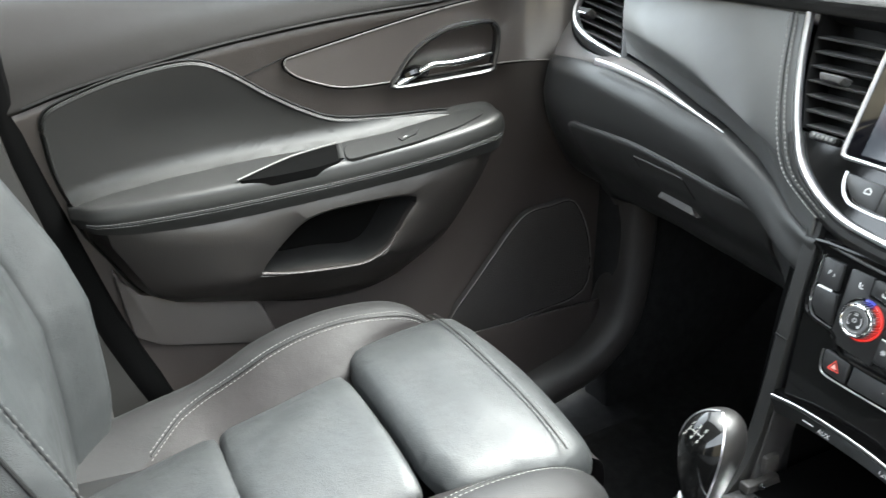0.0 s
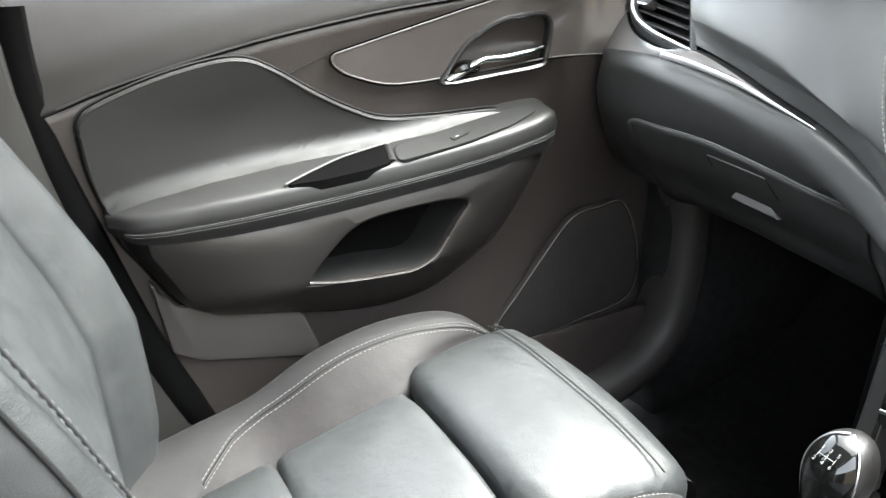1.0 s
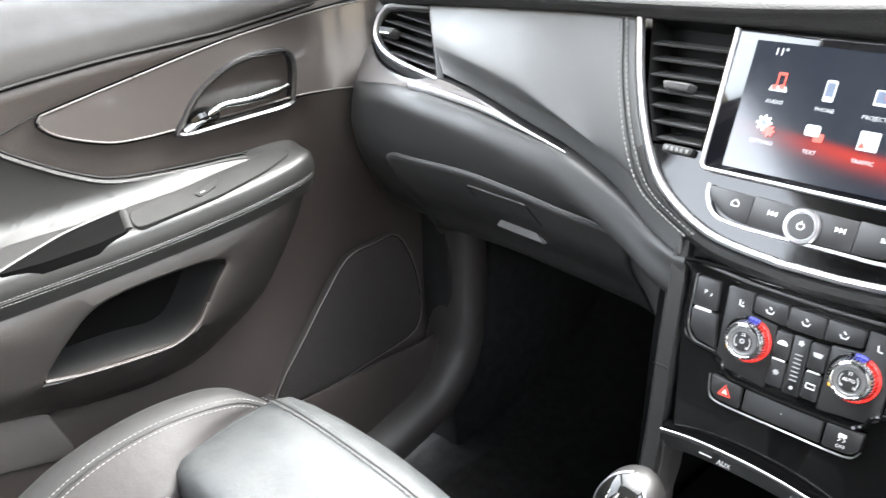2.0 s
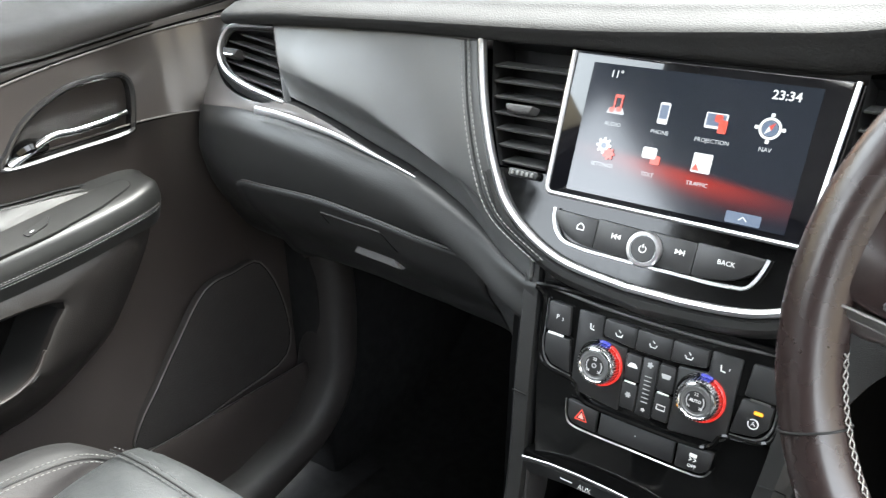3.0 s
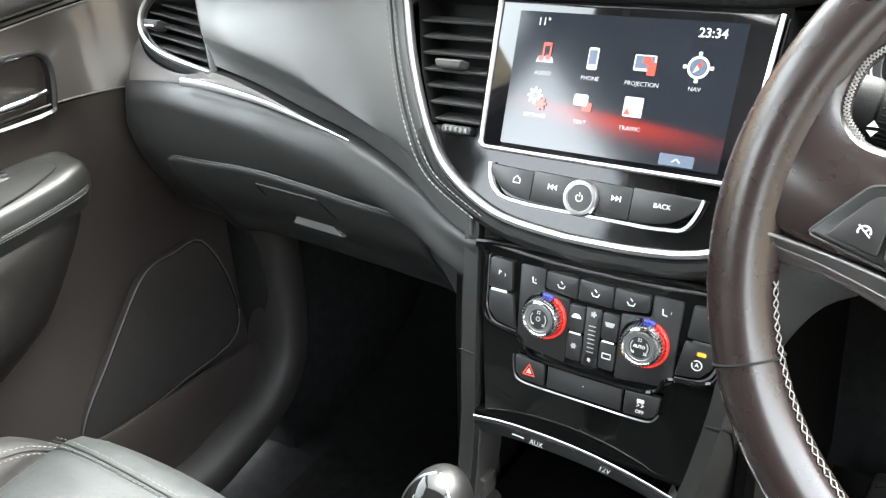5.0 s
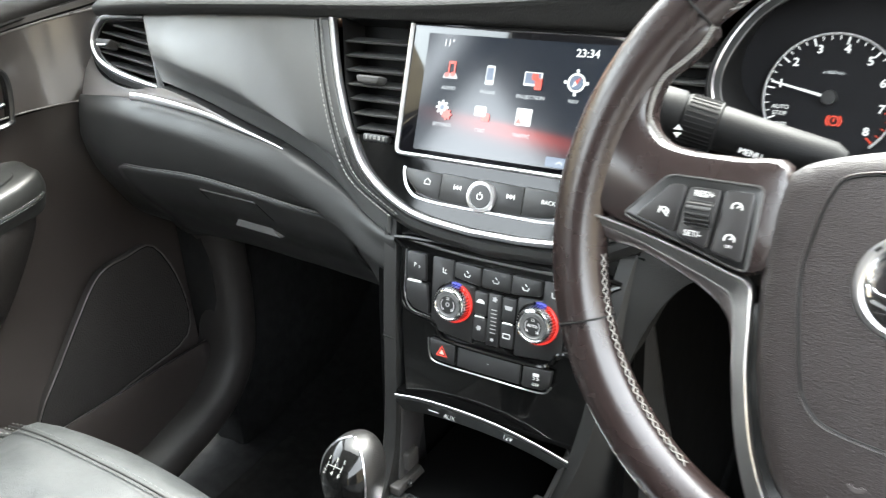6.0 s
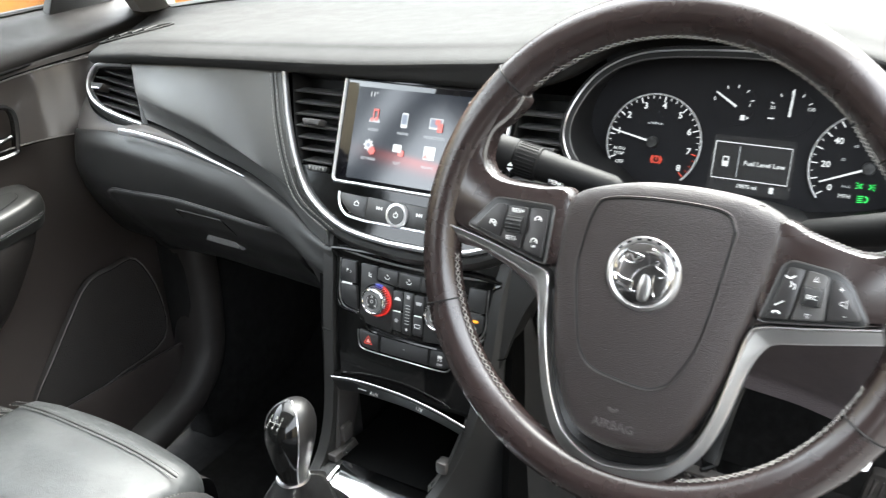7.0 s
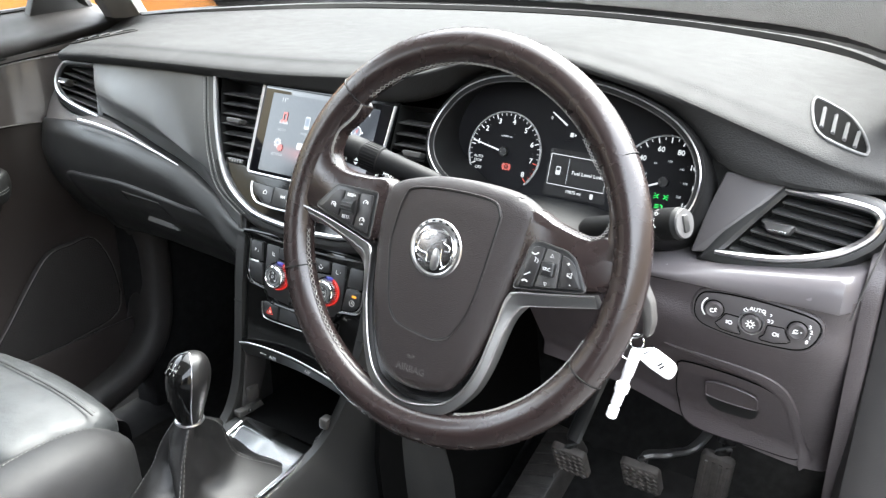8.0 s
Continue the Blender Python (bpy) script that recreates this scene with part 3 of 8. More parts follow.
for a in np.linspace(0, 1, 12):
    x0, x1 = -0.362 + 0.046 * a, -0.374 + 0.068 * a
    z0, z1 = 0.539 - 0.001 * a, 0.5225 - 0.003 * a
    rows.append([lid_at(x0, z0, 0.0006), lid_at((x0 + x1) / 2, (z0 + z1) / 2, 0.0045), lid_at(x1, z1 + 0.001, 0.010), lid_at(x1, z1, 0.0105), lid_at(x1, z1 - 0.002, 0.009), lid_at(x1, z1 - 0.003, -0.002)])
part("pull_handle", loft(rows, cap=True), SCOOP, lid, "grey release handle of the glovebox")

# gloss band and bright strip over the fascia
topb = resample(cr([(-0.655, 0.175, 0.715), (-0.60, 0.142, 0.685), (-0.53, 0.126, 0.674), (-0.464, 0.121, 0.682), (-0.40, 0.117, 0.671), (-0.33, 0.114, 0.651), (-0.275, 0.112, 0.637)], 6), 40)
botb = []
for p in topb:
    ty, tz = table(FASC, p[0])[:2]
    botb.append((p[0], ty + 0.001, min(tz + 0.0005, p[2] - 0.0005)))
# shelf coloured near-black to paint the shadow line below the leather panel
part("panel_shade", loft([[(x, y + 0.024, z + 0.001) for x, y, z in topb], topb]), SEAL, dash)
part("decor_band", loft([topb, [tuple((np.array(a) + np.array(b)) / 2 + (0, -0.002, 0)) for a, b in zip(topb, botb)], botb]), DECOR, dash, "gloss brown-black band")
strip = cr([(-0.502, 0.1085, 0.671), (-0.453, 0.1080, 0.670), (-0.384, 0.1075, 0.663), (-0.328, 0.1075, 0.651), (-0.265, 0.106, 0.637)], 8)
part("bright_strip", sweep(strip, 0.0026, 0.0046, 8, up=(0, 0.2, 1), taper=lambda k: 1.0 - 0.88 * k ** 1.3), BRIGHT, dash, "bright metal trim strip")


# ---- air vents ----
def end_vent(name, m, outline, slat_rows, knob, ring, label, slant=0.0, wide=0.0032):
    v = root(name, m.translation, label, "air vent", "dashboard air vents")
    inner = grow(outline, -0.004)
    part("duct", plate(inner, m, -0.035, -0.030), SEAL, v)
    wallb = bmesh.new()
    loft([[m @ Vector((a, b, h)) for a, b in inner] for h in (-0.032, 0.0)], close_u=True, bm=wallb)
    part("duct_wall", wallb, BLACK, v)
    part("surround", loft([[m @ Vector((a, b, h)) for a, b in o] for o, h in ((grow(outline, 0.014), -0.012), (grow(outline, 0.010), 0.000), (grow(outline, 0.005), 0.0025), (outline, 0.003), (inner, 0.0), (inner, -0.01))], close_u=True), BLACK, v, "black vent surround")
    part("chrome_edge", sweep([m @ Vector((*p, 0.0035)) for p in ring], wide, wide * 1.75, 8, up=tuple(m.to_3x3() @ Vector((0, 0, 1))), taper=lambda k: min(1.0, 0.5 + 4 * k, 0.5 + 4 * (1 - k))), BRIGHT if wide < 0.004 else EDGE_METAL, v, "bright metal edge")
    us = np.linspace(min(p[0] for p in inner), max(p[0] for p in inner), 200)
    for vv in slat_rows:
        line = [(a, vv + slant * (a - inner[0][0])) for a in us]
        inside = [q for q in line if in_poly(q, inner)]
        if len(inside) < 3:
            continue
        a, b = inside[0], inside[-1]
        rows = []
        for q, r in ((a, 0), (b, 0)):
            rows.append([m @ Vector((q[0], q[1] + dy, h)) for dy, h in ((-0.0046, -0.0015), (-0.0034, -0.0005), (0.0040, -0.020), (0.0030, -0.022), (-0.0050, -0.0030))])
        part("slat", loft(rows, close_u=True, cap=True), SLAT, v)
    ku, kv = knob
    part("slider", plate(soft([(-0.010, -0.005), (0.010, -0.005), (0.016, 0.005), (-0.016, 0.005)], 0.003), at(m, ku, kv, 0), -0.006, 0.010, 0.003), GREY_TRIM, v, "grey vent slider")
    part("slider_face", plate(rect(0, -0.0035, 0.017, 0.0022, 0.001), at(m, ku, kv, 0), 0.009, 0.0108, 0.0008), CHROME, v)
    return v


def in_poly(q, poly):
    inside, n = False, len(poly)
    for i in range(n):
        (x1, y1), (x2, y2) = poly[i], poly[(i + 1) % n]
        if (y1 > q[1]) != (y2 > q[1]) and q[0] < (x2 - x1) * (q[1] - y1) / (y2 - y1) + x1:
            inside = not inside
    return inside


VL = face_frame((-0.55, 0.150, 0.720), 0.60)


def loc(m, o, s, pts):
    return [(x - o[0], (z - o[1]) * math.sqrt(1 + s * s)) for x, z in pts]


lv = loc(VL, (-0.55, 0.720), 0.60, [(-0.523, 0.7505), (-0.586, 0.7480), (-0.601, 0.7425), (-0.606, 0.729), (-0.599, 0.713), (-0.578, 0.6990), (-0.545, 0.6895), (-0.50, 0.6825), (-0.468, 0.6790)])
ringl = cr([lv[0], lv[1], lv[2], lv[3], lv[4], lv[5], lv[6], lv[7], lv[8]], 5)
end_vent("air_vent", VL, cr(lv, 3) , [0.022, 0.010, -0.002, -0.014, -0.026], (-0.03, -0.001), ringl, "rounded end air vent with black slats and bright edge", -0.12)

VR = face_frame((0.595, 0.148, 0.715), 0.45)
rv = loc(VR, (0.595, 0.715), 0.45, [(0.574, 0.7390), (0.6157, 0.7374), (0.6484, 0.7346), (0.6596, 0.7302), (0.6624, 0.7223), (0.6549, 0.7080), (0.6321, 0.6915), (0.5946, 0.6788), (0.5585, 0.6735), (0.5227, 0.6715), (0.5480, 0.7050)])
ringr = cr(rv[:10], 5)
end_vent("air_vent", VR, cr(rv[:10], 3) + cr([rv[9], rv[10], rv[0]], 3)[1:-1], [0.018, 0.006, -0.006, -0.018, -0.030, -0.042], (-0.0185, -0.0128), ringr, "large end air vent with black slats and bright edge", -0.10, 0.0042)

for s, lab in ((-1, "tall centre air vent with seven black slats"), (1, "centre air vent behind the steering wheel rim")):
    far = 0.199 if s < 0 else 0.171
    q = [up(s * min(a, far), b) for a, b in ((0.199, 0.769), (0.116, 0.768), (0.115, 0.668), (0.163, 0.668), (0.183 if s < 0 else 0.169, 0.71))]
    q = q if s > 0 else q[::-1]
    v = root("air_vent", UP @ Vector((*up(s * 0.155, 0.70), 0)), lab, "air vent", "dashboard air vents")
    part("duct", plate(q, UP, -0.040, -0.036), SEAL, v)
    part("duct_wall", loft([[UP @ Vector((a, b, h)) for a, b in q] for h in (-0.038, 0.002)], close_u=True), BLACK, v)
    for k in range(7):
        zz = 0.752 - k * 0.0128
        x1 = 0.197 - max(0.0, (0.757 - zz)) * 0.30 - max(0.0, 0.70 - zz) * 0.35
        x1 = min(x1, far)
        a, b = up(s * 0.1165, zz), up(s * (x1 - 0.001), zz)
        rr = [[UP @ Vector((w[0], w[1] + dy, h)) for dy, h in ((-0.0050, -0.0015), (-0.0038, -0.0005), (0.0040, -0.022), (0.0030, -0.024), (-0.0054, -0.0030))] for w in (a, b)]
        part("slat", loft(rr, close_u=True, cap=True), SLAT, v)
    ku, kv = up(s * 0.152, 0.7145)
    part("slider", plate(soft([(-0.012, -0.004), (0.012, -0.004), (0.015, 0.004), (-0.015, 0.004)], 0.003), at(UP, ku, kv), -0.004, 0.010, 0.003), GREY_TRIM, v, "grey vent slider")
    ku, kv = up(s * 0.136, 0.6645)
    part("roller", plate(rect(ku, kv, 0.030, 0.0075, 0.003), UP, -0.002, 0.0045, 0.0015), BLACK, v, "ribbed shut-off roller")
    for k in range(5):
        part("ridge", plate(rect(ku - 0.010 + 0.005 * k, kv, 0.0024, 0.0040, 0.0006), UP, 0.004, 0.0055, 0.0004), THREAD, v)

# demister slots: a near-black sheet on the pad's top paints the recess's shade
def pad_z(x, y):
    sy, sz, ny, nz, cy, cz, gy = table(PAD, x)
    back = [(gy, 0.803), (gy * 0.6 + cy * 0.4, 0.812 * 0.7 + cz * 0.3), (gy * 0.25 + cy * 0.75, cz * 0.7 + 0.81 * 0.3 + 0.002)]
    p = cr(back + [(cy, cz), (ny * 0.55 + cy * 0.45, nz * 0.35 + cz * 0.65), (ny + 0.002, nz + 0.004)], 4)[::-1]
    return float(np.interp(y, [q[0] for q in p], [q[1] for q in p]))


FIN_GREY = mat("fin_plastic", (0.055, 0.055, 0.056), 0.45, vary=0.1)
DEMIST = {-1: [(0.565, 0.287), (0.579, 0.289), (0.605, 0.252), (0.623, 0.218), (0.631, 0.203), (0.624, 0.196), (0.607, 0.190), (0.589, 0.197), (0.574, 0.222), (0.567, 0.250)],
          1: [(0.5645, 0.2950), (0.5712, 0.3005), (0.6010, 0.2780), (0.6205, 0.2455), (0.6325, 0.2150), (0.6345, 0.1995), (0.6305, 0.1925), (0.6131, 0.1862), (0.5940, 0.1875), (0.5825, 0.2030), (0.5705, 0.2514)]}
FINS = {-1: ((0.579, 0.050, 0.287, 0.080), (0.568, 0.052, 0.246, 0.054)), 1: ((0.5715, 0.0580, 0.2800, 0.0510), (0.5826, 0.0480, 0.2010, 0.0100))}
for s in (-1, 1):
    out = [(s * x, y) for x, y in cr(DEMIST[s], 4, closed=True)][::s]
    mid = Vector((s * 0.603, 0.24, pad_z(s * 0.603, 0.24)))
    d = root("demister_vent", mid, "small side window demister vent with grey fins", "air vent", "demister vents")
    part("recess", skin(grow(out, -0.001), Matrix.Identity(4), lambda u, v: pad_z(u, v) + 0.0010, 0.005), SHADE_BLACK, d)
    part("rim", sweep([(x, y, pad_z(x, y) + 0.0012) for x, y in out], 0.0017 if s > 0 else 0.0022, 0.0018, 8, closed=True), FIN_GREY if s > 0 else DASH_TOP, d, "raised rim")
    (ax, adx, ay, ady), (bx_, bdx, by_, bdy) = FINS[s]
    for f in (0.14, 0.38, 0.62, 0.84):
        rows = []
        for g in np.linspace(0.06, 0.94, 5):
            px = s * (ax + adx * f + (bx_ + bdx * f - ax - adx * f) * g)
            py = ay - ady * f + (by_ - bdy * f - ay + ady * f) * g
            z = pad_z(px, py)
            rows.append([(px - s * 0.0020, py, z + 0.0005), (px - s * 0.0018, py, z + 0.0030), (px + s * 0.0006, py, z + 0.0040), (px + s * 0.0018, py, z + 0.0026), (px + s * 0.0018, py, z + 0.0005)])
        part("fin", loft(rows, cap=True), FIN_GREY if s > 0 else SEAL, d)

# ---- centre stack: touch screen unit ----
unit = root("touch_screen_unit", (0, 0.10, 0.60), "gloss black centre unit with colour touch screen switched on", "touch screen")
half = cr(BEZEL, 6)
bez = [up(*p) for p in half] + [up(-x, z) for x, z in half[::-1][1:] if z < 0.672]
lowb = [p for p in half if p[1] < 0.669]
backp = [up(-0.1155, 0.771), up(-0.1155, 0.668)] + [up(*p) for p in lowb] + [up(-x, z) for x, z in lowb[::-1][1:]] + [up(0.1155, 0.668), up(0.1155, 0.771)]
part("backing", plate(backp, UP, -0.05, -0.002), GLOSS, unit, "gloss black surround")
part("bright_bezel", sweep([UP @ Vector((*p, 0.001)) for p in bez], 0.0036, 0.0048, 8, up=tuple(UP.to_3x3() @ Vector((0, 0, 1))), taper=lambda k: min(1.0, 0.6 + 6 * k, 0.6 + 6 * (1 - k))), BRIGHT, unit, "bright metal bow round the unit")
rows = []
bow = cr([(-0.168, 0.666), (-0.138, 0.631), (-0.085, 0.606), (-0.020, 0.599), (0.020, 0.599), (0.085, 0.606), (0.138, 0.631), (0.160, 0.655)], 6)
for i, (x, z) in enumerate(bow):
    a, b = Vector(up(*bow[max(i - 1, 0)])), Vector(up(*bow[min(i + 1, len(bow) - 1)]))
    d = (b - a).normalized()
    c = Vector(up(x, z))
    rows.append([UP @ Vector((c.x + d.y * o, c.y - d.x * o, h)) for o, h in ((0.003, -0.006), (0.0035, -0.001), (0.0065, 0.0012), (0.0120, 0.0002), (0.0160, -0.0040), (0.0185, -0.0110), (0.0190, -0.0200))])
part("grained_band", loft(rows), DASH, dash, "grained black band under the screen unit")
SCR = [up(-0.112, 0.766), up(-0.1095, 0.655), up(0.1035, 0.655), up(0.111, 0.765)]
part("glass", plate(soft(SCR, 0.004), UP, -0.004, 0.004, 0.0008), mat("screen_glass", (0.003, 0.003, 0.004), 0.05, vary=0.1, wear=0.02), unit, "black screen glass")
frame_path = [UP @ Vector((*p, 0.004)) for p in [SCR[0]] + soft([SCR[0], SCR[1], SCR[2], SCR[3]], 0.006, 4)[5:15] + [SCR[3]]]
part("screen_frame", sweep(frame_path, 0.0020, 0.0022, 8, up=tuple(UP.to_3x3() @ Vector((0, 0, 1)))), BRIGHT, unit, "thin bright screen frame")


def display(name, base, streak=None):
    """A lit display: dark blue with a soft red light along its foot."""
    m = bpy.data.materials.new(name)
    m.use_nodes = True
    nt = m.node_tree
    b = nt.nodes["Principled BSDF"]
    b.inputs["Base Color"].default_value, b.inputs["Roughness"].default_value = (0.004, 0.004, 0.005, 1), 0.12
    co = nt.nodes.new("ShaderNodeTexCoord").outputs["Generated"]
    sep = nt.nodes.new("ShaderNodeSeparateXYZ")
    nt.links.new(co, sep.inputs[0])

    def math_(op, a, c):
        n = nt.nodes.new("ShaderNodeMath")
        n.operation = op
        n.use_clamp = False
        for k, w in enumerate((a, c)):
            if isinstance(w, (int, float)):
                n.inputs[k].default_value = w
            else:
                nt.links.new(w, n.inputs[k])
        return n.outputs[0]

    x, z = sep.outputs["X"], sep.outputs["Z"]
    dx = math_("MULTIPLY", math_("SUBTRACT", x, 0.56), 3.1)
    crest = math_("SUBTRACT", 0.30, math_("MULTIPLY", math_("SUBTRACT", x, 0.35), 0.16))
    dz = math_("SUBTRACT", z, crest)
    above = math_("MULTIPLY", math_("MAXIMUM", dz, 0.0), 26.0)
    below = math_("MULTIPLY", math_("MAXIMUM", math_("MULTIPLY", dz, -1.0), 0.0), 10.5)
    r2 = math_("ADD", math_("MULTIPLY", dx, dx), math_("ADD", math_("MULTIPLY", above, above), math_("MULTIPLY", below, below)))
    glowf = math_("POWER", 2.718, math_("MULTIPLY", r2, -1.0))
    mix = nt.nodes.new("ShaderNodeMix")
    mix.data_type = "RGBA"
    mix.inputs[6].default_value, mix.inputs[7].default_value = (*base, 1), (0.40, 0.022, 0.010, 1)
    nt.links.new(glowf, mix.inputs[0])
    nt.links.new(mix.outputs[2], b.inputs["Emission Color"])
    b.inputs["Emission Strength"].default_value = 1.1 * LIT
    return m


LIT_WHITE = glow("lit_white", (0.85, 0.88, 0.9), 0.75)
LIT_GREY = glow("lit_grey", (0.6, 0.64, 0.68), 0.70)
LIT_RED = glow("lit_red", (0.9, 0.08, 0.04), 0.7)
LIT_BLUE = glow("lit_blue", (0.16, 0.22, 0.34), 0.6)
LIT_AMBER = glow("lit_amber", (1.0, 0.38, 0.02), 1.2)
LIT_GREEN = glow("lit_green", (0.05, 0.9, 0.15), 1.0)
act = soft([up(-0.092, 0.759), up(-0.091, 0.6605), up(0.088, 0.6605), up(0.090, 0.758)], 0.001)
part("display", plate(act, UP, 0.003, 0.0044), display("menu_display", (0.010, 0.016, 0.026)), unit, "lit menu with dark blue ground and red glow")
H = 0.0046


def on(x, z, h=H, turn=0.0):
    return at(UP, *up(x, z), h, turn)


word("temperature", "11°", 0.0085, on(-0.069, 0.7515), LIT_WHITE, unit)
word("clock", "23:34", 0.0095, on(0.066, 0.7505), LIT_WHITE, unit, 0.00015)
for txt, x, z in (("AUDIO", -0.063, 0.7145), ("PHONE", -0.022, 0.7140), ("PROJECTION", 0.020, 0.7135), ("NAV", 0.060, 0.7135), ("SETTINGS", -0.064, 0.6835), ("TEXT", -0.024, 0.6825), ("TRAFFIC", 0.017, 0.6825)):
    word("menu_word", txt, 0.0046, on(x, z), LIT_GREY, unit)


def icon(polys, x, z):
    for poly, material, lift in polys:
        part("icon", plate(poly, on(x, z, H + lift), 0, 0.0003), material, unit, smooth=False)


icon([(soft([(-.008, -.005), (.008, -.005), (.006, 0), (-.006, 0)], .001), LIT_GREY, 0), (rect(.004, .004, .0015, .012), LIT_RED, .0004), (rect(-.002, .003, .0015, .011), LIT_RED, .0004), (rect(.001, .0095, .0075, .0025), LIT_RED, .0004), (disc(-.0035, -.002, .0022, 10), LIT_RED, .0006), (disc(.0025, -.001, .0022, 10), LIT_RED, .0006)], -0.063, 0.727)
icon([(rect(0, 0, .0085, .017, .0015), LIT_WHITE, 0), (rect(0, .001, .0065, .011), LIT_BLUE, .0004)], -0.022, 0.728)
icon([(rect(0, .001, .017, .012, .001), LIT_WHITE, 0), (rect(0, .0015, .0145, .009), LIT_BLUE, .0004), (rect(.002, .003, .006, .006, .002), LIT_RED, .0007), (rect(.006, -.003, .0065, .010, .001), LIT_RED, .001)], 0.020, 0.727)
icon([(arc_band(0, 0, .0062, .0082, 0, 359, 28), LIT_WHITE, 0), (disc(0, 0, .0058, 20), LIT_BLUE, 0), (soft([(-.001, .0015), (.0035, .0045), (.001, -.0015)], .0003), LIT_RED, .0005), (soft([(-.001, .0015), (-.0035, -.0045), (.001, -.0015)], .0003), LIT_WHITE, .0005)] + [(rect(.0098 * c, .0098 * s_, .0028, .0028, .0006), LIT_WHITE, .0002) for c, s_ in ((1, 0), (-1, 0), (0, 1), (0, -1))], 0.060, 0.728)


def gear(r, n):
    out = []
    for k in range(n):
        for da, rr in ((-.32, r * .72), (-.2, r), (.2, r), (.32, r * .72)):
            a = (k + da) * 2 * math.pi / n
            out.append((rr * math.cos(a), rr * math.sin(a)))
    return out


icon([(gear(.0068, 8), LIT_WHITE, 0), (disc(0, 0, .0025, 12), LIT_BLUE, .0004), ([(a + .006, b - .006) for a, b in gear(.0052, 7)], LIT_RED, .0006)], -0.066, 0.698)
icon([(rect(-.002, .002, .012, .009, .002), LIT_WHITE, 0), (rect(.004, -.003, .008, .007, .0015), LIT_RED, .0004), (rect(0, -.001, .008, .003, .001), LIT_WHITE, .0007)], -0.024, 0.6965)
icon([(rect(0, 0, .015, .015, .001), LIT_WHITE, 0), (stroke([(-.007, .004), (0, .001), (.007, -.004)], .0008), LIT_GREY, .0004), (stroke([(-.002, -.007), (.001, 0), (.003, .007)], .0008), LIT_GREY, .0006), ([(-.007, -.006), (-.001, -.006), (-.004, -.001)], LIT_RED, .0008)], 0.017, 0.6975)
icon([(rect(0, 0, .026, .0085, .001), LIT_BLUE, 0), (stroke([(-.003, -.0015), (0, .0012), (.003, -.0015)], .0009), LIT_WHITE, .0004)], 0.057, 0.6655)

# key row below the screen
xs = [(-0.096, -0.056, "home"), (-0.0555, -0.014, "prev"), (-0.0125, 0.0285, "next"), (0.029, 0.081, "back")]


def row_low(x):
    return 0.6195 + 0.0045 * (abs(x + 0.008) / 0.085) ** 6 * 3.2


for x0, x1, nm in xs:
    lowr = [up(x, row_low(x)) for x in np.linspace(x0, x1, 8)]
    poly = lowr + [up(x1 + (0.0005 if nm != "back" else 0), 0.6425), up(x0, 0.6435)]
    part("key", plate(soft(poly, 0.0008, 1), UP, -0.002, 0.0035, 0.001), BUTTON, unit, "black unit key")
foot = [(-0.0975, 0.6445), (-0.0965, 0.636), (-0.092, 0.627), (-0.083, 0.6205), (-0.07, 0.6185)] + [(x, 0.6175) for x in np.linspace(-0.055, 0.045, 8)] + [(0.060, 0.6185), (0.071, 0.6205), (0.078, 0.630), (0.082, 0.6425)]
part("key_row_edge", sweep([UP @ Vector((*up(*p), 0.003)) for p in cr(foot, 3)], 0.0015, 0.0016, 6, up=tuple(UP.to_3x3() @ Vector((0, 0, 1)))), BRIGHT, unit, "bright lower edge of the key row")
KN = at(UP, *up(-0.0115, 0.6295), 0)
knob = part("power_knob", lathe([(0.001, 0), (0.0145, 0), (0.0147, 0.005), (0.0136, 0.0072), (0.0112, 0.0076), (0.0108, 0.0066), (0.001, 0.0066)], KN, 40), EDGE_METAL, unit, "bright ribbed volume and power knob")
part("knob_face", lathe([(0.0005, 0.0064), (0.0106, 0.0066), (0.0100, 0.0074), (0.0005, 0.0076)], KN, 32), BUTTON, knob)
part("power_mark", plate(arc_band(0, 0, 0.0024, 0.0031, -235, 55, 20), KN, 0.0076, 0.0079), WHITE_PRINT, knob, smooth=False)
part("power_bar", plate(rect(0, 0.0026, 0.0008, 0.003), KN, 0.0076, 0.0079), WHITE_PRINT, knob, smooth=False)
B = 0.0036
word("back_word", "BACK", 0.0052, on(0.053, 0.6335, B), WHITE_PRINT, unit)
for poly in ([(-.003, -.0025), (.003, -.0025), (.003, .0005), (0, .003), (-.003, .0005)],):
    part("home_mark", plate(stroke(poly + [poly[0]], 0.0008), on(-0.070, 0.6345, B), 0, 0.0003), WHITE_PRINT, unit, smooth=False)
for x, k in ((-0.036, -1), (0.0155, 1)):
    for d in (-.0025, .001):
        part("skip_mark", plate([(d * k, -.0022), (d * k + .0032 * k, 0), (d * k, .0022)][::k], on(x, 0.6335, B), 0, 0.0003), WHITE_PRINT, unit, smooth=False)
    part("skip_bar", plate(rect(.0048 * k, 0, .0008, .0044), on(x, 0.6335, B), 0, 0.0003), WHITE_PRINT, unit, smooth=False)

# ---- climate panel ----
clim = root("climate_panel", (0.008, 0.07, 0.50), "gloss black climate panel with two red-ringed temperature knobs", "climate control")
MID = 0.009


def ol(d, z):
    """Lower-stack plane, d sideways from the panel's middle."""
    return lo(MID + d, z)


body = [(-0.112, 0.597), (0.112, 0.597), (0.106, 0.50), (0.098, 0.44), (0.095, 0.418), (-0.095, 0.418), (-0.098, 0.44), (-0.106, 0.50)]
part("backing", plate(soft([ol(*p) for p in body], 0.004), LO, -0.03, -0.004), GLOSS, clim, "gloss black stack panel")
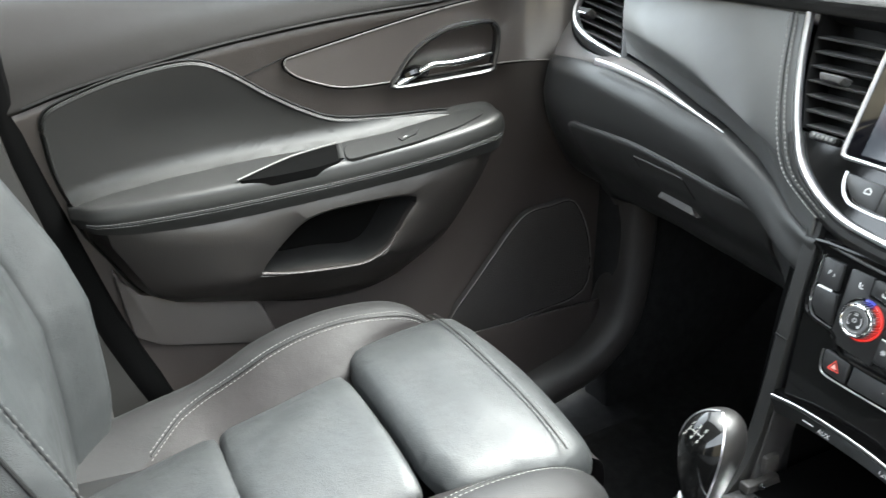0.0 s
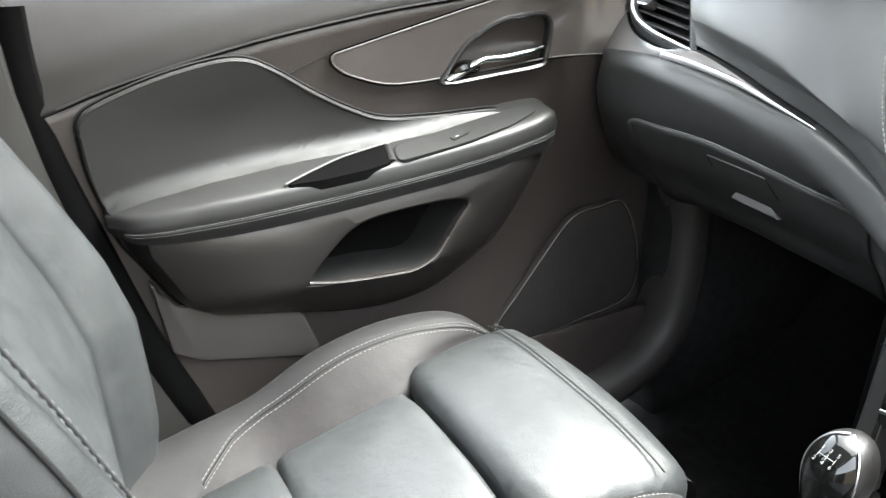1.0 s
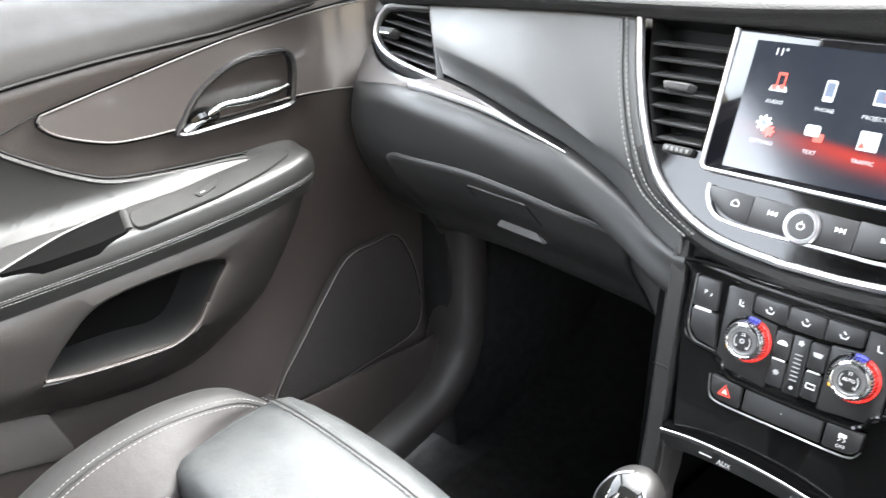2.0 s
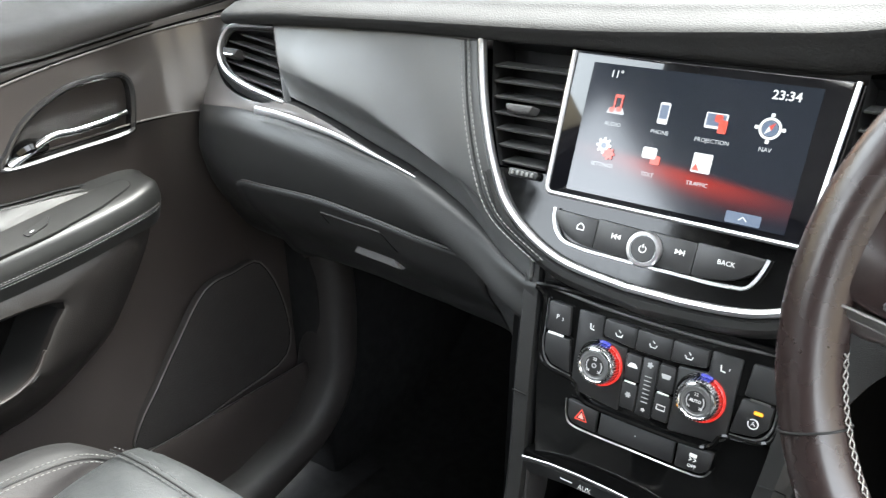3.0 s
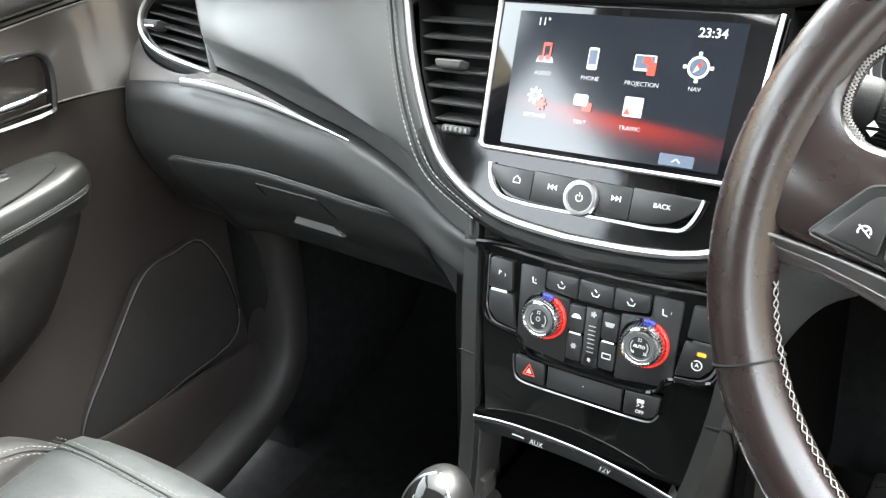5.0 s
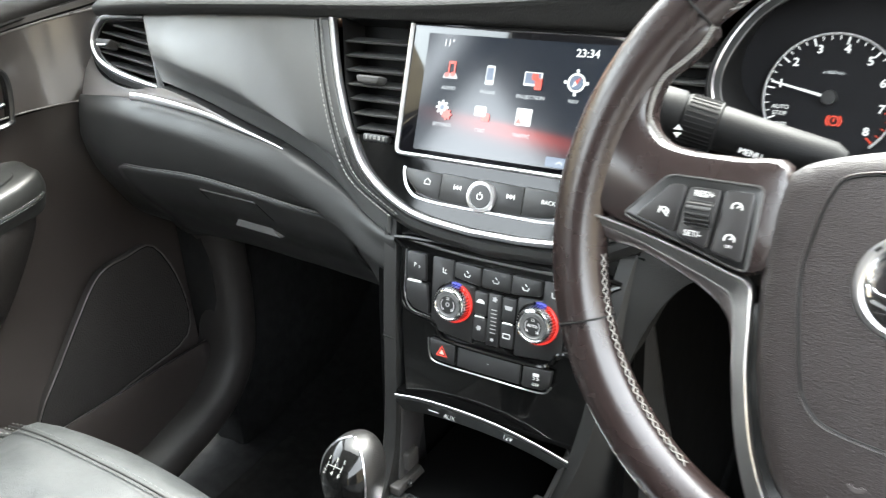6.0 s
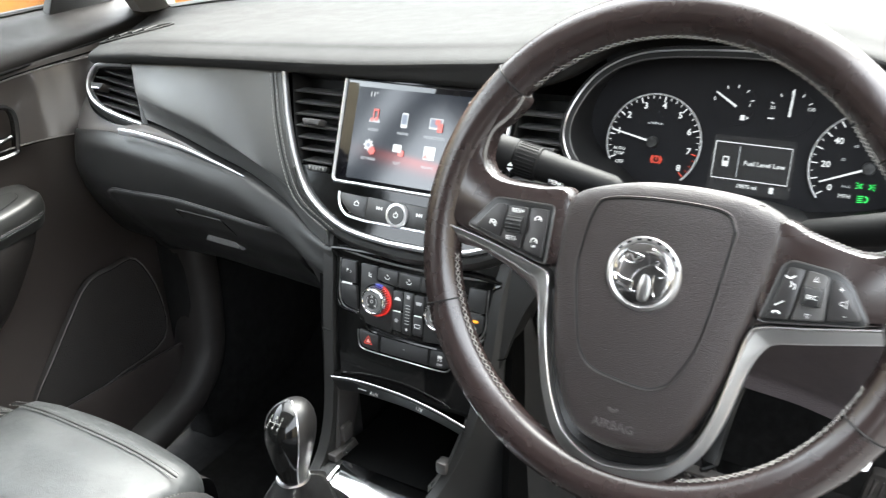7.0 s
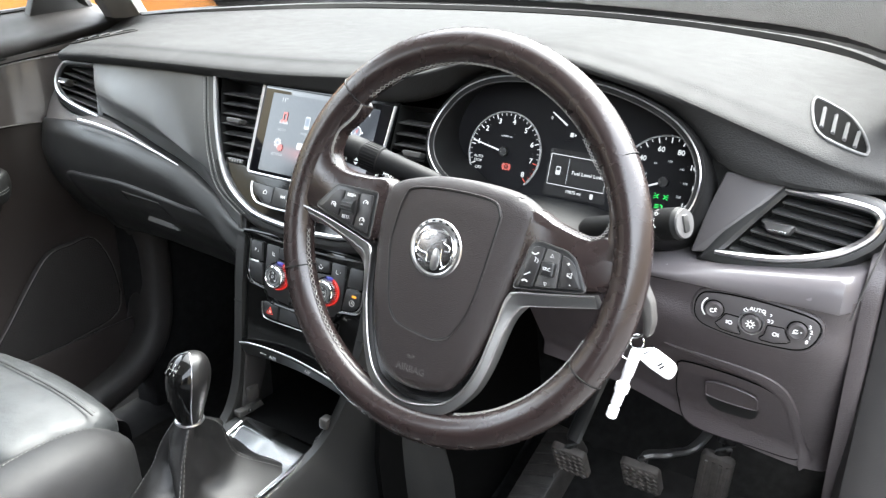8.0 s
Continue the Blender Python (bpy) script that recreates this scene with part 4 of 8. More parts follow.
pan = [(-0.100, 0.578), (0.100, 0.578), (0.104, 0.565), (0.103, 0.520), (0.094, 0.508), (0.066, 0.5035), (0.058, 0.492), (0.040, 0.487), (-0.040, 0.487), (-0.058, 0.492), (-0.066, 0.5035), (-0.094, 0.508), (-0.103, 0.520), (-0.104, 0.565)]
panp = cr([ol(*p) for p in pan], 4, closed=True)
part("face", plate(panp, LO, -0.006, 0.0, 0.001), GLOSS, clim, "gloss black panel face")
part("rim", sweep([LO @ Vector((*p, 0.0)) for p in panp], 0.0026, 0.0030, 8, closed=True, up=tuple(LO.to_3x3() @ Vector((0, 0, 1)))), GLOSS, clim)
for s in (-1, 1):
    part("key_frame", sweep([LO @ Vector((*ol(s * d, z), 0.0012)) for d, z in cr([(0.1008, 0.567), (0.1004, 0.540), (0.0995, 0.521), (0.0905, 0.5095), (0.070, 0.5062)], 5)], 0.0007, 0.0012, 6), SPOKE_DARK, clim, "thin bright line beside the keys")
lowrim = cr([ol(*p) for p in pan[3:13]], 5)
part("bright_edge", sweep([LO @ Vector((*p, 0.0008)) for p in lowrim], 0.0007, 0.0020, 6, up=tuple(LO.to_3x3() @ Vector((0, 0, 1)))), SPOKE_DARK, clim, "thin bright lower edge")
part("top_edge", sweep([LO @ Vector((*ol(d, z), 0.0008)) for d, z in cr([(-0.099, 0.577), (-0.05, 0.573), (0, 0.572), (0.05, 0.573), (0.099, 0.577)], 5)], 0.0012, 0.0016, 6), GREY_TRIM, clim)


def key(poly, mark=None, h=0.0035, material=None):
    part("key", plate(soft(poly, 0.002, 2), LO, -0.002, h, 0.001), material or BUTTON, clim, "black rubber key")


for s in (-1, 1):
    key([ol(s * 0.099, 0.566), ol(s * 0.099, 0.5405), ol(s * 0.0755, 0.5405), ol(s * 0.0775, 0.566)][:: s])
    key([ol(s * 0.0985, 0.538), ol(s * 0.0975, 0.521), ol(s * 0.089, 0.512), ol(s * 0.070, 0.509), ol(s * 0.0745, 0.538)][:: s])
    key([ol(s * 0.070, 0.566), ol(s * 0.068, 0.500), ol(s * 0.060, 0.496), ol(s * 0.022, 0.492), ol(s * 0.022, 0.546), ol(s * 0.046, 0.548), ol(s * 0.046, 0.566)][:: s], h=0.0022)
    part("key_light", plate(rect(*ol(s * 0.088, 0.5392), 0.015, 0.0017), LO, 0.003, 0.0044), WHITE_PRINT if s < 0 else GREY_TRIM, clim, smooth=False)
for a, b in ((-0.0445, -0.0155), (-0.0150, 0.0150), (0.0155, 0.0445)):
    sag = lambda d: 0.5475 + 0.004 * (d / 0.045) ** 2
    key([ol(a, 0.5655), ol(a, sag(a)), ol(b, sag(b)), ol(b, 0.5655)], h=0.0042)
part("fan_bar", plate(rect(*ol(0, 0.520), 0.0135, 0.050, 0.001), LO, 0.001, 0.0035, 0.0008), BUTTON, clim)
for s in (-1, 1):
    for zz in (0.5325, 0.508):
        key([ol(s * 0.0215, zz + 0.011), ol(s * 0.0215, zz - 0.011), ol(s * 0.0075, zz - 0.011), ol(s * 0.0075, zz + 0.011)][:: s], h=0.0036)
    part("key_light", plate(rect(*ol(s * 0.0145, 0.5203), 0.010, 0.0012), LO, 0.0035, 0.0044), WHITE_PRINT, clim, smooth=False)
for k in range(7):
    part("fan_mark", plate(rect(*ol(0, 0.508 + 0.0036 * k), 0.006, 0.0007), LO, 0.0034, 0.0038), GREY_PRINT, clim, smooth=False)

RING_RED = glow("ring_red", (1.0, 0.03, 0.02), 0.55)
RING_BLUE = glow("ring_blue", (0.10, 0.12, 0.9), 0.5)
KNOB_FACE = mat("knob_face", (0.16, 0.16, 0.16), 0.35, metal=0.7, wear=0.02)
for d, txt in ((-0.0432, ""), (0.0440, "AUTO")):
    KM = at(LO, *ol(d, 0.5275), 0)
    kb = part("temperature_knob", lathe([(0.001, 0), (0.0170, 0), (0.0168, 0.006), (0.0160, 0.0125), (0.0150, 0.0142), (0.0136, 0.0146), (0.0128, 0.0138), (0.001, 0.0138)], KM, 44), CHROME, clim, "bright temperature knob")
    for k in range(36):
        a = radians(10 * k)
        part("grip_rib", sweep([KM @ Vector((0.0171 * math.cos(a), 0.0171 * math.sin(a), 0.003)), KM @ Vector((0.0163 * math.cos(a), 0.0163 * math.sin(a), 0.0125))], 0.0004, 0.0004, 4), SPOKE_DARK, kb)
    part("red_ring", plate(arc_band(0, 0, 0.0178, 0.0196, -100, 66, 34), KM, 0.0, 0.0055, 0.0010), RING_RED, kb, "lit red ring")
    part("blue_ring", plate(arc_band(0, 0, 0.0178, 0.0195, 70, 98, 10), KM, 0.0, 0.0055, 0.0010), RING_BLUE, kb, "lit blue ring")
    part("dark_ring", plate(arc_band(0, 0, 0.0172, 0.0200, 105, 255, 30), KM, 0.0, 0.005, 0.0008), GLOSS, kb)
    part("knob_cap", lathe([(0.0005, 0.0138), (0.0126, 0.0139), (0.0122, 0.0146), (0.0108, 0.0146), (0.0104, 0.0142), (0.0005, 0.0142)], KM, 36), KNOB_FACE, kb, "satin grey knob face")
    part("knob_field", lathe([(0.0005, 0.0141), (0.0086, 0.0142), (0.0084, 0.0146), (0.0005, 0.0147)], KM, 32), BUTTON, kb)
    part("scale", plate(arc_band(0, 0, 0.0064, 0.0074, -40, 40, 12), KM, 0.0147, 0.0149), GREY_PRINT, kb, smooth=False)
    part("scale", plate(arc_band(0, 0, 0.0064, 0.0074, 140, 220, 12), KM, 0.0147, 0.0149), GREY_PRINT, kb, smooth=False)
    word("scale_word", "22", 0.0036, at(KM, 0, 0.0060, 0.0148), WHITE_PRINT, kb)
    word("scale_word", "16", 0.0030, at(KM, -0.0050, -0.0045, 0.0148), WHITE_PRINT, kb)
    word("scale_word", "28", 0.0030, at(KM, 0.0050, -0.0045, 0.0148), WHITE_PRINT, kb)
    part("pointer_light", plate(rect(0, 0, 0.0030, 0.0030, 0.0005), at(KM, 0.0185 * math.cos(radians(215)), 0.0185 * math.sin(radians(215)), 0.004), 0, 0.0022), LIT_AMBER, kb, smooth=False)
    if txt:
        word("auto_word", txt, 0.0034, at(KM, 0, 0.0006, 0.0148), WHITE_PRINT, kb, 0.0001)
    else:
        part("sync_mark", plate(arc_band(0, 0.0004, 0.0012, 0.0022, 0, 359, 16), KM, 0.0147, 0.0149), GREY_PRINT, kb, smooth=False)


def mark(d, z, poly, h=0.0044, material=None):
    part("key_mark", plate(poly, at(LO, *ol(d, z), h), 0, 0.0003), material or WHITE_PRINT, clim, smooth=False)


for s in (-1, 1):
    mark(s * 0.056, 0.5545, stroke([(-.0015, .003), (-.001, -.0015), (.0025, -.002)], .0011), 0.0024)
    mark(s * 0.058, 0.5540, stroke([(.0035, .0025), (.003, .0005)], .0006), 0.0024)
for d in (-0.030, 0.0, 0.030):
    mark(d, 0.556, stroke([(-.0035, .001), (-.002, -.0015), (.002, -.0015), (.003, .001)], .0009))
    mark(d, 0.558, stroke([(-.001, .002), (.001, .0)], .0008))
mark(-0.0145, 0.5345, soft([(-.0045, -.0015), (.0045, -.0015), (.0035, .0005), (.0015, .0022), (-.002, .0022), (-.0035, .0005)], .0005), 0.0037)
mark(-0.0145, 0.5095, gear(.0026, 6), 0.0037, GREY_PRINT)
mark(0.0145, 0.5345, soft([(-.003, -.0018), (.003, -.0018), (.0042, .002), (-.0042, .002)], .0006), 0.0037, GREY_PRINT)
mark(0.0145, 0.5085, stroke([(-.0035, -.002), (.0035, -.002), (.0035, .002), (-.0035, .002), (-.0035, -.002)], .0008), 0.0037)
mark(0, 0.5395, gear(.0026, 5), 0.0036, GREY_PRINT)
mark(0, 0.5015, gear(.0018, 5), 0.0036, GREY_PRINT)
word("parking_word", "P", 0.0058, at(LO, *ol(-0.0885, 0.5545), 0.0037), WHITE_PRINT, clim)
mark(-0.0845, 0.5535, arc_band(0, 0, .0012, .0018, -60, 60, 6), 0.0037)
mark(0.0885, 0.5305, rect(0, 0, .0065, .0028, .0005), 0.0037, LIT_AMBER)
mark(0.086, 0.5215, arc_band(0, 0, .0034, .0042, -200, 130, 20), 0.0037)
word("auto_stop_word", "A", 0.0048, at(LO, *ol(0.086, 0.5215), 0.0037), WHITE_PRINT, clim)

# switch row
key([ol(-0.068, 0.487), ol(-0.066, 0.472), ol(-0.061, 0.467), ol(-0.039, 0.4655), ol(-0.039, 0.4855)], h=0.0025)
key([ol(-0.0365, 0.4852), ol(-0.0365, 0.4655), ol(0.0305, 0.4655), ol(0.0305, 0.4852)], h=0.0012)
key([ol(0.033, 0.4855), ol(0.033, 0.4655), ol(0.054, 0.467), ol(0.060, 0.472), ol(0.062, 0.487)], h=0.0025)
part("row_edge", sweep([LO @ Vector((*ol(d, z), 0.001)) for d, z in cr([(-0.070, 0.486), (-0.068, 0.472), (-0.062, 0.4645), (-0.04, 0.463), (0, 0.463), (0.034, 0.463), (0.055, 0.4645), (0.062, 0.472)], 5)], 0.0007, 0.0010, 6, up=(0, -1, 0)), SPOKE_DARK, clim, "thin bright edge under the switches")
tri3 = [(-.0055, -.0042), (.0055, -.0042), (0, .0055)]
mark(-0.053, 0.4765, stroke(tri3 + [tri3[0]], .0012), 0.0027, RED_PRINT)
mark(-0.053, 0.4760, [(a * .5, b * .5) for a, b in tri3], 0.0027, mat("pink_print", (0.8, 0.35, 0.3), 0.5))
mark(0.047, 0.4800, rect(0, 0, .006, .003, .0008), 0.0027)
for dx in (-.0018, .0018):
    mark(0.047 + dx, 0.4765, stroke([(-.001, .0015), (.001, 0), (-.001, -.0015)], .0007), 0.0027)
word("off_word", "OFF", 0.0042, at(LO, *ol(0.047, 0.4708), 0.0027), WHITE_PRINT, clim)
mark(-0.003, 0.4765, disc(0, 0, .0006, 8), 0.0014, GREY_PRINT)
# ---- steering wheel ----
wheel = root("steering_wheel", tuple(WH.translation), "dark brown leather steering wheel with stitched rim and three spokes", "steering wheel")
N = 160
rim = []
for k in range(N):
    a = 2 * math.pi * k / N
    dip = 1.0 + 0.10 * max(0, math.cos(2 * (a - radians(35)))) ** 4 * (1 if math.sin(a) > 0 else 0)
    ring = []
    for j in range(20):
        b = 2 * math.pi * j / 20
        ring.append(WH @ Vector(((0.1750 + 0.0165 * math.cos(b)) * math.cos(a), (0.1750 + 0.0165 * math.cos(b)) * math.sin(a), 0.0150 * dip * math.sin(b))))
    rim.append(ring)
rimo = part("rim", loft(rim, close_u=True, close_v=True), WHEEL_LEATHER, wheel, "smooth dark leather rim")
for a in (137, 33, -28, 201):
    ring = []
    for j in range(24):
        b = 2 * math.pi * j / 24
        ring.append(WH @ Vector(((0.1750 + 0.0169 * math.cos(b)) * math.cos(radians(a)), (0.1750 + 0.0169 * math.cos(b)) * math.sin(radians(a)), 0.0155 * math.sin(b))))
    part("rim_seam", sweep(ring, 0.0007, 0.0007, 5, closed=True), SEAL, rimo)


def lacing(a0, a1):
    """Cross-laced thread along the inner side of the rim."""
    bm = bmesh.new()
    n = int(abs(a1 - a0) * math.pi / 180 * 0.158 / 0.0052)
    for k in range(n):
        for s in (-1, 1):
            a = radians(a0 + (a1 - a0) * k / n)
            b = radians(a0 + (a1 - a0) * (k + 0.9) / n)
            q = []
            for ang, bb in ((a, math.pi - s * 0.13), ((a + b) / 2, math.pi), (b, math.pi + s * 0.13)):
                bb = bb - 0.30
                q.append(WH @ Vector(((0.1750 + 0.0173 * math.cos(bb)) * math.cos(ang), (0.1750 + 0.0173 * math.cos(bb)) * math.sin(ang), 0.0157 * math.sin(bb))))
            sweep(q, 0.00036, 0.00036, 5, bm=bm)
    return bm


for a0, a1 in ((44, 133), (188, 235), (286, 340)):
    part("lacing", lacing(a0, a1), LACE, rimo, "pale grey laced stitching")


def laced_edge(path):
    """Cross-laced thread along the edge of a spoke's leather."""
    bm, p = bmesh.new(), resample(cr(path, 6), 46)
    for k in range(len(p) - 1):
        (x1, y1), (x2, y2) = p[k][:2], p[k + 1][:2]
        d = Vector((x2 - x1, y2 - y1)).normalized()
        for s in (-1, 1):
            q = [WH @ Vector((x1 - d.y * s * 0.0013, y1 + d.x * s * 0.0013, 0.0065)), WH @ Vector(((x1 + x2) / 2, (y1 + y2) / 2, 0.0070)), WH @ Vector((x2 + d.y * s * 0.0013, y2 - d.x * s * 0.0013, 0.0065))]
            sweep(q, 0.00036, 0.00036, 5, bm=bm)
    return bm


# hub: the padded cover, its seam, the metal V and the spokes
PADO = [(-0.064, 0.038), (-0.0715, 0.020), (-0.0712, -0.005), (-0.0655, -0.060), (-0.056, -0.100), (-0.0455, -0.124), (-0.031, -0.138), (-0.008, -0.1425), (0.020, -0.139), (0.0388, -0.1285), (0.0575, -0.095), (0.0745, -0.032), (0.086, 0.020), (0.0885, 0.036), (0.080, 0.047), (0.052, 0.0555), (-0.004, 0.0565), (-0.045, 0.048)]
pado = cr(PADO, 5, closed=True)


def outline_gap(q, poly):
    """How far a point lies from an outline."""
    best, n = 9.0, len(poly)
    for i in range(n):
        (x1, y1), (x2, y2) = poly[i], poly[(i + 1) % n]
        dx, dy = x2 - x1, y2 - y1
        t = max(0.0, min(1.0, ((q[0] - x1) * dx + (q[1] - y1) * dy) / max(1e-12, dx * dx + dy * dy)))
        best = min(best, math.hypot(q[0] - x1 - t * dx, q[1] - y1 - t * dy))
    return best


def pad_h(u, v):
    e = min(1.0, outline_gap((u, v), pado) / 0.011)
    roll = 0.0062 * (1 - math.sqrt(max(0.0, 1 - (1 - e) ** 2)))
    return 0.0150 - 0.75 * (u - 0.006) ** 2 - 0.30 * (v + 0.02) ** 2 - 3.5 * max(0.0, v - 0.028) ** 2 - roll


part("airbag_cover", skin(pado, WH, pad_h, 0.0045), PAD_GRAIN, wheel, "pebble-grained brown-black cover", sharp=60)
inner = cr([(-0.0435, 0.030), (-0.0490, 0.004), (-0.0500, -0.018), (-0.0425, -0.0615), (-0.0360, -0.077), (-0.0240, -0.0852), (0.0095, -0.0895), (0.0230, -0.0860), (0.0320, -0.0775), (0.0455, -0.0460), (0.0555, 0.020), (0.0550, 0.034), (0.0450, 0.0430), (0.005, 0.0445), (-0.0330, 0.0405)], 5, closed=True)
part("cover_seam", sweep([WH @ Vector((u, v, pad_h(u, v) + 0.0001)) for u, v in inner], 0.0008, 0.0005, 5, closed=True), SEAL, wheel)
part("seam_lip", sweep([WH @ Vector((u, v, pad_h(u, v) - 0.0001)) for u, v in grow(inner, 0.0013)], 0.0010, 0.0007, 5, closed=True), PAD_GRAIN, wheel)


def web(poly, h0, h1, bevel, material, name, label=""):
    return part(name, plate(poly, WH, h0, h1, bevel), material, wheel, label)


L_EDGE = [(-0.1155, 0.1075), (-0.1205, 0.0975), (-0.1285, 0.0885), (-0.138, 0.079), (-0.142, 0.066), (-0.1415, 0.056), (-0.134, 0.0465), (-0.118, 0.0425), (-0.092, 0.0420), (-0.066, 0.0405)]
R_EDGE = [(0.116, 0.108), (0.128, 0.092), (0.143, 0.074), (0.151, 0.056), (0.1525, 0.042), (0.147, 0.032), (0.137, 0.0295), (0.125, 0.031), (0.104, 0.0365), (0.082, 0.042)]
left_arm = cr(L_EDGE + [(-0.062, 0.0), (-0.074, -0.018), (-0.10, -0.012), (-0.165, 0.003), (-0.174, 0.03), (-0.168, 0.062), (-0.152, 0.092), (-0.128, 0.115)], 4, closed=True)
right_arm = cr([(0.082, 0.042), (0.104, 0.0365), (0.125, 0.031), (0.140, 0.0295), (0.152, 0.034), (0.168, 0.030), (0.174, 0.004), (0.160, -0.012), (0.11, -0.020), (0.078, -0.026), (0.076, 0.0)], 4, closed=True)
right_rest = stroke(cr([(0.124, 0.119), (0.141, 0.094), (0.1555, 0.068), (0.1635, 0.042), (0.1655, 0.012)], 6), lambda k: 0.017 + 0.009 * k)
web(left_arm, -0.012, 0.0095, 0.006, WHEEL_LEATHER, "spoke", "leather-covered spoke")
for edge_ in (L_EDGE[:7], R_EDGE):
    part("lacing", laced_edge([(u * 0.998, v + 0.0005) for u, v in edge_]), LACE, wheel, "pale grey laced stitching")
web(right_arm, -0.012, 0.0095, 0.006, WHEEL_LEATHER, "spoke", "leather-covered spoke")
web(right_rest, -0.010, 0.0095, 0.004, WHEEL_LEATHER, "thumb_rest")
# satin metal V from the one spoke down round the cover and up to the other: its inner and its outer edge
V_IN = [(-0.164, 0.0005), (-0.137, -0.0043), (-0.110, -0.0105), (-0.088, -0.0167), (-0.0745, -0.0225), (-0.0715, -0.040), (-0.068, -0.0726), (-0.0575, -0.113), (-0.0415, -0.141), (-0.0114, -0.1544), (0.024, -0.1480), (0.0440, -0.1346), (0.0595, -0.106), (0.0700, -0.0600), (0.0748, -0.0360), (0.0830, -0.0285), (0.110, -0.0235), (0.153, -0.0150)]
V_OUT = [(-0.1605, -0.0055), (-0.138, -0.0105), (-0.112, -0.0190), (-0.094, -0.0255), (-0.0838, -0.0310), (-0.0795, -0.048), (-0.0755, -0.0750), (-0.0650, -0.1180), (-0.0480, -0.1500), (-0.0135, -0.1650), (0.026, -0.1600), (0.0530, -0.1370), (0.0672, -0.1080), (0.0785, -0.0620), (0.0865, -0.0455), (0.0940, -0.0395), (0.112, -0.0355), (0.156, -0.0255)]
vi, vo = cr(V_IN, 8), cr(V_OUT, 8)
V_CUT = [(-0.02, 0.000), (0.00, 0.0085), (0.05, 0.0100), (0.14, 0.0102), (0.22, 0.0086), (0.60, 0.0078), (0.92, 0.0066), (1.00, 0.0045), (1.02, -0.010)]
part("metal_trim", loft([[WH @ Vector((a[0] + (b[0] - a[0]) * k, a[1] + (b[1] - a[1]) * k, h)) for k, h in V_CUT] for a, b in zip(vi, vo)], cap=True), SPOKE_DARK, wheel, "satin metal V-shaped trim")
V_LOW = [(-0.1650, -0.0045), (-0.1620, -0.0098), (-0.1548, -0.0142), (-0.1414, -0.0152), (-0.1278, -0.0190), (-0.1075, -0.0270), (-0.0916, -0.0361), (-0.0838, -0.0450), (-0.0802, -0.0560)]
va, vb = resample(cr([(-0.1655, -0.0010)] + V_OUT[:6] + [(-0.0783, -0.058)], 6), 40), resample(cr(V_LOW, 6), 40)
part("metal_underside", loft([[WH @ Vector((a[0] + (b[0] - a[0]) * k, a[1] + (b[1] - a[1]) * k, h)) for k, h in ((-0.05, 0.0040), (0.0, 0.0050), (0.25, 0.0048), (0.75, 0.0030), (1.0, 0.0), (1.02, -0.008))] for a, b in zip(va, vb)]), LIMB_SHADED, wheel, "lower face of the metal trim, its dark reflection put into the colour")
part("metal_edge", sweep([WH @ Vector((a[0] + (b[0] - a[0]) * 0.08, a[1] + (b[1] - a[1]) * 0.08, 0.0098)) for a, b in zip(vi, vo)], 0.0009, 0.0009, 6), SPOKE_SILVER, wheel, "bright edge of the metal trim")
part("metal_edge", sweep([WH @ Vector((a[0] + (b[0] - a[0]) * 0.97, a[1] + (b[1] - a[1]) * 0.97, 0.0054)) for a, b in zip(vi, vo)], 0.0007, 0.0007, 6), SPOKE_SILVER, wheel)
web(soft([(-0.074, -0.030), (-0.070, -0.075), (-0.060, -0.113), (-0.044, -0.142), (-0.012, -0.156), (0.025, -0.150), (0.046, -0.136), (0.062, -0.106), (0.074, -0.055), (0.078, -0.030)], 0.01), -0.012, 0.002, 0.002, GLOSS, "hub_plate", "gloss dark plate behind the cover")

# badge: plain ring and flowing shapes
BD = at(WH, -0.0002, -0.0088, 0.0135)
BADGE_DARK = mat("badge_field", (0.27, 0.26, 0.26), 0.22, metal=1.0, wear=0.02)
badge = part("badge", lathe([(0.0005, 0), (0.0262, 0), (0.0272, 0.0012), (0.0262, 0.0026), (0.0240, 0.0030), (0.0228, 0.0022), (0.0215, 0.0020), (0.0005, 0.0020)], BD, 56), SPOKE_SILVER, wheel, "round chrome badge with plain shapes")
part("badge_field", lathe([(0.0226, 0.0020), (0.0215, 0.0028), (0.0160, 0.0036), (0.0080, 0.0040), (0.0005, 0.0041)], BD, 48), BADGE_DARK, badge, "dark mirrored field")
part("badge_line", sweep([BD @ Vector((0.0195 * math.cos(radians(a)), 0.0195 * math.sin(radians(a)), 0.0033)) for a in np.linspace(-60, 75, 28)], 0.0007, 0.0007, 6), CHROME, badge)
part("badge_line", sweep([BD @ Vector((0.0200 * math.cos(radians(a)), 0.0200 * math.sin(radians(a)), 0.0033)) for a in np.linspace(128, 200, 16)], 0.0008, 0.0008, 6), CHROME, badge)
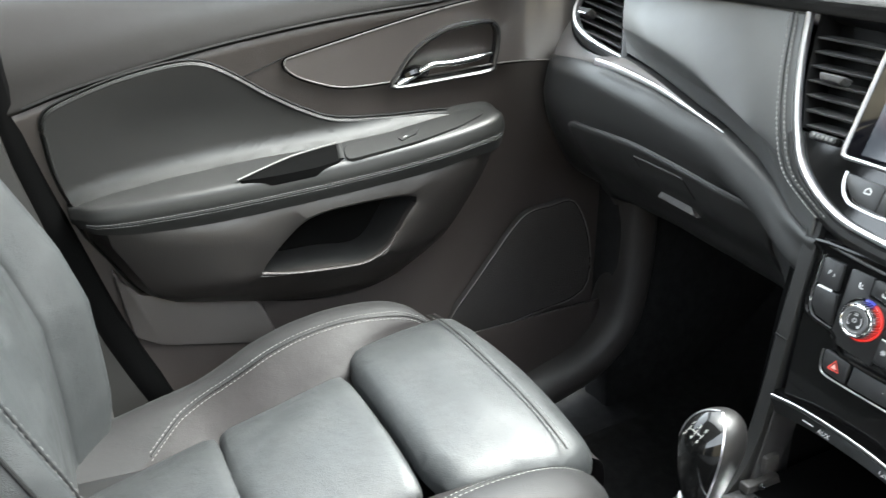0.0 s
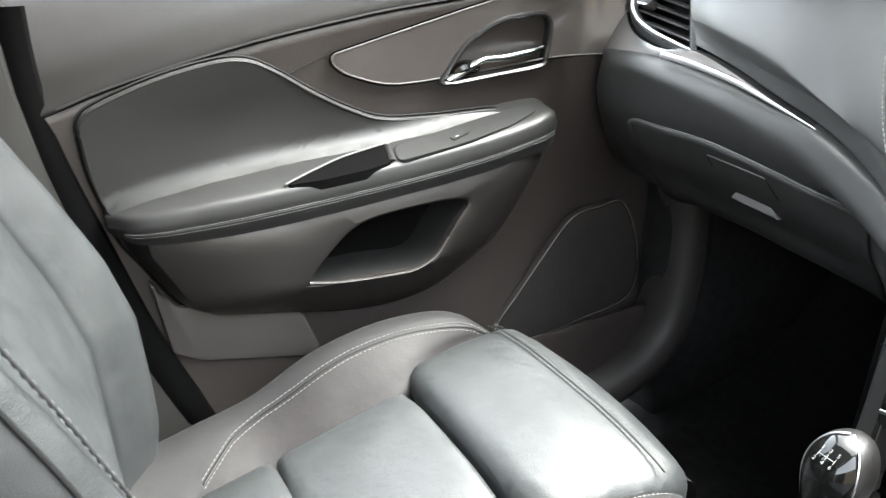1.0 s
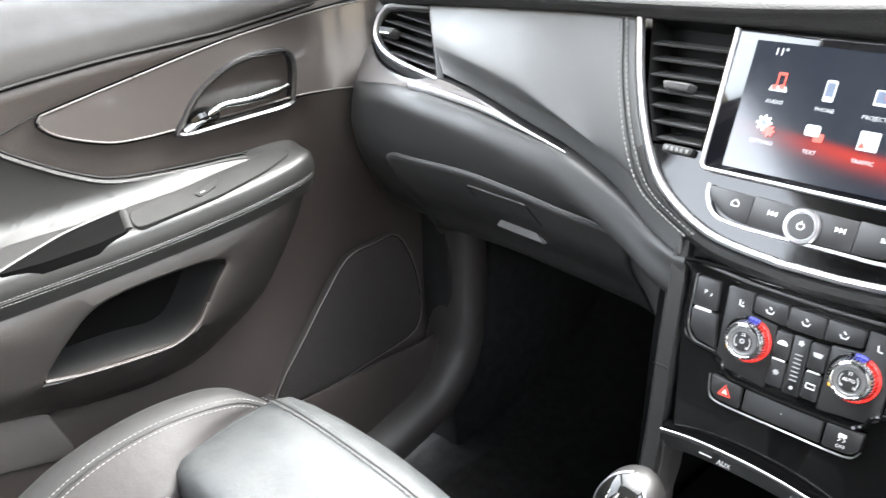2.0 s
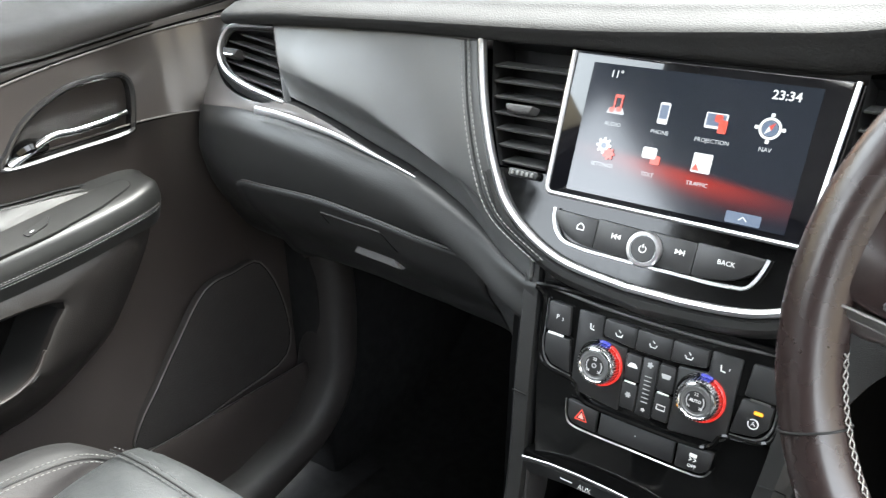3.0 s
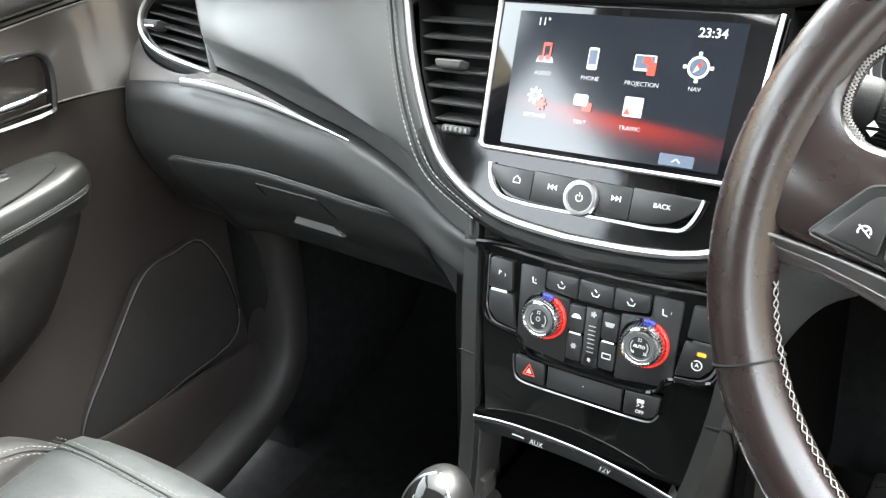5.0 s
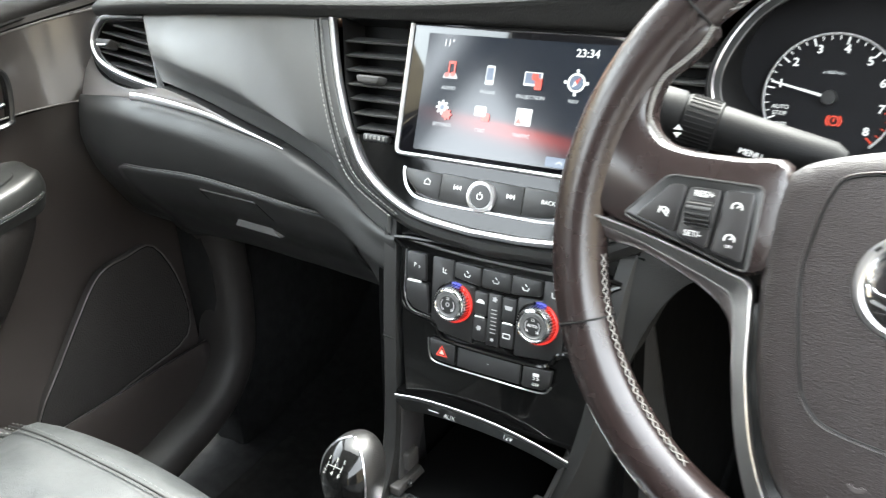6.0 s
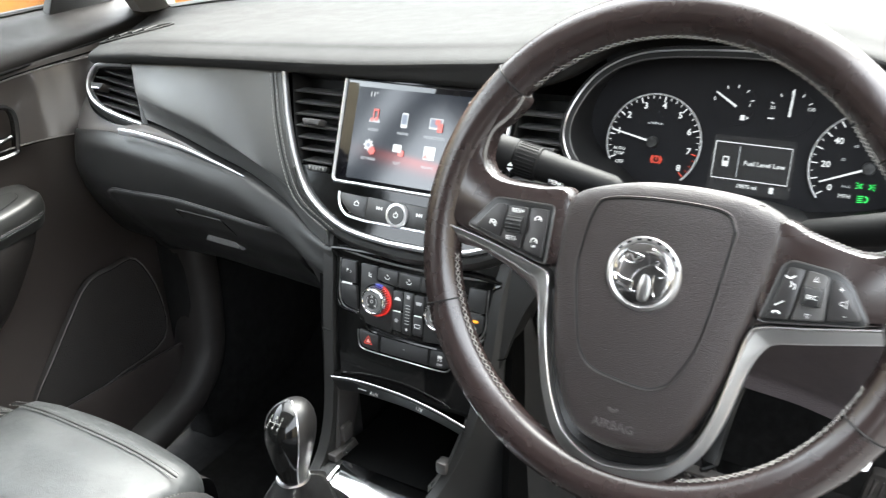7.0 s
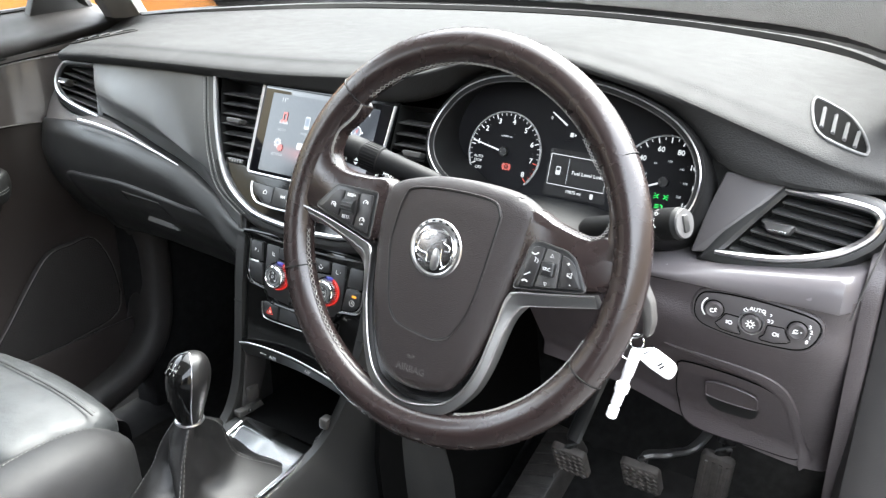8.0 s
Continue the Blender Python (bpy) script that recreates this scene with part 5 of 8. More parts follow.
for path, r in (([(-0.0125, 0.0150), (-0.0010, 0.0128), (-0.0072, 0.0072), (-0.0140, 0.0082), (-0.0125, 0.0150)], 0.0006), ([(-0.0165, 0.0060), (-0.0180, -0.0020), (-0.0130, -0.0052), (-0.0065, -0.0062), (-0.0072, -0.0120)], 0.0008), ([(-0.0075, -0.0045), (-0.0020, 0.0035), (0.0060, 0.0080), (0.0105, 0.0110), (0.0092, 0.0066), (0.0150, 0.0042), (0.0155, 0.0002), (0.0120, -0.0006)], 0.0007), ([(0.0080, 0.0010), (0.0082, -0.0085), (0.0105, -0.0140)], 0.0007), ([(-0.0150, -0.0135), (-0.0030, -0.0128)], 0.0006)):
    part("badge_line", sweep([BD @ Vector((u, v, 0.0042 - 1.6 * (u * u + v * v))) for u, v in (cr(path, 3) if len(path) > 2 else path)], r, r * 0.9, 6, up=tuple(BD.to_3x3() @ Vector((0, 0, 1)))), CHROME, badge)
for sh in ([(-0.0095, 0.0135), (-0.0078, 0.0088), (-0.0058, 0.0088), (-0.0032, 0.0125), (-0.0068, 0.0105)], [(-0.0175, -0.0080), (-0.0090, -0.0105), (-0.0065, -0.0085), (-0.0060, -0.0140), (-0.0085, -0.0120)], [(-0.0010, -0.0185), (-0.0015, -0.0060), (0.0015, 0.0010), (0.0060, -0.0010), (0.0075, -0.0100), (0.0055, -0.0180)], [(0.0000, 0.0165), (0.0080, 0.0170), (0.0130, 0.0140), (0.0080, 0.0150)]):
    part("badge_shape", plate(cr(sh, 4, closed=True), BD, 0.0026, 0.0044, 0.0010), SPOKE_SILVER, badge)
for k in range(8):
    a = 138 - k * 17
    part("badge_bar", plate(rect(0, 0, 0.0034, 0.0016), at(BD, 0.0250 * math.cos(radians(a)), 0.0250 * math.sin(radians(a)), 0.0026, a - 90), 0, 0.0006), BLACK, badge, smooth=False)
EMBOSS = mat("embossed_plastic", (0.034, 0.029, 0.029), 0.45)
word("airbag_word", "AIRBAG", 0.0092, at(WH, -0.006, -0.1240, pad_h(-0.006, -0.124) + 0.0002), EMBOSS, wheel, 0.0002)
part("airbag_mark", plate(arc_band(0, 0.003, 0.0026, 0.0048, 205, 335, 12), at(WH, -0.0072, -0.1120, pad_h(-0.007, -0.112) + 0.0002), 0, 0.0004), EMBOSS, wheel, smooth=False)

# switch pods in the spokes
POD_BLACK = mat("pod_plastic", (0.0065, 0.0065, 0.0066), 0.32, wear=0.03)
POD_KEY = mat("pod_key", (0.0140, 0.0130, 0.0132), 0.40, grain=1500, bump=0.08)
PODL = [(-0.1480, 0.0035), (-0.1265, 0.0275), (-0.1225, 0.0290), (-0.0755, 0.0290), (-0.0770, -0.0160), (-0.0830, -0.0155)]
PODR = [(0.0795, -0.0260), (0.0895, 0.0145), (0.0950, 0.0185), (0.1220, 0.0155), (0.1310, 0.0105), (0.1450, -0.0125), (0.1425, -0.0160)]
LK = ([(-0.1400, 0.0043), (-0.1245, 0.0225), (-0.1215, 0.0245), (-0.1140, 0.0245), (-0.1175, -0.0018)], [(-0.1125, 0.0240), (-0.0960, 0.0245), (-0.0990, -0.0080), (-0.1155, -0.0028)], [(-0.0940, 0.0250), (-0.0790, 0.0252), (-0.0802, -0.0120), (-0.0968, -0.0088)])
RK = ([(0.0845, -0.0225), (0.0935, 0.0140), (0.1040, 0.0140), (0.0985, -0.0205)], [(0.1055, 0.0140), (0.1185, 0.0120), (0.1195, -0.0172), (0.1003, -0.0202)], [(0.1200, 0.0115), (0.1260, 0.0098), (0.1325, 0.0050), (0.1405, -0.0115), (0.1395, -0.0132), (0.1210, -0.0168)])
for pod, keys_, s in ((PODL, LK, -1), (PODR, RK, 1)):
    p = part("switch_pod", plate(soft(pod, 0.004), WH, 0.002, 0.0105, 0.0012), POD_BLACK, wheel, "black switch pod")
    part("pod_edge", sweep([WH @ Vector((a, b, 0.0100)) for a, b in soft(pod, 0.004)], 0.0007, 0.0007, 5, closed=True), GREY_TRIM, p)
    for k, poly in enumerate(keys_):
        part("key" if k != 1 else "rocker", plate(soft(poly, 0.0022, 2), WH, 0.010, 0.0122 if k != 1 else 0.0128, 0.0007), POD_KEY if k != 1 or s < 0 else GREY_TRIM, p)
    cu, cv = (-0.1050, 0.0105) if s < 0 else (0.1105, -0.0030)
    K, KR = 0.0124, 0.0130
    if s < 0:
        part("roller", sweep([WH @ Vector((cu - 0.0068, cv, 0.0125)), WH @ Vector((cu + 0.0068, cv, 0.0125))], 0.0068, 0.0060, 20, up=tuple(WH.to_3x3() @ Vector((0, 0, 1)))), BLACK, p, "ribbed black roller")
        for k in range(7):
            a = radians(20 + 140 * k / 6)
            q = (cv + 0.0068 * math.cos(a), 0.0125 + 0.0060 * math.sin(a))
            part("roller_ridge", sweep([WH @ Vector((cu - 0.0066, *q)), WH @ Vector((cu + 0.0066, *q))], 0.0007, 0.0007, 5), BUTTON, p)
        word("resume_word", "RES/+", 0.0044, at(WH, cu + 0.0008, cv + 0.0105, KR), WHITE_PRINT, p, 0.0001)
        word("set_word", "SET/-", 0.0044, at(WH, cu - 0.0022, cv - 0.0112, KR), WHITE_PRINT, p, 0.0001)
        for uu, vv in ((-0.1245, 0.0085), (-0.0868, 0.0165), (-0.0880, -0.0005)):
            part("speed_mark", plate(arc_band(0, 0, .0022, .0030, -20, 200, 14), at(WH, uu, vv, K), 0, .0003), WHITE_PRINT, p, smooth=False)
            part("speed_needle", plate(stroke([(0, 0), (.0016, .0013)], .0007), at(WH, uu, vv, K), 0, .0003), WHITE_PRINT, p, smooth=False)
        part("cancel_mark", plate(stroke([(-.0026, .0028), (.0026, -.0022)], .0006), at(WH, -0.1245, 0.0085, K + 0.0002), 0, .0003), WHITE_PRINT, p, smooth=False)
        word("limit_word", "LIM", 0.0024, at(WH, -0.0880, -0.0042, K), WHITE_PRINT, p)
    else:
        part("rocker_cap", plate(rect(cu, cv + 0.0005, 0.0125, 0.0125, 0.002), WH, 0.012, 0.0180, 0.0018), BUTTON, p)
        word("source_word", "SRC", 0.0040, at(WH, cu, cv + 0.0005, 0.0182), WHITE_PRINT, p)
        for dv, t in ((0.0118, 1), (-0.0125, -1)):
            part("seek_mark", plate(stroke([(-.0015, -.0012 * t), (.0015, -.0012 * t), (0, .0016 * t), (-.0015, -.0012 * t)], 0.0005), at(WH, cu + 0.0008 * t, cv + dv, KR), 0, .0003), WHITE_PRINT, p, smooth=False)
        word("louder_word", "+", 0.0056, at(WH, 0.1265, 0.0050, K), WHITE_PRINT, p)
        word("quieter_word", "-", 0.0056, at(WH, 0.1310, -0.0110, K), WHITE_PRINT, p)
        sp_ = [(-.0022, -.001), (-.0006, -.001), (.0014, -.0026), (.0014, .0026), (-.0006, .001), (-.0022, .001), (-.0022, -.001)]
        part("speaker_mark", plate(stroke(sp_, 0.0005), at(WH, 0.1295, -0.0035, K), 0, .0003), WHITE_PRINT, p, smooth=False)
        part("phone_mark", plate(stroke(cr([(-.0026, .0018), (-.0012, -.001), (.0026, -.0016)], 4), .0010), at(WH, 0.0955, 0.0085, K, 40), 0, .0003), WHITE_PRINT, p, smooth=False)
        for dd in (0.0, 0.0022):
            part("voice_mark", plate(arc_band(0, 0, .0022, .0028, -50, 50, 8), at(WH, 0.0945 + dd, 0.0030 - dd * 0.5, K), 0, .0003), WHITE_PRINT, p, smooth=False)
        part("mute_mark", plate(stroke([(-.0026, -.0018), (.0026, .0018)], .0007), at(WH, 0.0915, -0.0105, K), 0, .0003), WHITE_PRINT, p, smooth=False)
        part("hang_up_mark", plate(arc_band(0, -.002, .0022, .0034, 30, 150, 10), at(WH, 0.0905, -0.0170, K), 0, .0003), WHITE_PRINT, p, smooth=False)

# column cowl behind the wheel
rows = []
for y, rx, rz, zc in ((-0.055, 0.040, 0.030, 0.690), (-0.045, 0.062, 0.042, 0.682), (0.02, 0.078, 0.048, 0.666), (0.10, 0.095, 0.050, 0.646), (0.18, 0.105, 0.050, 0.628)):
    rows.append([(0.335 + rx * math.copysign(abs(math.cos(a)) ** 0.7, math.cos(a)), y, zc + rz * math.copysign(abs(math.sin(a)) ** 0.8, math.sin(a))) for a in np.linspace(0, 2 * math.pi, 28, endpoint=False)])
thing("steering_column", loft(rows, close_u=True, cap=True), BLACK, "black plastic cowl of the steering column", "steering column")


def stalk(name, a, b, label, tip):
    st = root(name, a, label, "stalk", "column stalks")
    a, b = Vector(a), Vector(b)
    d = (b - a).normalized()
    m = d.to_track_quat("Z", "Y").to_matrix().to_4x4()
    m.translation = a
    L = (b - a).length
    part("arm", lathe([(0.008, 0), (0.0115, L * 0.06), (0.0125, L * 0.45), (0.0132, L * 0.60), (0.0132, L * 0.62)], m, 20), STALK, st)
    part("collar", lathe([(0.0131, L * 0.62), (0.0145, L * 0.63), (0.0145, L * 0.80), (0.0136, L * 0.81)], m, 24), STALK, st, "ribbed collar")
    for k in range(30):
        a_ = 2 * math.pi * k / 30
        part("rib", sweep([m @ Vector((0.0146 * math.cos(a_), 0.0146 * math.sin(a_), L * f)) for f in (0.64, 0.79)], 0.0004, 0.0004, 4), STALK, st)
    part("end_cap", lathe([(0.0135, L * 0.81), (0.0150, L * 0.83), (0.0150, L * 0.97), (0.0125, L), (0.0005, L + 0.001)], m, 24), tip, st)
    return st, m, L


st, sm, L = stalk("indicator_stalk", (0.285, -0.020, 0.736), (0.176, -0.032, 0.762), "black indicator stalk with menu keys behind the wheel", STALK)
SF = Matrix.Translation((0.0, 0.0, 0.0)) @ face_frame((0.205, -0.0445, 0.757), 0.35)
for txt, u, v in (("SET/", -0.023, 0.003), ("CLR", -0.022, -0.003), ("MENU", 0.036, -0.012)):
    word("stalk_word", txt, 0.0048, at(SF, u, v, 0.0006, -12), WHITE_PRINT, st)
for t in (-1, 1):
    part("arrow_mark", plate([(-.0026, 0.0008 * t), (.0026, 0.0008 * t), (0, .0038 * t)][::t], at(SF, -0.006, -0.004, 0.0006), 0, .0004), WHITE_PRINT, st, smooth=False)
st, sm, L = stalk("wiper_stalk", (0.414, 0.041, 0.700), (0.5184, 0.0119, 0.7359), "black wiper stalk with grey end", STALK)
WF = face_frame((0.4930, 0.0060, 0.7365), 0.55)
for txt, v in (("ON", 0.005), ("OFF", -0.0005), ("INT", -0.006)):
    word("stalk_word", txt, 0.0042, at(WF, 0.004, v, 0.0006), WHITE_PRINT, st)
part("end_plate", lathe([(0.0005, L + 0.0008), (0.0135, L + 0.0008), (0.0130, L + 0.0026), (0.0005, L + 0.0032)], sm, 24), mat("stalk_end", (0.055, 0.053, 0.054), 0.45), st, "grey end plate")
part("end_key", plate(rect(0.0, 0.0, 0.008, 0.016, 0.002), sm @ Matrix.Translation((0, 0, L + 0.003)), 0, 0.0016, 0.0008), BUTTON, st)
part("wiper_mark", plate(stroke([(-.004, 0), (0, .003), (.004, 0)], .0011), at(WF, -0.014, 0.004, 0.0006), 0, .0004), WHITE_PRINT, st, smooth=False)

# ---- instrument cluster ----
DIAL = mat("dial_print", (0.008, 0.008, 0.009), 0.6, spec=0.08)
clus = root("instrument_cluster", (0.315, 0.19, 0.66), "black instrument cluster with white-ringed dials lit up", "instrument cluster")
RIM = face_frame((0, 0.122, 0.730), 0.55)
OV = [(0.171, 0.748), (0.178, 0.770), (0.194, 0.792), (0.218, 0.807), (0.252, 0.8155), (0.316, 0.819), (0.365, 0.818), (0.400, 0.812), (0.432, 0.803), (0.461, 0.790), (0.483, 0.772), (0.495, 0.752), (0.498, 0.732), (0.493, 0.712), (0.476, 0.694), (0.42, 0.680), (0.33, 0.674), (0.25, 0.680), (0.211, 0.697), (0.187, 0.712), (0.174, 0.729)]
oz = cr([(x, z) for x, z in OV], 4, closed=True)
ov = [(x, (z - 0.730) * math.sqrt(1 + 0.55 ** 2)) for x, z in oz]
fv = [cl(0.337 + (x - 0.335) * 0.965, 0.750 + (z - 0.752) * 0.99) for x, z in oz]
part("face", plate(grow(fv, 0.004), CL, -0.03, -0.020), DIAL, clus, "black dial face")
bowl = [[CL @ Vector((a, b, -0.021)) for a, b in fv], [RIM @ Vector((a, b, -0.006)) for a, b in grow(ov, -0.006)], [RIM @ Vector((a, b, -0.003)) for a, b in grow(ov, -0.005)], [RIM @ Vector((a, b, -0.0015)) for a, b in ov], [RIM @ Vector((a, b, -0.001)) for a, b in grow(ov, 0.004)], [RIM @ Vector((a, b, -0.008)) for a, b in grow(ov, 0.007)], [RIM @ Vector((a, b, -0.06)) for a, b in grow(ov, 0.010)]]
part("hood_wall", loft(bowl, close_u=True), mat("hood_plastic", (0.0042, 0.0042, 0.0043), 0.45, grain=900, bump=0.15, spec=0.22), clus, "black bowl round the dials")
part("bright_ring", sweep([RIM @ Vector((a, b, -0.0005)) for a, b in ov], 0.0008, 0.0009, 6, closed=True), EDGE_METAL, clus, "thin bright line round the dials")
part("bright_ring", sweep([RIM @ Vector((a, b, -0.0035)) for a, b in grow(ov, -0.0055)], 0.0007, 0.0008, 6, closed=True), GREY_TRIM, clus)


def dial(name, x, z, r, a0, a1, n, words, needle, every=1, red=None, ring=True):
    m = at(CL, *cl(x, z), -0.0195)
    d = part(name, lathe([(0.0005, 0), (r, 0), (r, 0.001), (0.0005, 0.001)], m, 40), DIAL, clus, "round black dial")
    if ring:
        part("dial_ring", plate(arc_band(0, 0, r - 0.0006, r + 0.0012, a1 - 4, a0 + 4, 60), m, 0, 0.003, 0.0008), GREY_PRINT, d, "pale ring")
    for k in range(n + 1):
        a = a0 + (a1 - a0) * k / n
        big = k % every == 0
        ln = (0.006 if big else 0.003) if ring else 0.0032
        part("tick", plate(rect(r - 0.001 - ln / 2, 0, ln, (0.0011 if big else 0.0006) if ring else 0.0008), at(m, 0, 0, 0.001, a), 0, 0.0004), LIT_RED if red and a <= red else LIT_WHITE, d, smooth=False)
    for k, txt in enumerate(words):
        a = radians(a0 + (a1 - a0) * k / max(1, len(words) - 1))
        if txt:
            word("numeral", txt, 0.0075 if ring else 0.0058, at(m, (r - 0.0125) * math.cos(a), (r - 0.0125) * math.sin(a), 0.0012), LIT_WHITE, d)
    nl, na = needle
    part("needle", plate([(-0.004, -0.0011), (nl, -0.0007), (nl, 0.0007), (-0.004, 0.0011)], at(m, 0, 0, 0.004, na), 0, 0.0008), LIT_WHITE, d, smooth=False)
    if ring:
        part("needle_hub", lathe([(0.0005, 0.001), (0.006, 0.001), (0.0055, 0.006), (0.0005, 0.0062)], m, 20), BLACK, d)
    return m, d


m, d = dial("rev_counter", 0.2475, 0.7225, 0.0478, 205, -42, 32, [], (0.044, 168), 4, red=-5)
for k, txt in enumerate(["1", "2", "3", "4", "5", "6", "7", "8"]):
    a = radians(168 - (168 + 38) * k / 7)
    word("numeral", txt, 0.0088, at(m, 0.0375 * math.cos(a), 0.0375 * math.sin(a), 0.0012), LIT_WHITE, d, 0.00018)
word("unit_word", "x1000/min", 0.0036, at(m, 0, 0.019, 0.0012), LIT_GREY, d)
word("auto_stop_word", "AUTO", 0.0046, at(m, -0.034, -0.010, 0.0012), LIT_WHITE, d)
word("auto_stop_word", "STOP", 0.0046, at(m, -0.034, -0.0150, 0.0012), LIT_WHITE, d)
word("off_word", "OFF", 0.0052, at(m, -0.032, -0.0235, 0.0012), LIT_WHITE, d)
bl = part("brake_light", plate(arc_band(0.006, -0.017, 0.0030, 0.0040, 0, 359, 24), m, 0.001, 0.0016), LIT_RED, d, "lit red warning light")
for s_ in (-1, 1):
    part("brake_arc", plate(arc_band(0.006, -0.017, 0.0048, 0.0058, 90 - 90 * s_ - 48, 90 - 90 * s_ + 48, 10), m, 0.001, 0.0016), LIT_RED, bl)
part("brake_bar", plate(rect(0.006, -0.0164, 0.0010, 0.0030), m, 0.001, 0.0016), LIT_RED, bl, smooth=False)
m, d = dial("speedometer", 0.4465, 0.7200, 0.0500, 215, -35, 28, [], (0.042, 203), 2)
for txt, a in (("20", 180), ("40", 142), ("60", 106), ("80", 70), ("100", 33), ("120", -3), ("140", -38), ("0", 215)):
    word("numeral", txt, 0.0080, at(m, 0.036 * math.cos(radians(a)), 0.036 * math.sin(radians(a)), 0.0012), LIT_WHITE, d, 0.00018)
word("unit_word", "MPH", 0.0052, at(m, -0.016, -0.027, 0.0012), LIT_WHITE, d)
word("unit_word", "km/h", 0.0036, at(m, -0.016, -0.018, 0.0012), LIT_GREY, d)
for k in range(6):
    a = radians(165 - 40 * k)
    word("small_numeral", str(20 + 40 * k), 0.0036, at(m, 0.023 * math.cos(a), 0.023 * math.sin(a), 0.0012), LIT_GREY, d)
sl = part("side_light", plate(arc_band(-0.0026, -0.016, 0.0014, 0.0024, 90, 270, 10), m, 0.001, 0.0016), LIT_GREEN, d, "lit green tell-tale")
part("side_light_arc", plate(arc_band(0.0026, -0.016, 0.0014, 0.0024, -90, 90, 10), m, 0.001, 0.0016), LIT_GREEN, sl)
for s_ in (-1, 1):
    for k in (-1, 0, 1):
        part("side_light_ray", plate(stroke([(s_ * 0.0055, -0.016 + k * 0.0014), (s_ * 0.0080, -0.016 + k * 0.0030)], 0.0006), m, 0.001, 0.0016), LIT_GREEN, sl)
bm_ = part("beam_light", plate(arc_band(0.0008, -0.0275, 0.0020, 0.0032, -90, 90, 12), m, 0.001, 0.0016), LIT_GREEN, d, "lit green tell-tale")
for k in range(4):
    part("beam_ray", plate(stroke([(-0.0005, -0.0302 + 0.0018 * k), (-0.0052, -0.0308 + 0.0018 * k)], 0.0008), m, 0.001, 0.0016), LIT_GREEN, bm_)
m, d = dial("fuel_gauge", 0.3205, 0.7650, 0.0200, 150, 15, 4, [], (0.020, 148), 1, ring=False)
word("numeral", "0", 0.005, at(m, -0.0185, 0.004, 0.0012), LIT_WHITE, d)
word("numeral", "1", 0.005, at(m, 0.0150, 0.000, 0.0012), LIT_WHITE, d)
part("fuel_arrow", plate([(0.0135, -0.0135), (0.0160, -0.012), (0.0135, -0.0105)], m, 0.001, 0.0016), LIT_WHITE, d, smooth=False)
part("fuel_mark", plate(rect(0.010, -0.012, 0.004, 0.005, 0.0006), m, 0.001, 0.0016), LIT_WHITE, d, smooth=False)
m, d = dial("heat_gauge", 0.3727, 0.7615, 0.0215, 155, 30, 4, [], (0.0215, 88), 1, ring=False)
word("numeral", "50", 0.0046, at(m, -0.0165, 0.0035, 0.0012), LIT_WHITE, d)
word("numeral", "130", 0.0046, at(m, 0.0175, 0.0045, 0.0012), LIT_WHITE, d)
part("heat_mark", plate(stroke([(-.003, 0), (.003, 0)], .0012), at(m, -0.0165, -0.0065, 0.001), 0, 0.0004), LIT_WHITE, d, smooth=False)
DS = [cl(0.3101, 0.7303), cl(0.3101, 0.6967), cl(0.3806, 0.6965), cl(0.3806, 0.7297)]
part("message_display", plate(soft([cl(0.3075, 0.7365), cl(0.3065, 0.684), cl(0.3845, 0.684), cl(0.3840, 0.7365)], 0.003), CL, -0.021, -0.0185), glow("display_dark", (0.003, 0.003, 0.0035), 0.5), clus, "lit message display")
part("message_frame", plate(stroke(DS + [DS[0]], 0.0010), CL, -0.0184, -0.0181), LIT_WHITE, clus, smooth=False)
part("message_line", plate(stroke([cl(0.3335, 0.7275), cl(0.3335, 0.6990)], 0.0006), CL, -0.0184, -0.0181), LIT_GREY, clus, smooth=False)
word("message_word", "Fuel Level Low", 0.0062, at(CL, *cl(0.3575, 0.7125), -0.0183), LIT_WHITE, clus, 0.0001)
word("mileage_word", "19875 mi", 0.0052, at(CL, *cl(0.3445, 0.6910), -0.0183), LIT_WHITE, clus, 0.0001)
part("pump_mark", plate(rect(0, 0, 0.006, 0.010, 0.001), at(CL, *cl(0.3215, 0.7125), -0.0184), 0, 0.0003), LIT_WHITE, clus, smooth=False)
part("pump_mark", plate(rect(0, 0.002, 0.004, 0.0032), at(CL, *cl(0.3215, 0.7125), -0.0181), 0, 0.0003), BLACK, clus, smooth=False)
part("pump_mark", plate(rect(0, 0, 0.004, 0.006, 0.001), at(CL, *cl(0.3675, 0.6905), -0.0184), 0, 0.0003), LIT_WHITE, clus, smooth=False)

# ---- driver's side fascia ----
DR = [(0.118, 0.075, 0.575, 0.066, 0.555, 0.12, 0.46), (0.20, 0.115, 0.640, 0.105, 0.59, 0.20, 0.47), (0.40, 0.125, 0.655, 0.115, 0.60, 0.20, 0.47), (0.50, 0.115, 0.645, 0.116, 0.588, 0.186, 0.458), (0.60, 0.112, 0.648, 0.116, 0.588, 0.186, 0.443), (0.655, 0.118, 0.650, 0.126, 0.588, 0.196, 0.438), (0.675, 0.150, 0.650, 0.158, 0.588, 0.226, 0.438)]
FLARE = cr([(0.405, 0.111), (0.44, 0.118), (0.48, 0.128), (0.501, 0.135), (0.528, 0.143), (0.554, 0.154), (0.576, 0.168), (0.589, 0.186), (0.603, 0.22), (0.625, 0.28), (0.65, 0.31)], 4)
FLARE_Z, FLARE_X = [p[0] for p in FLARE], [p[1] for p in FLARE]


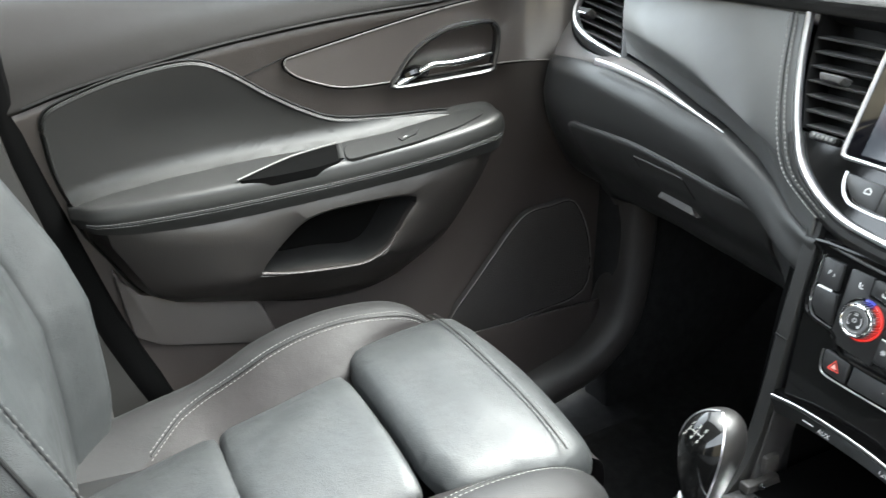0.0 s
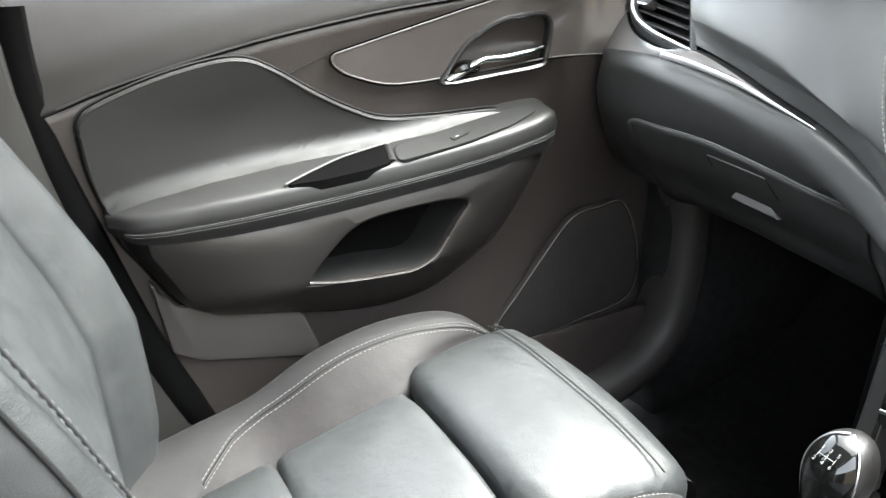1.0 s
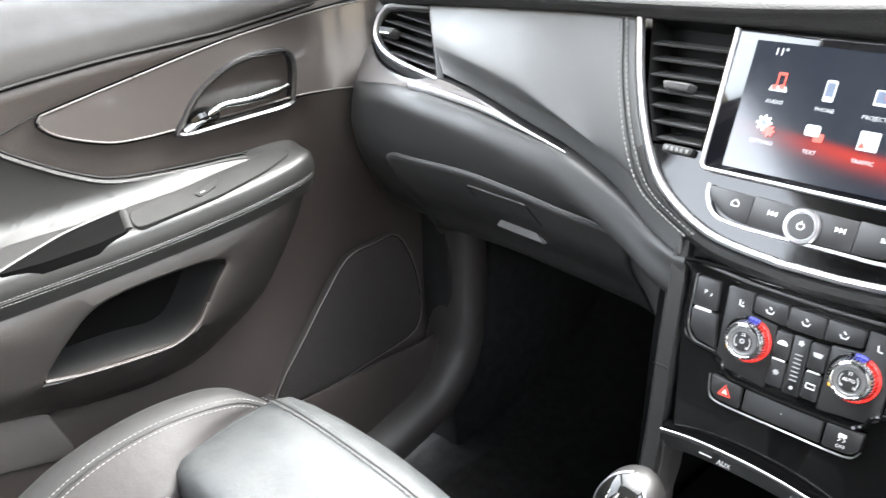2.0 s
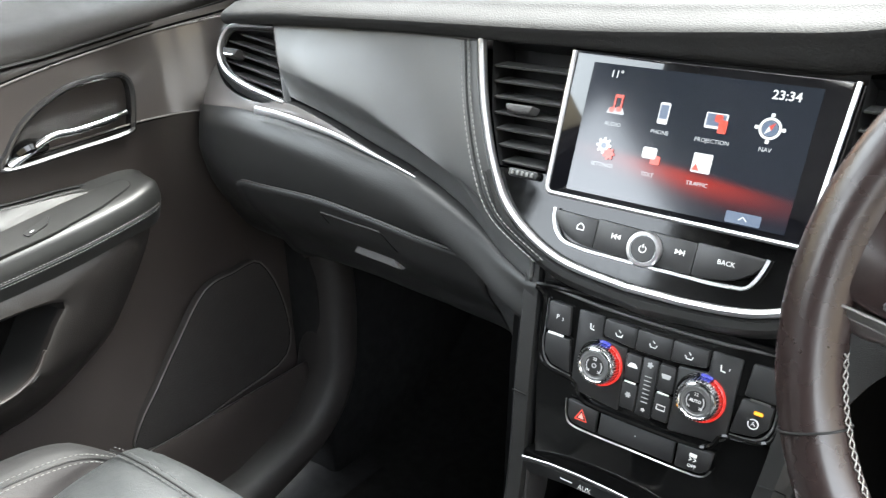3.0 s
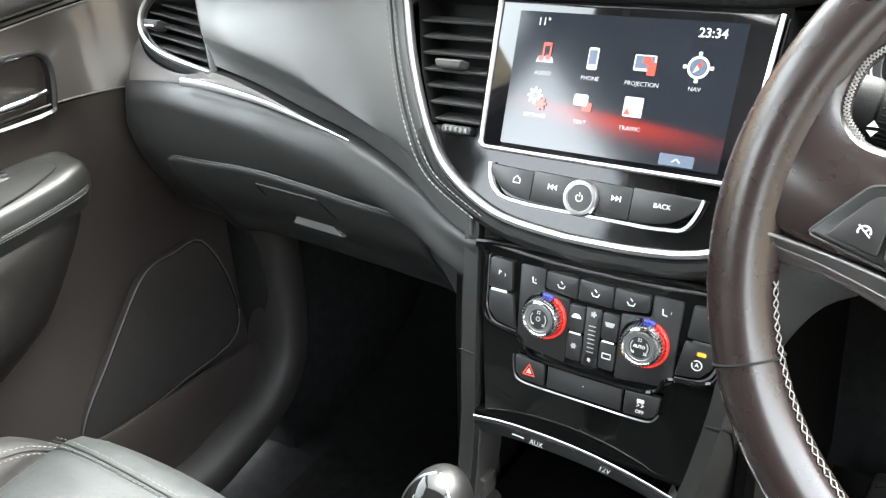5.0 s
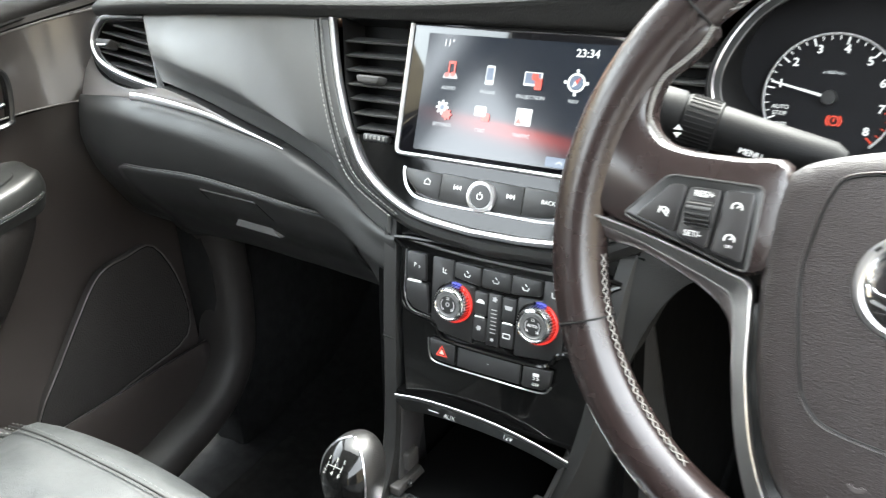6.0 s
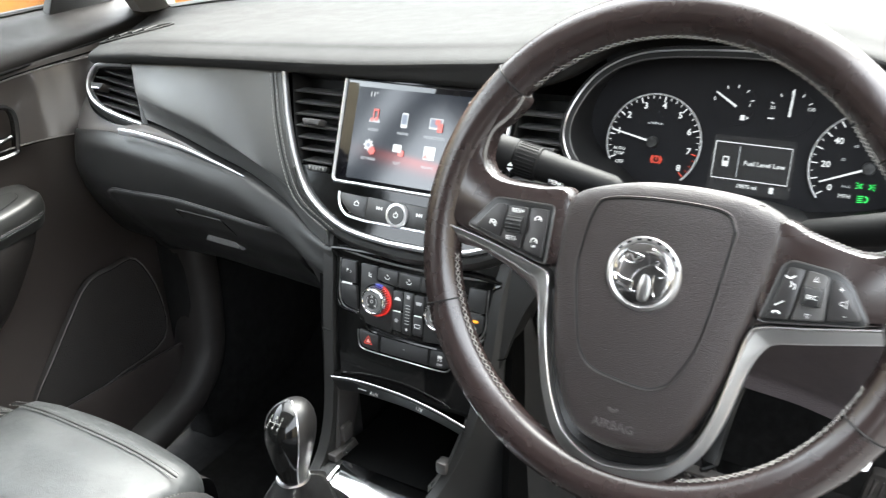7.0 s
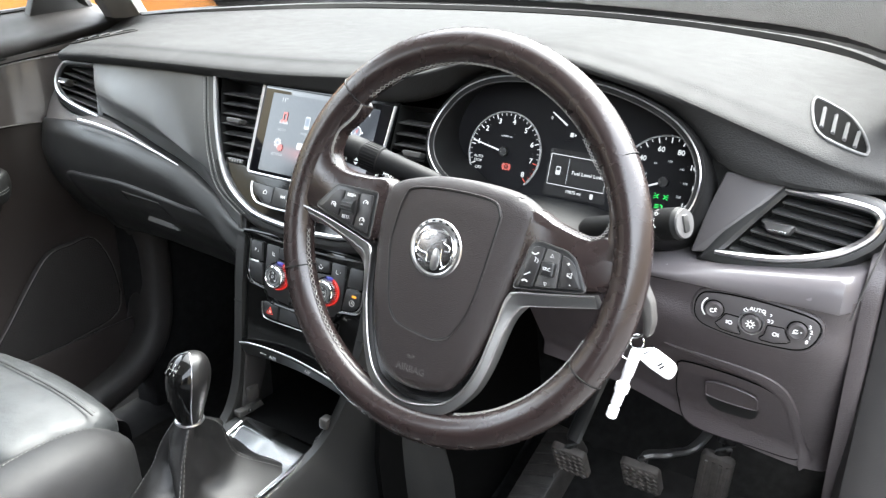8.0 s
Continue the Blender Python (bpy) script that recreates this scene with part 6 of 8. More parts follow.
def driver_rows(x0, x1, n):
    rows = []
    for x in np.linspace(x0, x1, n):
        ty, tz, by, bz, ly, lz = table(DR, x)
        rows.append([(x, y, z) for y, z in cr([(ty + 0.05, tz + 0.004), (ty + 0.006, tz + 0.003), (ty, tz), ((ty + by) / 2 + 0.001, (tz + bz) / 2), (by, bz), ((by + ly) / 2, (bz + lz) / 2), (ly, lz), (ly + 0.03, lz - 0.03), (ly + 0.30, lz - 0.02)], 5)])
    return rows


rows = []
for z in np.linspace(0.405, 0.648, 40):
    xl = float(np.interp(z, [0.41, 0.49, 0.53, 0.57, 0.60, 0.65], [0.094, 0.108, 0.118, 0.128, 0.132, 0.140]))
    yl = float(np.interp(z, [0.41, 0.49, 0.53, 0.57, 0.60, 0.65], [0.0455, 0.0610, 0.0705, 0.0795, 0.0880, 0.112]))
    xr = float(np.interp(z, FLARE_Z, FLARE_X))
    yr = float(np.interp(z, [0.44, 0.50, 0.56, 0.60, 0.65], [0.058, 0.068, 0.082, 0.098, 0.122]))
    rows.append([(xl + (xr - xl) * k, yl + (yr - yl) * k + 0.002 * (2 * k - 1) ** 2 + b, z) for k, b in ((0.0, 0.012), (0.02, 0.0), (0.25, 0.0), (0.5, 0.0), (0.75, 0.0), (0.96, 0.0), (1.0, 0.004), (1.0, 0.02), (0.98, 0.05))])
flare = part("knee_panel", loft(rows), DASH, dash, "black panel flaring from the centre stack to the column")
part("panel_seam", sweep([tuple(Vector(q) + Vector((0, -0.0006, 0))) for q in rows[14][1:7]], 0.0007, 0.0007, 5), SHADE_BLACK, flare)
part("driver_fascia", loft(driver_rows(0.302, 0.675, 40)), FASCIA_LIT, dash, "brown-black driver's side fascia")
# upper infill from the centre stack round the cluster to the end vent
rows = []
for x in np.linspace(0.19, 0.68, 50):
    sy, sz = table(PAD, x)[:2]
    ty, tz = table(DR, x)[:2]
    deep = 0.055 if x < 0.488 or x > 0.535 else 0.012
    rows.append([(x, sy + 0.006, sz), (x, max(sy, ty) + deep, sz * 0.6 + tz * 0.4), (x, max(sy, ty) + deep - 0.005, sz * 0.3 + tz * 0.7), (x, ty + 0.02, tz)])
part("upper_fascia", loft(rows), DASH_TOP, dash)
part("grey_wedge", plate(soft([(-0.040, 0.035), (0.019, 0.030), (-0.0355, -0.048), (-0.058, -0.053), (-0.051, -0.010)], 0.004), face_frame((0.555, 0.150, 0.715), 0.35), -0.03, 0.004, 0.002), mat("wedge_plastic", (0.046, 0.0425, 0.0435), 0.42, vary=0.06, spots=20), dash, "smooth grey wedge beside the vent")
rail = []
for xx in np.linspace(0.452, 0.662, 30):
    k = (xx - 0.468) / 0.18
    zt, zb = 0.650 + 0.026 * k, 0.6375 + 0.0045 * k
    back = 0.030 * max(0.0, (xx - 0.645) / 0.017) ** 2
    rail.append([(xx, y + back, z) for y, z in cr([(0.160, zt + 0.006), (0.122, zt + 0.003), (0.110, zt - 0.003), (0.1055, zt * 0.55 + zb * 0.45), (0.1065, zb + 0.003), (0.112, zb - 0.001), (0.130, zb - 0.003)], 3)])
part("grey_rail", loft(rail), mat("rail_gloss", (0.080, 0.073, 0.0760), 0.27, vary=0.02, spots=6, wear=0.004, spec=0.8), dash, "dark grey glossy rail under the vent")
part("rail_groove", sweep([(r_[-3][0], r_[-3][1] - 0.0004, r_[-3][2] - 0.0012) for r_ in rail], 0.0010, 0.0010, 5), SHADE_BLACK, dash)
part("end_edge", sweep(cr([(0.6575, 0.1085, 0.640), (0.6625, 0.109, 0.670), (0.668, 0.113, 0.700), (0.676, 0.130, 0.738)], 5), 0.0010, 0.0010, 6), GREY_TRIM, dash, "thin edge beside the vent")
SWF = face_frame((0.5745, 0.1150, 0.6160), -0.05)
ls = root("light_switch", (0.572, 0.115, 0.605), "oval headlight switch panel with three dials", "light switch")
SWO = cr([(-0.0600, -0.0085), (-0.0608, 0.002), (-0.0588, 0.0100), (-0.0545, 0.0160), (-0.048, 0.0188), (-0.0287, 0.0212), (0.0, 0.0215), (0.0309, 0.0192), (0.0500, 0.0164), (0.0575, 0.0120), (0.0601, 0.0055), (0.0590, -0.002), (0.0555, -0.0105), (0.050, -0.0172), (0.0420, -0.0212), (0.0300, -0.0230), (0.0051, -0.0245), (-0.023, -0.0233), (-0.0465, -0.0196), (-0.0552, -0.0155)], 3, closed=True)
part("plate", plate(grow(SWO, 0.0042), SWF, -0.012, 0.0026, 0.0022), FASCIA_LIT, ls)
part("inlay", plate(grow(SWO, -0.0006), SWF, 0.0015, 0.0040, 0.0008), SWITCH_GREY, ls, "smooth grey inlay")
part("inlay_gap", sweep([SWF @ Vector((a, b, 0.0030)) for a, b in SWO], 0.0009, 0.0009, 5, closed=True), SHADE_BLACK, ls)
part("inlay_edge", sweep([SWF @ Vector((a, b, 0.0026)) for a, b in grow(SWO, 0.0016)], 0.0009, 0.0009, 5, closed=True), SWITCH_GREY, ls)
for u, v, r in ((-0.0407, 0.0021, 0.0088), (-0.0034, -0.0033, 0.0098), (0.0398, 0.0007, 0.0088)):
    M = at(SWF, u, v, 0.0040)
    k = part("dial", lathe([(0.0005, 0), (r, 0), (r, 0.0032), (r - 0.0008, 0.0046), (r - 0.0020, 0.0048), (r - 0.0030, 0.0042), (0.0005, 0.0042)], M, 40), SWITCH_GREY, ls, "dark grey rotary dial")
    part("dial_gap", lathe([(r + 0.0002, 0.0004), (r + 0.0012, 0.0006), (r + 0.0012, -0.001)], M, 40), SHADE_BLACK, k)
    if r > 0.009:
        part("dial_ring", lathe([(r + 0.0006, 0.0004), (r + 0.0012, 0.0028), (r + 0.0021, 0.0030), (r + 0.0026, 0.0002)], M, 40), DIAL_RING, k, "bright ring round the centre dial")
        part("dial_mark", plate(arc_band(0, 0, 0.0019, 0.0027, 0, 359, 20), M, 0.0042, 0.0046), SWITCH_PRINT, k, smooth=False)
        for a in range(0, 360, 45):
            part("dial_mark", plate(rect(0.0039, 0, 0.0015, 0.0009), at(M, 0, 0, 0, a), 0.0042, 0.0046), SWITCH_PRINT, k, smooth=False)
    elif u < 0:
        part("dial_mark", plate(arc_band(-0.0012, -0.0003, 0.0015, 0.0022, 60, 330, 14), M, 0.0042, 0.0046), SWITCH_PRINT, k, smooth=False)
        part("dial_mark", plate(stroke([(0.0004, -0.0022), (0.0016, 0.0002), (0.0030, -0.0010)], 0.0007), M, 0.0042, 0.0046), SWITCH_PRINT, k, smooth=False)
        part("dial_mark", plate(arc_band(0.0022, 0.0018, 0.0007, 0.0013, 0, 300, 10), M, 0.0042, 0.0046), SWITCH_PRINT, k, smooth=False)
    else:
        part("dial_mark", plate(arc_band(-0.0010, 0, 0.0014, 0.0023, 40, 320, 14), M, 0.0042, 0.0046), SWITCH_PRINT, k, smooth=False)
        part("dial_mark", plate(stroke([(-0.0036, -0.0022), (-0.0010, -0.0012), (0.0012, -0.0012)], 0.0007), M, 0.0042, 0.0046), SWITCH_PRINT, k, smooth=False)
        part("dial_mark", plate(rect(0.0040, 0.0004, 0.0010, 0.0010), M, 0.0042, 0.0046), SWITCH_PRINT, k, smooth=False)
KEYL = soft([(-0.0290, -0.0008), (-0.0155, -0.0012), (-0.0150, -0.0064), (-0.0160, -0.0125), (-0.0128, -0.0190), (-0.0209, -0.0194), (-0.0330, -0.0180), (-0.0378, -0.0132), (-0.0330, -0.0082)], 0.0012, 3)
KEYR = soft([(0.0125, -0.0020), (0.0275, -0.0014), (0.0292, -0.0063), (0.0318, -0.0106), (0.0345, -0.0132), (0.0315, -0.0162), (0.0199, -0.0194), (0.0080, -0.0194), (0.0060, -0.0180), (0.0104, -0.0135)], 0.0012, 3)
for ring, u, v, sg in ((KEYL, -0.0241, -0.0085, 1), (KEYR, 0.0205, -0.0093, -1)):
    key = part("fog_key", plate(ring, SWF, 0.003, 0.0050, 0.0008), SWITCH_GREY, ls, "fog lamp key")
    part("fog_gap", sweep([SWF @ Vector((a, b, 0.0040)) for a, b in grow(ring, 0.0006)], 0.0006, 0.0006, 5, closed=True), SHADE_BLACK, key)
    part("fog_mark", plate(arc_band(u + 0.0006 * sg, v, 0.0015, 0.0022, 0, 350, 14), SWF, 0.0050, 0.0054), SWITCH_PRINT, key, smooth=False)
    for dv in (-0.0014, 0.0, 0.0014):
        part("fog_mark", plate(rect(u - 0.0026 * sg, v + dv, 0.0020, 0.0006), SWF, 0.0050, 0.0054), SWITCH_PRINT, key, smooth=False)
part("level_arc", plate(arc_band(-0.0407, 0.0021, 0.0120, 0.0134, 128, 228, 14), SWF, 0.0038, 0.0043), SWITCH_PRINT, ls, smooth=False)
part("off_mark", plate(arc_band(-0.0102, 0.0090, 0.0015, 0.0022, -230, 50, 14), SWF, 0.0038, 0.0043), SWITCH_PRINT, ls, smooth=False)
part("off_mark", plate(rect(-0.0102, 0.0105, 0.0007, 0.0022), SWF, 0.0038, 0.0043), SWITCH_PRINT, ls, smooth=False)
for s_ in (-1, 1):
    part("side_light_mark", plate(arc_band(0.0109 + s_ * 0.0022, 0.0096, 0.0009, 0.0016, 90 - 90 * s_ - 90, 90 - 90 * s_ + 90, 8), SWF, 0.0038, 0.0043), SWITCH_PRINT, ls, smooth=False)
part("dipped_mark", plate(arc_band(0.0148, 0.0030, 0.0013, 0.0021, -90, 90, 8), SWF, 0.0038, 0.0043), SWITCH_PRINT, ls, smooth=False)
for dv in (-0.0014, 0.0, 0.0014):
    part("dipped_mark", plate(rect(0.0126, 0.0030 + dv, 0.0026, 0.0006), SWF, 0.0038, 0.0043), SWITCH_PRINT, ls, smooth=False)
word("auto_word", "AUTO", 0.0056, at(SWF, 0.0009, 0.0118, 0.0044), SWITCH_PRINT, ls, 0.0001)
for txt, u, v in (("3", 0.0505, 0.0068), ("2", 0.0524, 0.0018), ("1", 0.0517, -0.0040), ("0", 0.0496, -0.0097)):
    word("scale_word", txt, 0.0054, at(SWF, u, v, 0.0044), SWITCH_PRINT, ls, 0.0001)


def fas(x, z, out=0.0):
    """A point on the driver's lower fascia, lifted off it."""
    ty, tz, by, bz, ly, lz = table(DR, x)
    return (x, float(np.interp(z, [lz, (bz + lz) / 2, bz, tz], [ly, (by + ly) / 2, by, ty])) - out, z)


def fas_skin(ring, out, bulge=0.0):
    bm = skin(ring, Matrix.Identity(4), lambda u, v: 0.0, 0.008)
    for v in bm.verts:
        v.co = Vector(fas(v.co.x, v.co.y, out + v.co.z))
    return bm


LID = cr([(0.500, 0.530), (0.4945, 0.511), (0.491, 0.474), (0.4965, 0.446), (0.508, 0.433), (0.535, 0.4285), (0.580, 0.4286), (0.622, 0.427), (0.6300, 0.4335), (0.6225, 0.4625), (0.6145, 0.4976), (0.602, 0.5197), (0.581, 0.5289), (0.545, 0.533)], 3, closed=True)
box = part("driver_compartment", fas_skin(LID, 0.0030), FASCIA_LIT, dash, "small lidded compartment below the light switch")
part("lid_gap", sweep([fas(a, b, 0.0022) for a, b in grow(LID, 0.0008)], 0.0008, 0.0008, 6, closed=True), SHADE_BLACK, box)
CREASE = cr([(0.4814, 0.5526), (0.5273, 0.5511), (0.5692, 0.5479), (0.5922, 0.5426), (0.6097, 0.5304), (0.6214, 0.5055), (0.6309, 0.4664), (0.6436, 0.4253)], 6)
rows = []
for k, (a, b) in enumerate(CREASE):
    w = 0.0125 * min(1.0, k / 12 + 0.1)
    rows.append([fas(a + w * 0.10, b + w * 0.25, -0.001), fas(a, b, 0.0022), fas(a - w * 0.30, b - w * 0.35, 0.0034), fas(a - w * 0.62, b - w * 0.72, 0.0034), fas(a - w * 0.80, b - w * 0.92, 0.0024), fas(a - w * 0.86, b - w, -0.001)])
part("lid_edge", loft(rows), FASCIA_LIT, box, "raised moulding over the lid")
PULL = soft([(0.5280, 0.5130), (0.5440, 0.5175), (0.5640, 0.5165), (0.5830, 0.5110), (0.5845, 0.4900), (0.555, 0.4885), (0.5270, 0.4900)], 0.005, 4)
DISH = cr([(0.530, 0.4900), (0.555, 0.4890), (0.5830, 0.4895), (0.5835, 0.4800), (0.578, 0.4705), (0.5582, 0.4665), (0.5370, 0.4670), (0.5275, 0.4780)], 3, closed=True)
# black patch raised off the lid paints the shade of a hollow
part("pull_shade", fas_skin(DISH, 0.0036), BLACK, box, "black patch painted as the shade under the pull")
pull = part("pull", fas_skin(PULL, 0.0075), FASCIA_LIT, box, "moulded pull of the lid")
part("pull_side", loft([[fas(a, b, h) for a, b in PULL] for h in (0.002, 0.0075)], close_u=True), FASCIA_LIT, pull)
part("pull_rim", sweep([fas(a, b, 0.0072) for a, b in PULL], 0.0012, 0.0012, 6, closed=True), FASCIA_LIT, pull)
endc = soft([(0.092, 0.70), (0.16, 0.74), (0.30, 0.74), (0.45, 0.30), (0.26, 0.28), (0.14, 0.42), (0.100, 0.60)], 0.03, 4)
part("end_cap", plate([(a + 0.03, b - 0.02) for a, b in endc], side_frame(0.672), -0.01, 0.006, 0.004), FASCIA_LIT, dash, "dark plastic end cover of the dashboard")

# ignition key on its ring
keys = root("key_fob", (0.507, -0.031, 0.604), "bunch of white plastic key tags hanging from the ignition", "keys")
part("key_head", plate(soft([(-0.012, 0.020), (-0.004, 0.020), (0.007, 0.002), (0.011, -0.016), (0.009, -0.030), (0.002, -0.030), (0.001, -0.012), (-0.008, 0.006)], 0.004), face_frame((0.507, -0.030, 0.672), 0.1), -0.006, 0.006, 0.003), TRIM, keys, "dark key head in the lock")
wire = [(0.514, 0.641), (0.508, 0.634), (0.493, 0.628), (0.490, 0.614), (0.500, 0.610), (0.518, 0.622), (0.524, 0.630)]
part("split_ring", sweep([(x - 0.004, -0.033, z + 0.004) for x, z in wire], 0.0007, 0.0007, 6, up=(0, 1, 0)), CHROME, keys, "bent wire ring")
part("split_ring", sweep([(0.504 + 0.006 * math.cos(a), -0.033 + 0.002 * math.sin(a), 0.634 + 0.006 * math.sin(a)) for a in np.linspace(0, 2 * math.pi, 20, endpoint=False)], 0.0007, 0.0007, 6, closed=True, up=(0, 1, 0)), CHROME, keys)
FB = face_frame((0.525, -0.030, 0.617), 0.05)
tag = part("round_tag", plate(soft([(-0.024, 0.004), (-0.008, 0.014), (0.017, 0.002), (0.013, -0.014), (-0.010, -0.005)], 0.008, 5), FB, -0.003, 0.003, 0.002), WHITE_PLASTIC, keys, "white rounded tag")
part("tag_mark", plate(stroke([(-.003, -.001), (.001, .003)], .0015), at(FB, 0.003, 0.0, 0.003), 0, .0004), BLACK, tag, smooth=False)
part("tag_mark", plate(stroke([(-.001, -.003), (.003, .001)], .0015), at(FB, 0.003, 0.0, 0.003), 0, .0004), BLACK, tag, smooth=False)
p0, p1 = Vector((0.505, -0.034, 0.626)), Vector((0.488, -0.036, 0.552))
STEM = [(0.0, 0.8), (0.02, 1.0), (0.36, 1.0), (0.38, 0.85), (0.50, 0.85), (0.51, 1.25), (0.60, 1.25), (0.61, 0.95), (0.80, 0.95), (0.82, 0.70), (0.86, 0.70), (0.87, 0.98), (0.99, 0.98), (1.0, 0.8)]
dv = (p1 - p0).normalized()
sm_ = dv.to_track_quat("Z", "Y").to_matrix().to_4x4()
sm_.translation = p0
part("blade_tag", lathe([(0.0052 * r, k * (p1 - p0).length) for k, r in STEM], sm_, 14), WHITE_PLASTIC, keys, "white plastic stem")
struct("door_jamb", loft([[(x, y, z) for x, y in ((0.655, 0.66), (0.668, 0.30), (0.672, 0.16), (0.680, 0.135), (0.70, 0.128), (0.76, 0.135))] for z in np.linspace(-0.10, 0.745, 12)]), JAMB, "smooth dark grey jamb of the open driver's door")
# ---- passenger door ----
door = root("door_1", (-0.69, -0.15, 0.10), "closed front passenger door with dark trim and leather armrest", "door", "", "structure")
BELT = [(-0.62, 0.640), (-0.557, 0.658), (-0.531, 0.667), (-0.467, 0.682), (-0.399, 0.696), (-0.329, 0.708), (-0.255, 0.718), (-0.177, 0.727), (-0.034, 0.737), (0.071, 0.751), (0.149, 0.760), (0.218, 0.769), (0.34, 0.785)]


def belt(y):
    return float(np.interp(y, [b[0] for b in BELT], [b[1] for b in BELT]))


def card_x(y, z):
    """How far in the door's trim stands."""
    return -0.690 + 0.035 * math.exp(-((z - 0.12) / 0.14) ** 2) + min(0.048, 3.0 * max(0.0, y - 0.065) ** 2) * math.exp(-((z - 0.64) / 0.14) ** 2)


rows = []
for y in np.linspace(-0.60, 0.33, 60):
    bz = belt(y)
    rows.append([(card_x(y, z), y + 0.18 * max(0, 0.45 - z) * (1 if y < -0.4 else 0) * (-(y + 0.4) / 0.2), z) for z in np.linspace(0.09, bz, 40)])
thick(part("trim_panel", loft(rows), DOOR, door, "brown-black door trim"), 0.01)
rows = []
for y in np.linspace(-0.62, 0.36, 40):
    bz = belt(y)
    zo = 0.790 + 0.06 * (y + 0.2)
    up_ = zo - bz
    rows.append([(x, y, z) for x, z in cr([(-0.681, bz - 0.006), (-0.679, bz), (-0.685, bz + 0.012), (-0.70, bz + 0.3 * up_ + 0.006), (-0.73, bz + 0.60 * up_), (-0.77, bz + 0.88 * up_), (-0.80, zo), (-0.812, zo), (-0.815, bz - 0.03)], 4)])
thick(part("window_ledge", loft(rows), LEDGE_PLASTIC, door, "dark plastic window ledge"), 0.004)
part("ledge_line", sweep([(-0.679, y, belt(y) - 0.001) for y in np.linspace(-0.57, 0.34, 30)], 0.0022, 0.0022, 6), SEAL, door)
part("window_seal", sweep([(-0.806, y, 0.792 + 0.06 * (y + 0.2)) for y in np.linspace(-0.62, 0.36, 30)], 0.007, 0.005, 8), SEAL, door)
pane = part("window_glass", loft([[(-0.812 + k * 0.21, y * (1 - 0.25 * k) - 0.10 * k, belt(y) + 0.03 + k * (1.33 - belt(y) - 0.03)) for y in np.linspace(-0.64, 0.36, 12)] for k in (0, 0.5, 1)]), GLASS, door, "clear window pane")
pane.visible_shadow = False
wf = [(-0.79, 0.335, 0.815), (-0.755, 0.24, 0.95), (-0.69, 0.08, 1.14), (-0.63, -0.12, 1.28), (-0.60, -0.35, 1.34), (-0.60, -0.60, 1.335)]
part("window_frame", sweep(cr(wf, 5), 0.022, 0.014, 8), BLACK, door, "black window frame")
part("mirror_corner", plate([(0.20, 0.770), (0.365, 0.785), (0.345, 0.835), (0.255, 0.90)], side_frame(-0.775), -0.012, 0.006, 0.003), BLACK, door, "black corner trim before the window")

# padded inset, running out onto the armrest
ARM = [  # y, inner x, top z, outer x, outer top z, outer low z
    (-0.545, -0.672, 0.532, -0.655, 0.530, 0.512),
    (-0.520, -0.672, 0.542, -0.628, 0.534, 0.502),
    (-0.45, -0.672, 0.553, -0.612, 0.540, 0.498),
    (-0.35, -0.672, 0.562, -0.605, 0.545, 0.500),
    (-0.20, -0.672, 0.570, -0.604, 0.552, 0.508),
    (-0.08, -0.672, 0.578, -0.606, 0.562, 0.517),
    (0.00, -0.671, 0.584, -0.614, 0.570, 0.526),
    (0.035, -0.670, 0.584, -0.623, 0.575, 0.528),
    (0.054, -0.670, 0.579, -0.638, 0.572, 0.538),
    (0.066, -0.670, 0.566, -0.660, 0.563, 0.552),
]
INS = [(-0.531, 0.655), (-0.469, 0.675), (-0.405, 0.687), (-0.365, 0.686), (-0.330, 0.669), (-0.285, 0.638), (-0.237, 0.610), (-0.19, 0.592), (-0.11, 0.585), (-0.03, 0.582), (0.0, 0.570), (0.0, 0.555), (-0.25, 0.545), (-0.45, 0.530), (-0.525, 0.522), (-0.548, 0.56), (-0.554, 0.62), (-0.550, 0.642)]
ins = cr(INS, 4, closed=True)


def ins_h(y, z):
    fill = min(1.3, max(0.0, (table(ARM, y)[1] + 0.015 - z) / 0.018))
    return 0.010 + 0.014 * fill ** 2 - 0.006 * math.exp(-((y + 0.36) / 0.13) ** 2 - ((z - 0.61) / 0.05) ** 2)


part("padded_inset", skin(ins, side_frame(-0.678), ins_h, 0.008), DOOR_LEATHER, door, "black leather-look padded inset")
part("inset_edge", sweep([(-0.6715, y, z) for y, z in grow(ins, -0.0015)], 0.0036, 0.0034, 6, closed=True), DOOR_LEATHER, door)
part("inset_groove", sweep([(-0.6765, y, z) for y, z in grow(ins, 0.0030)], 0.0017, 0.0017, 6, closed=True), SEAL, door)

# plastic blade with the door handle let in
BL = cr([(-0.257, 0.679), (-0.240, 0.684), (-0.145, 0.704), (-0.036, 0.726), (0.053, 0.739), (0.086, 0.744), (0.150, 0.754), (0.205, 0.763), (0.216, 0.752), (0.212, 0.700), (0.206, 0.662), (0.196, 0.650), (0.156, 0.645), (0.057, 0.643), (-0.030, 0.638), (-0.108, 0.635), (-0.150, 0.634), (-0.190, 0.637), (-0.236, 0.653), (-0.257, 0.668)], 4, closed=True)


def blade_h(y, z):
    return 0.006 + 0.02 * max(0, y - 0.04) + min(0.055, 3.5 * max(0, y - 0.06) ** 2)


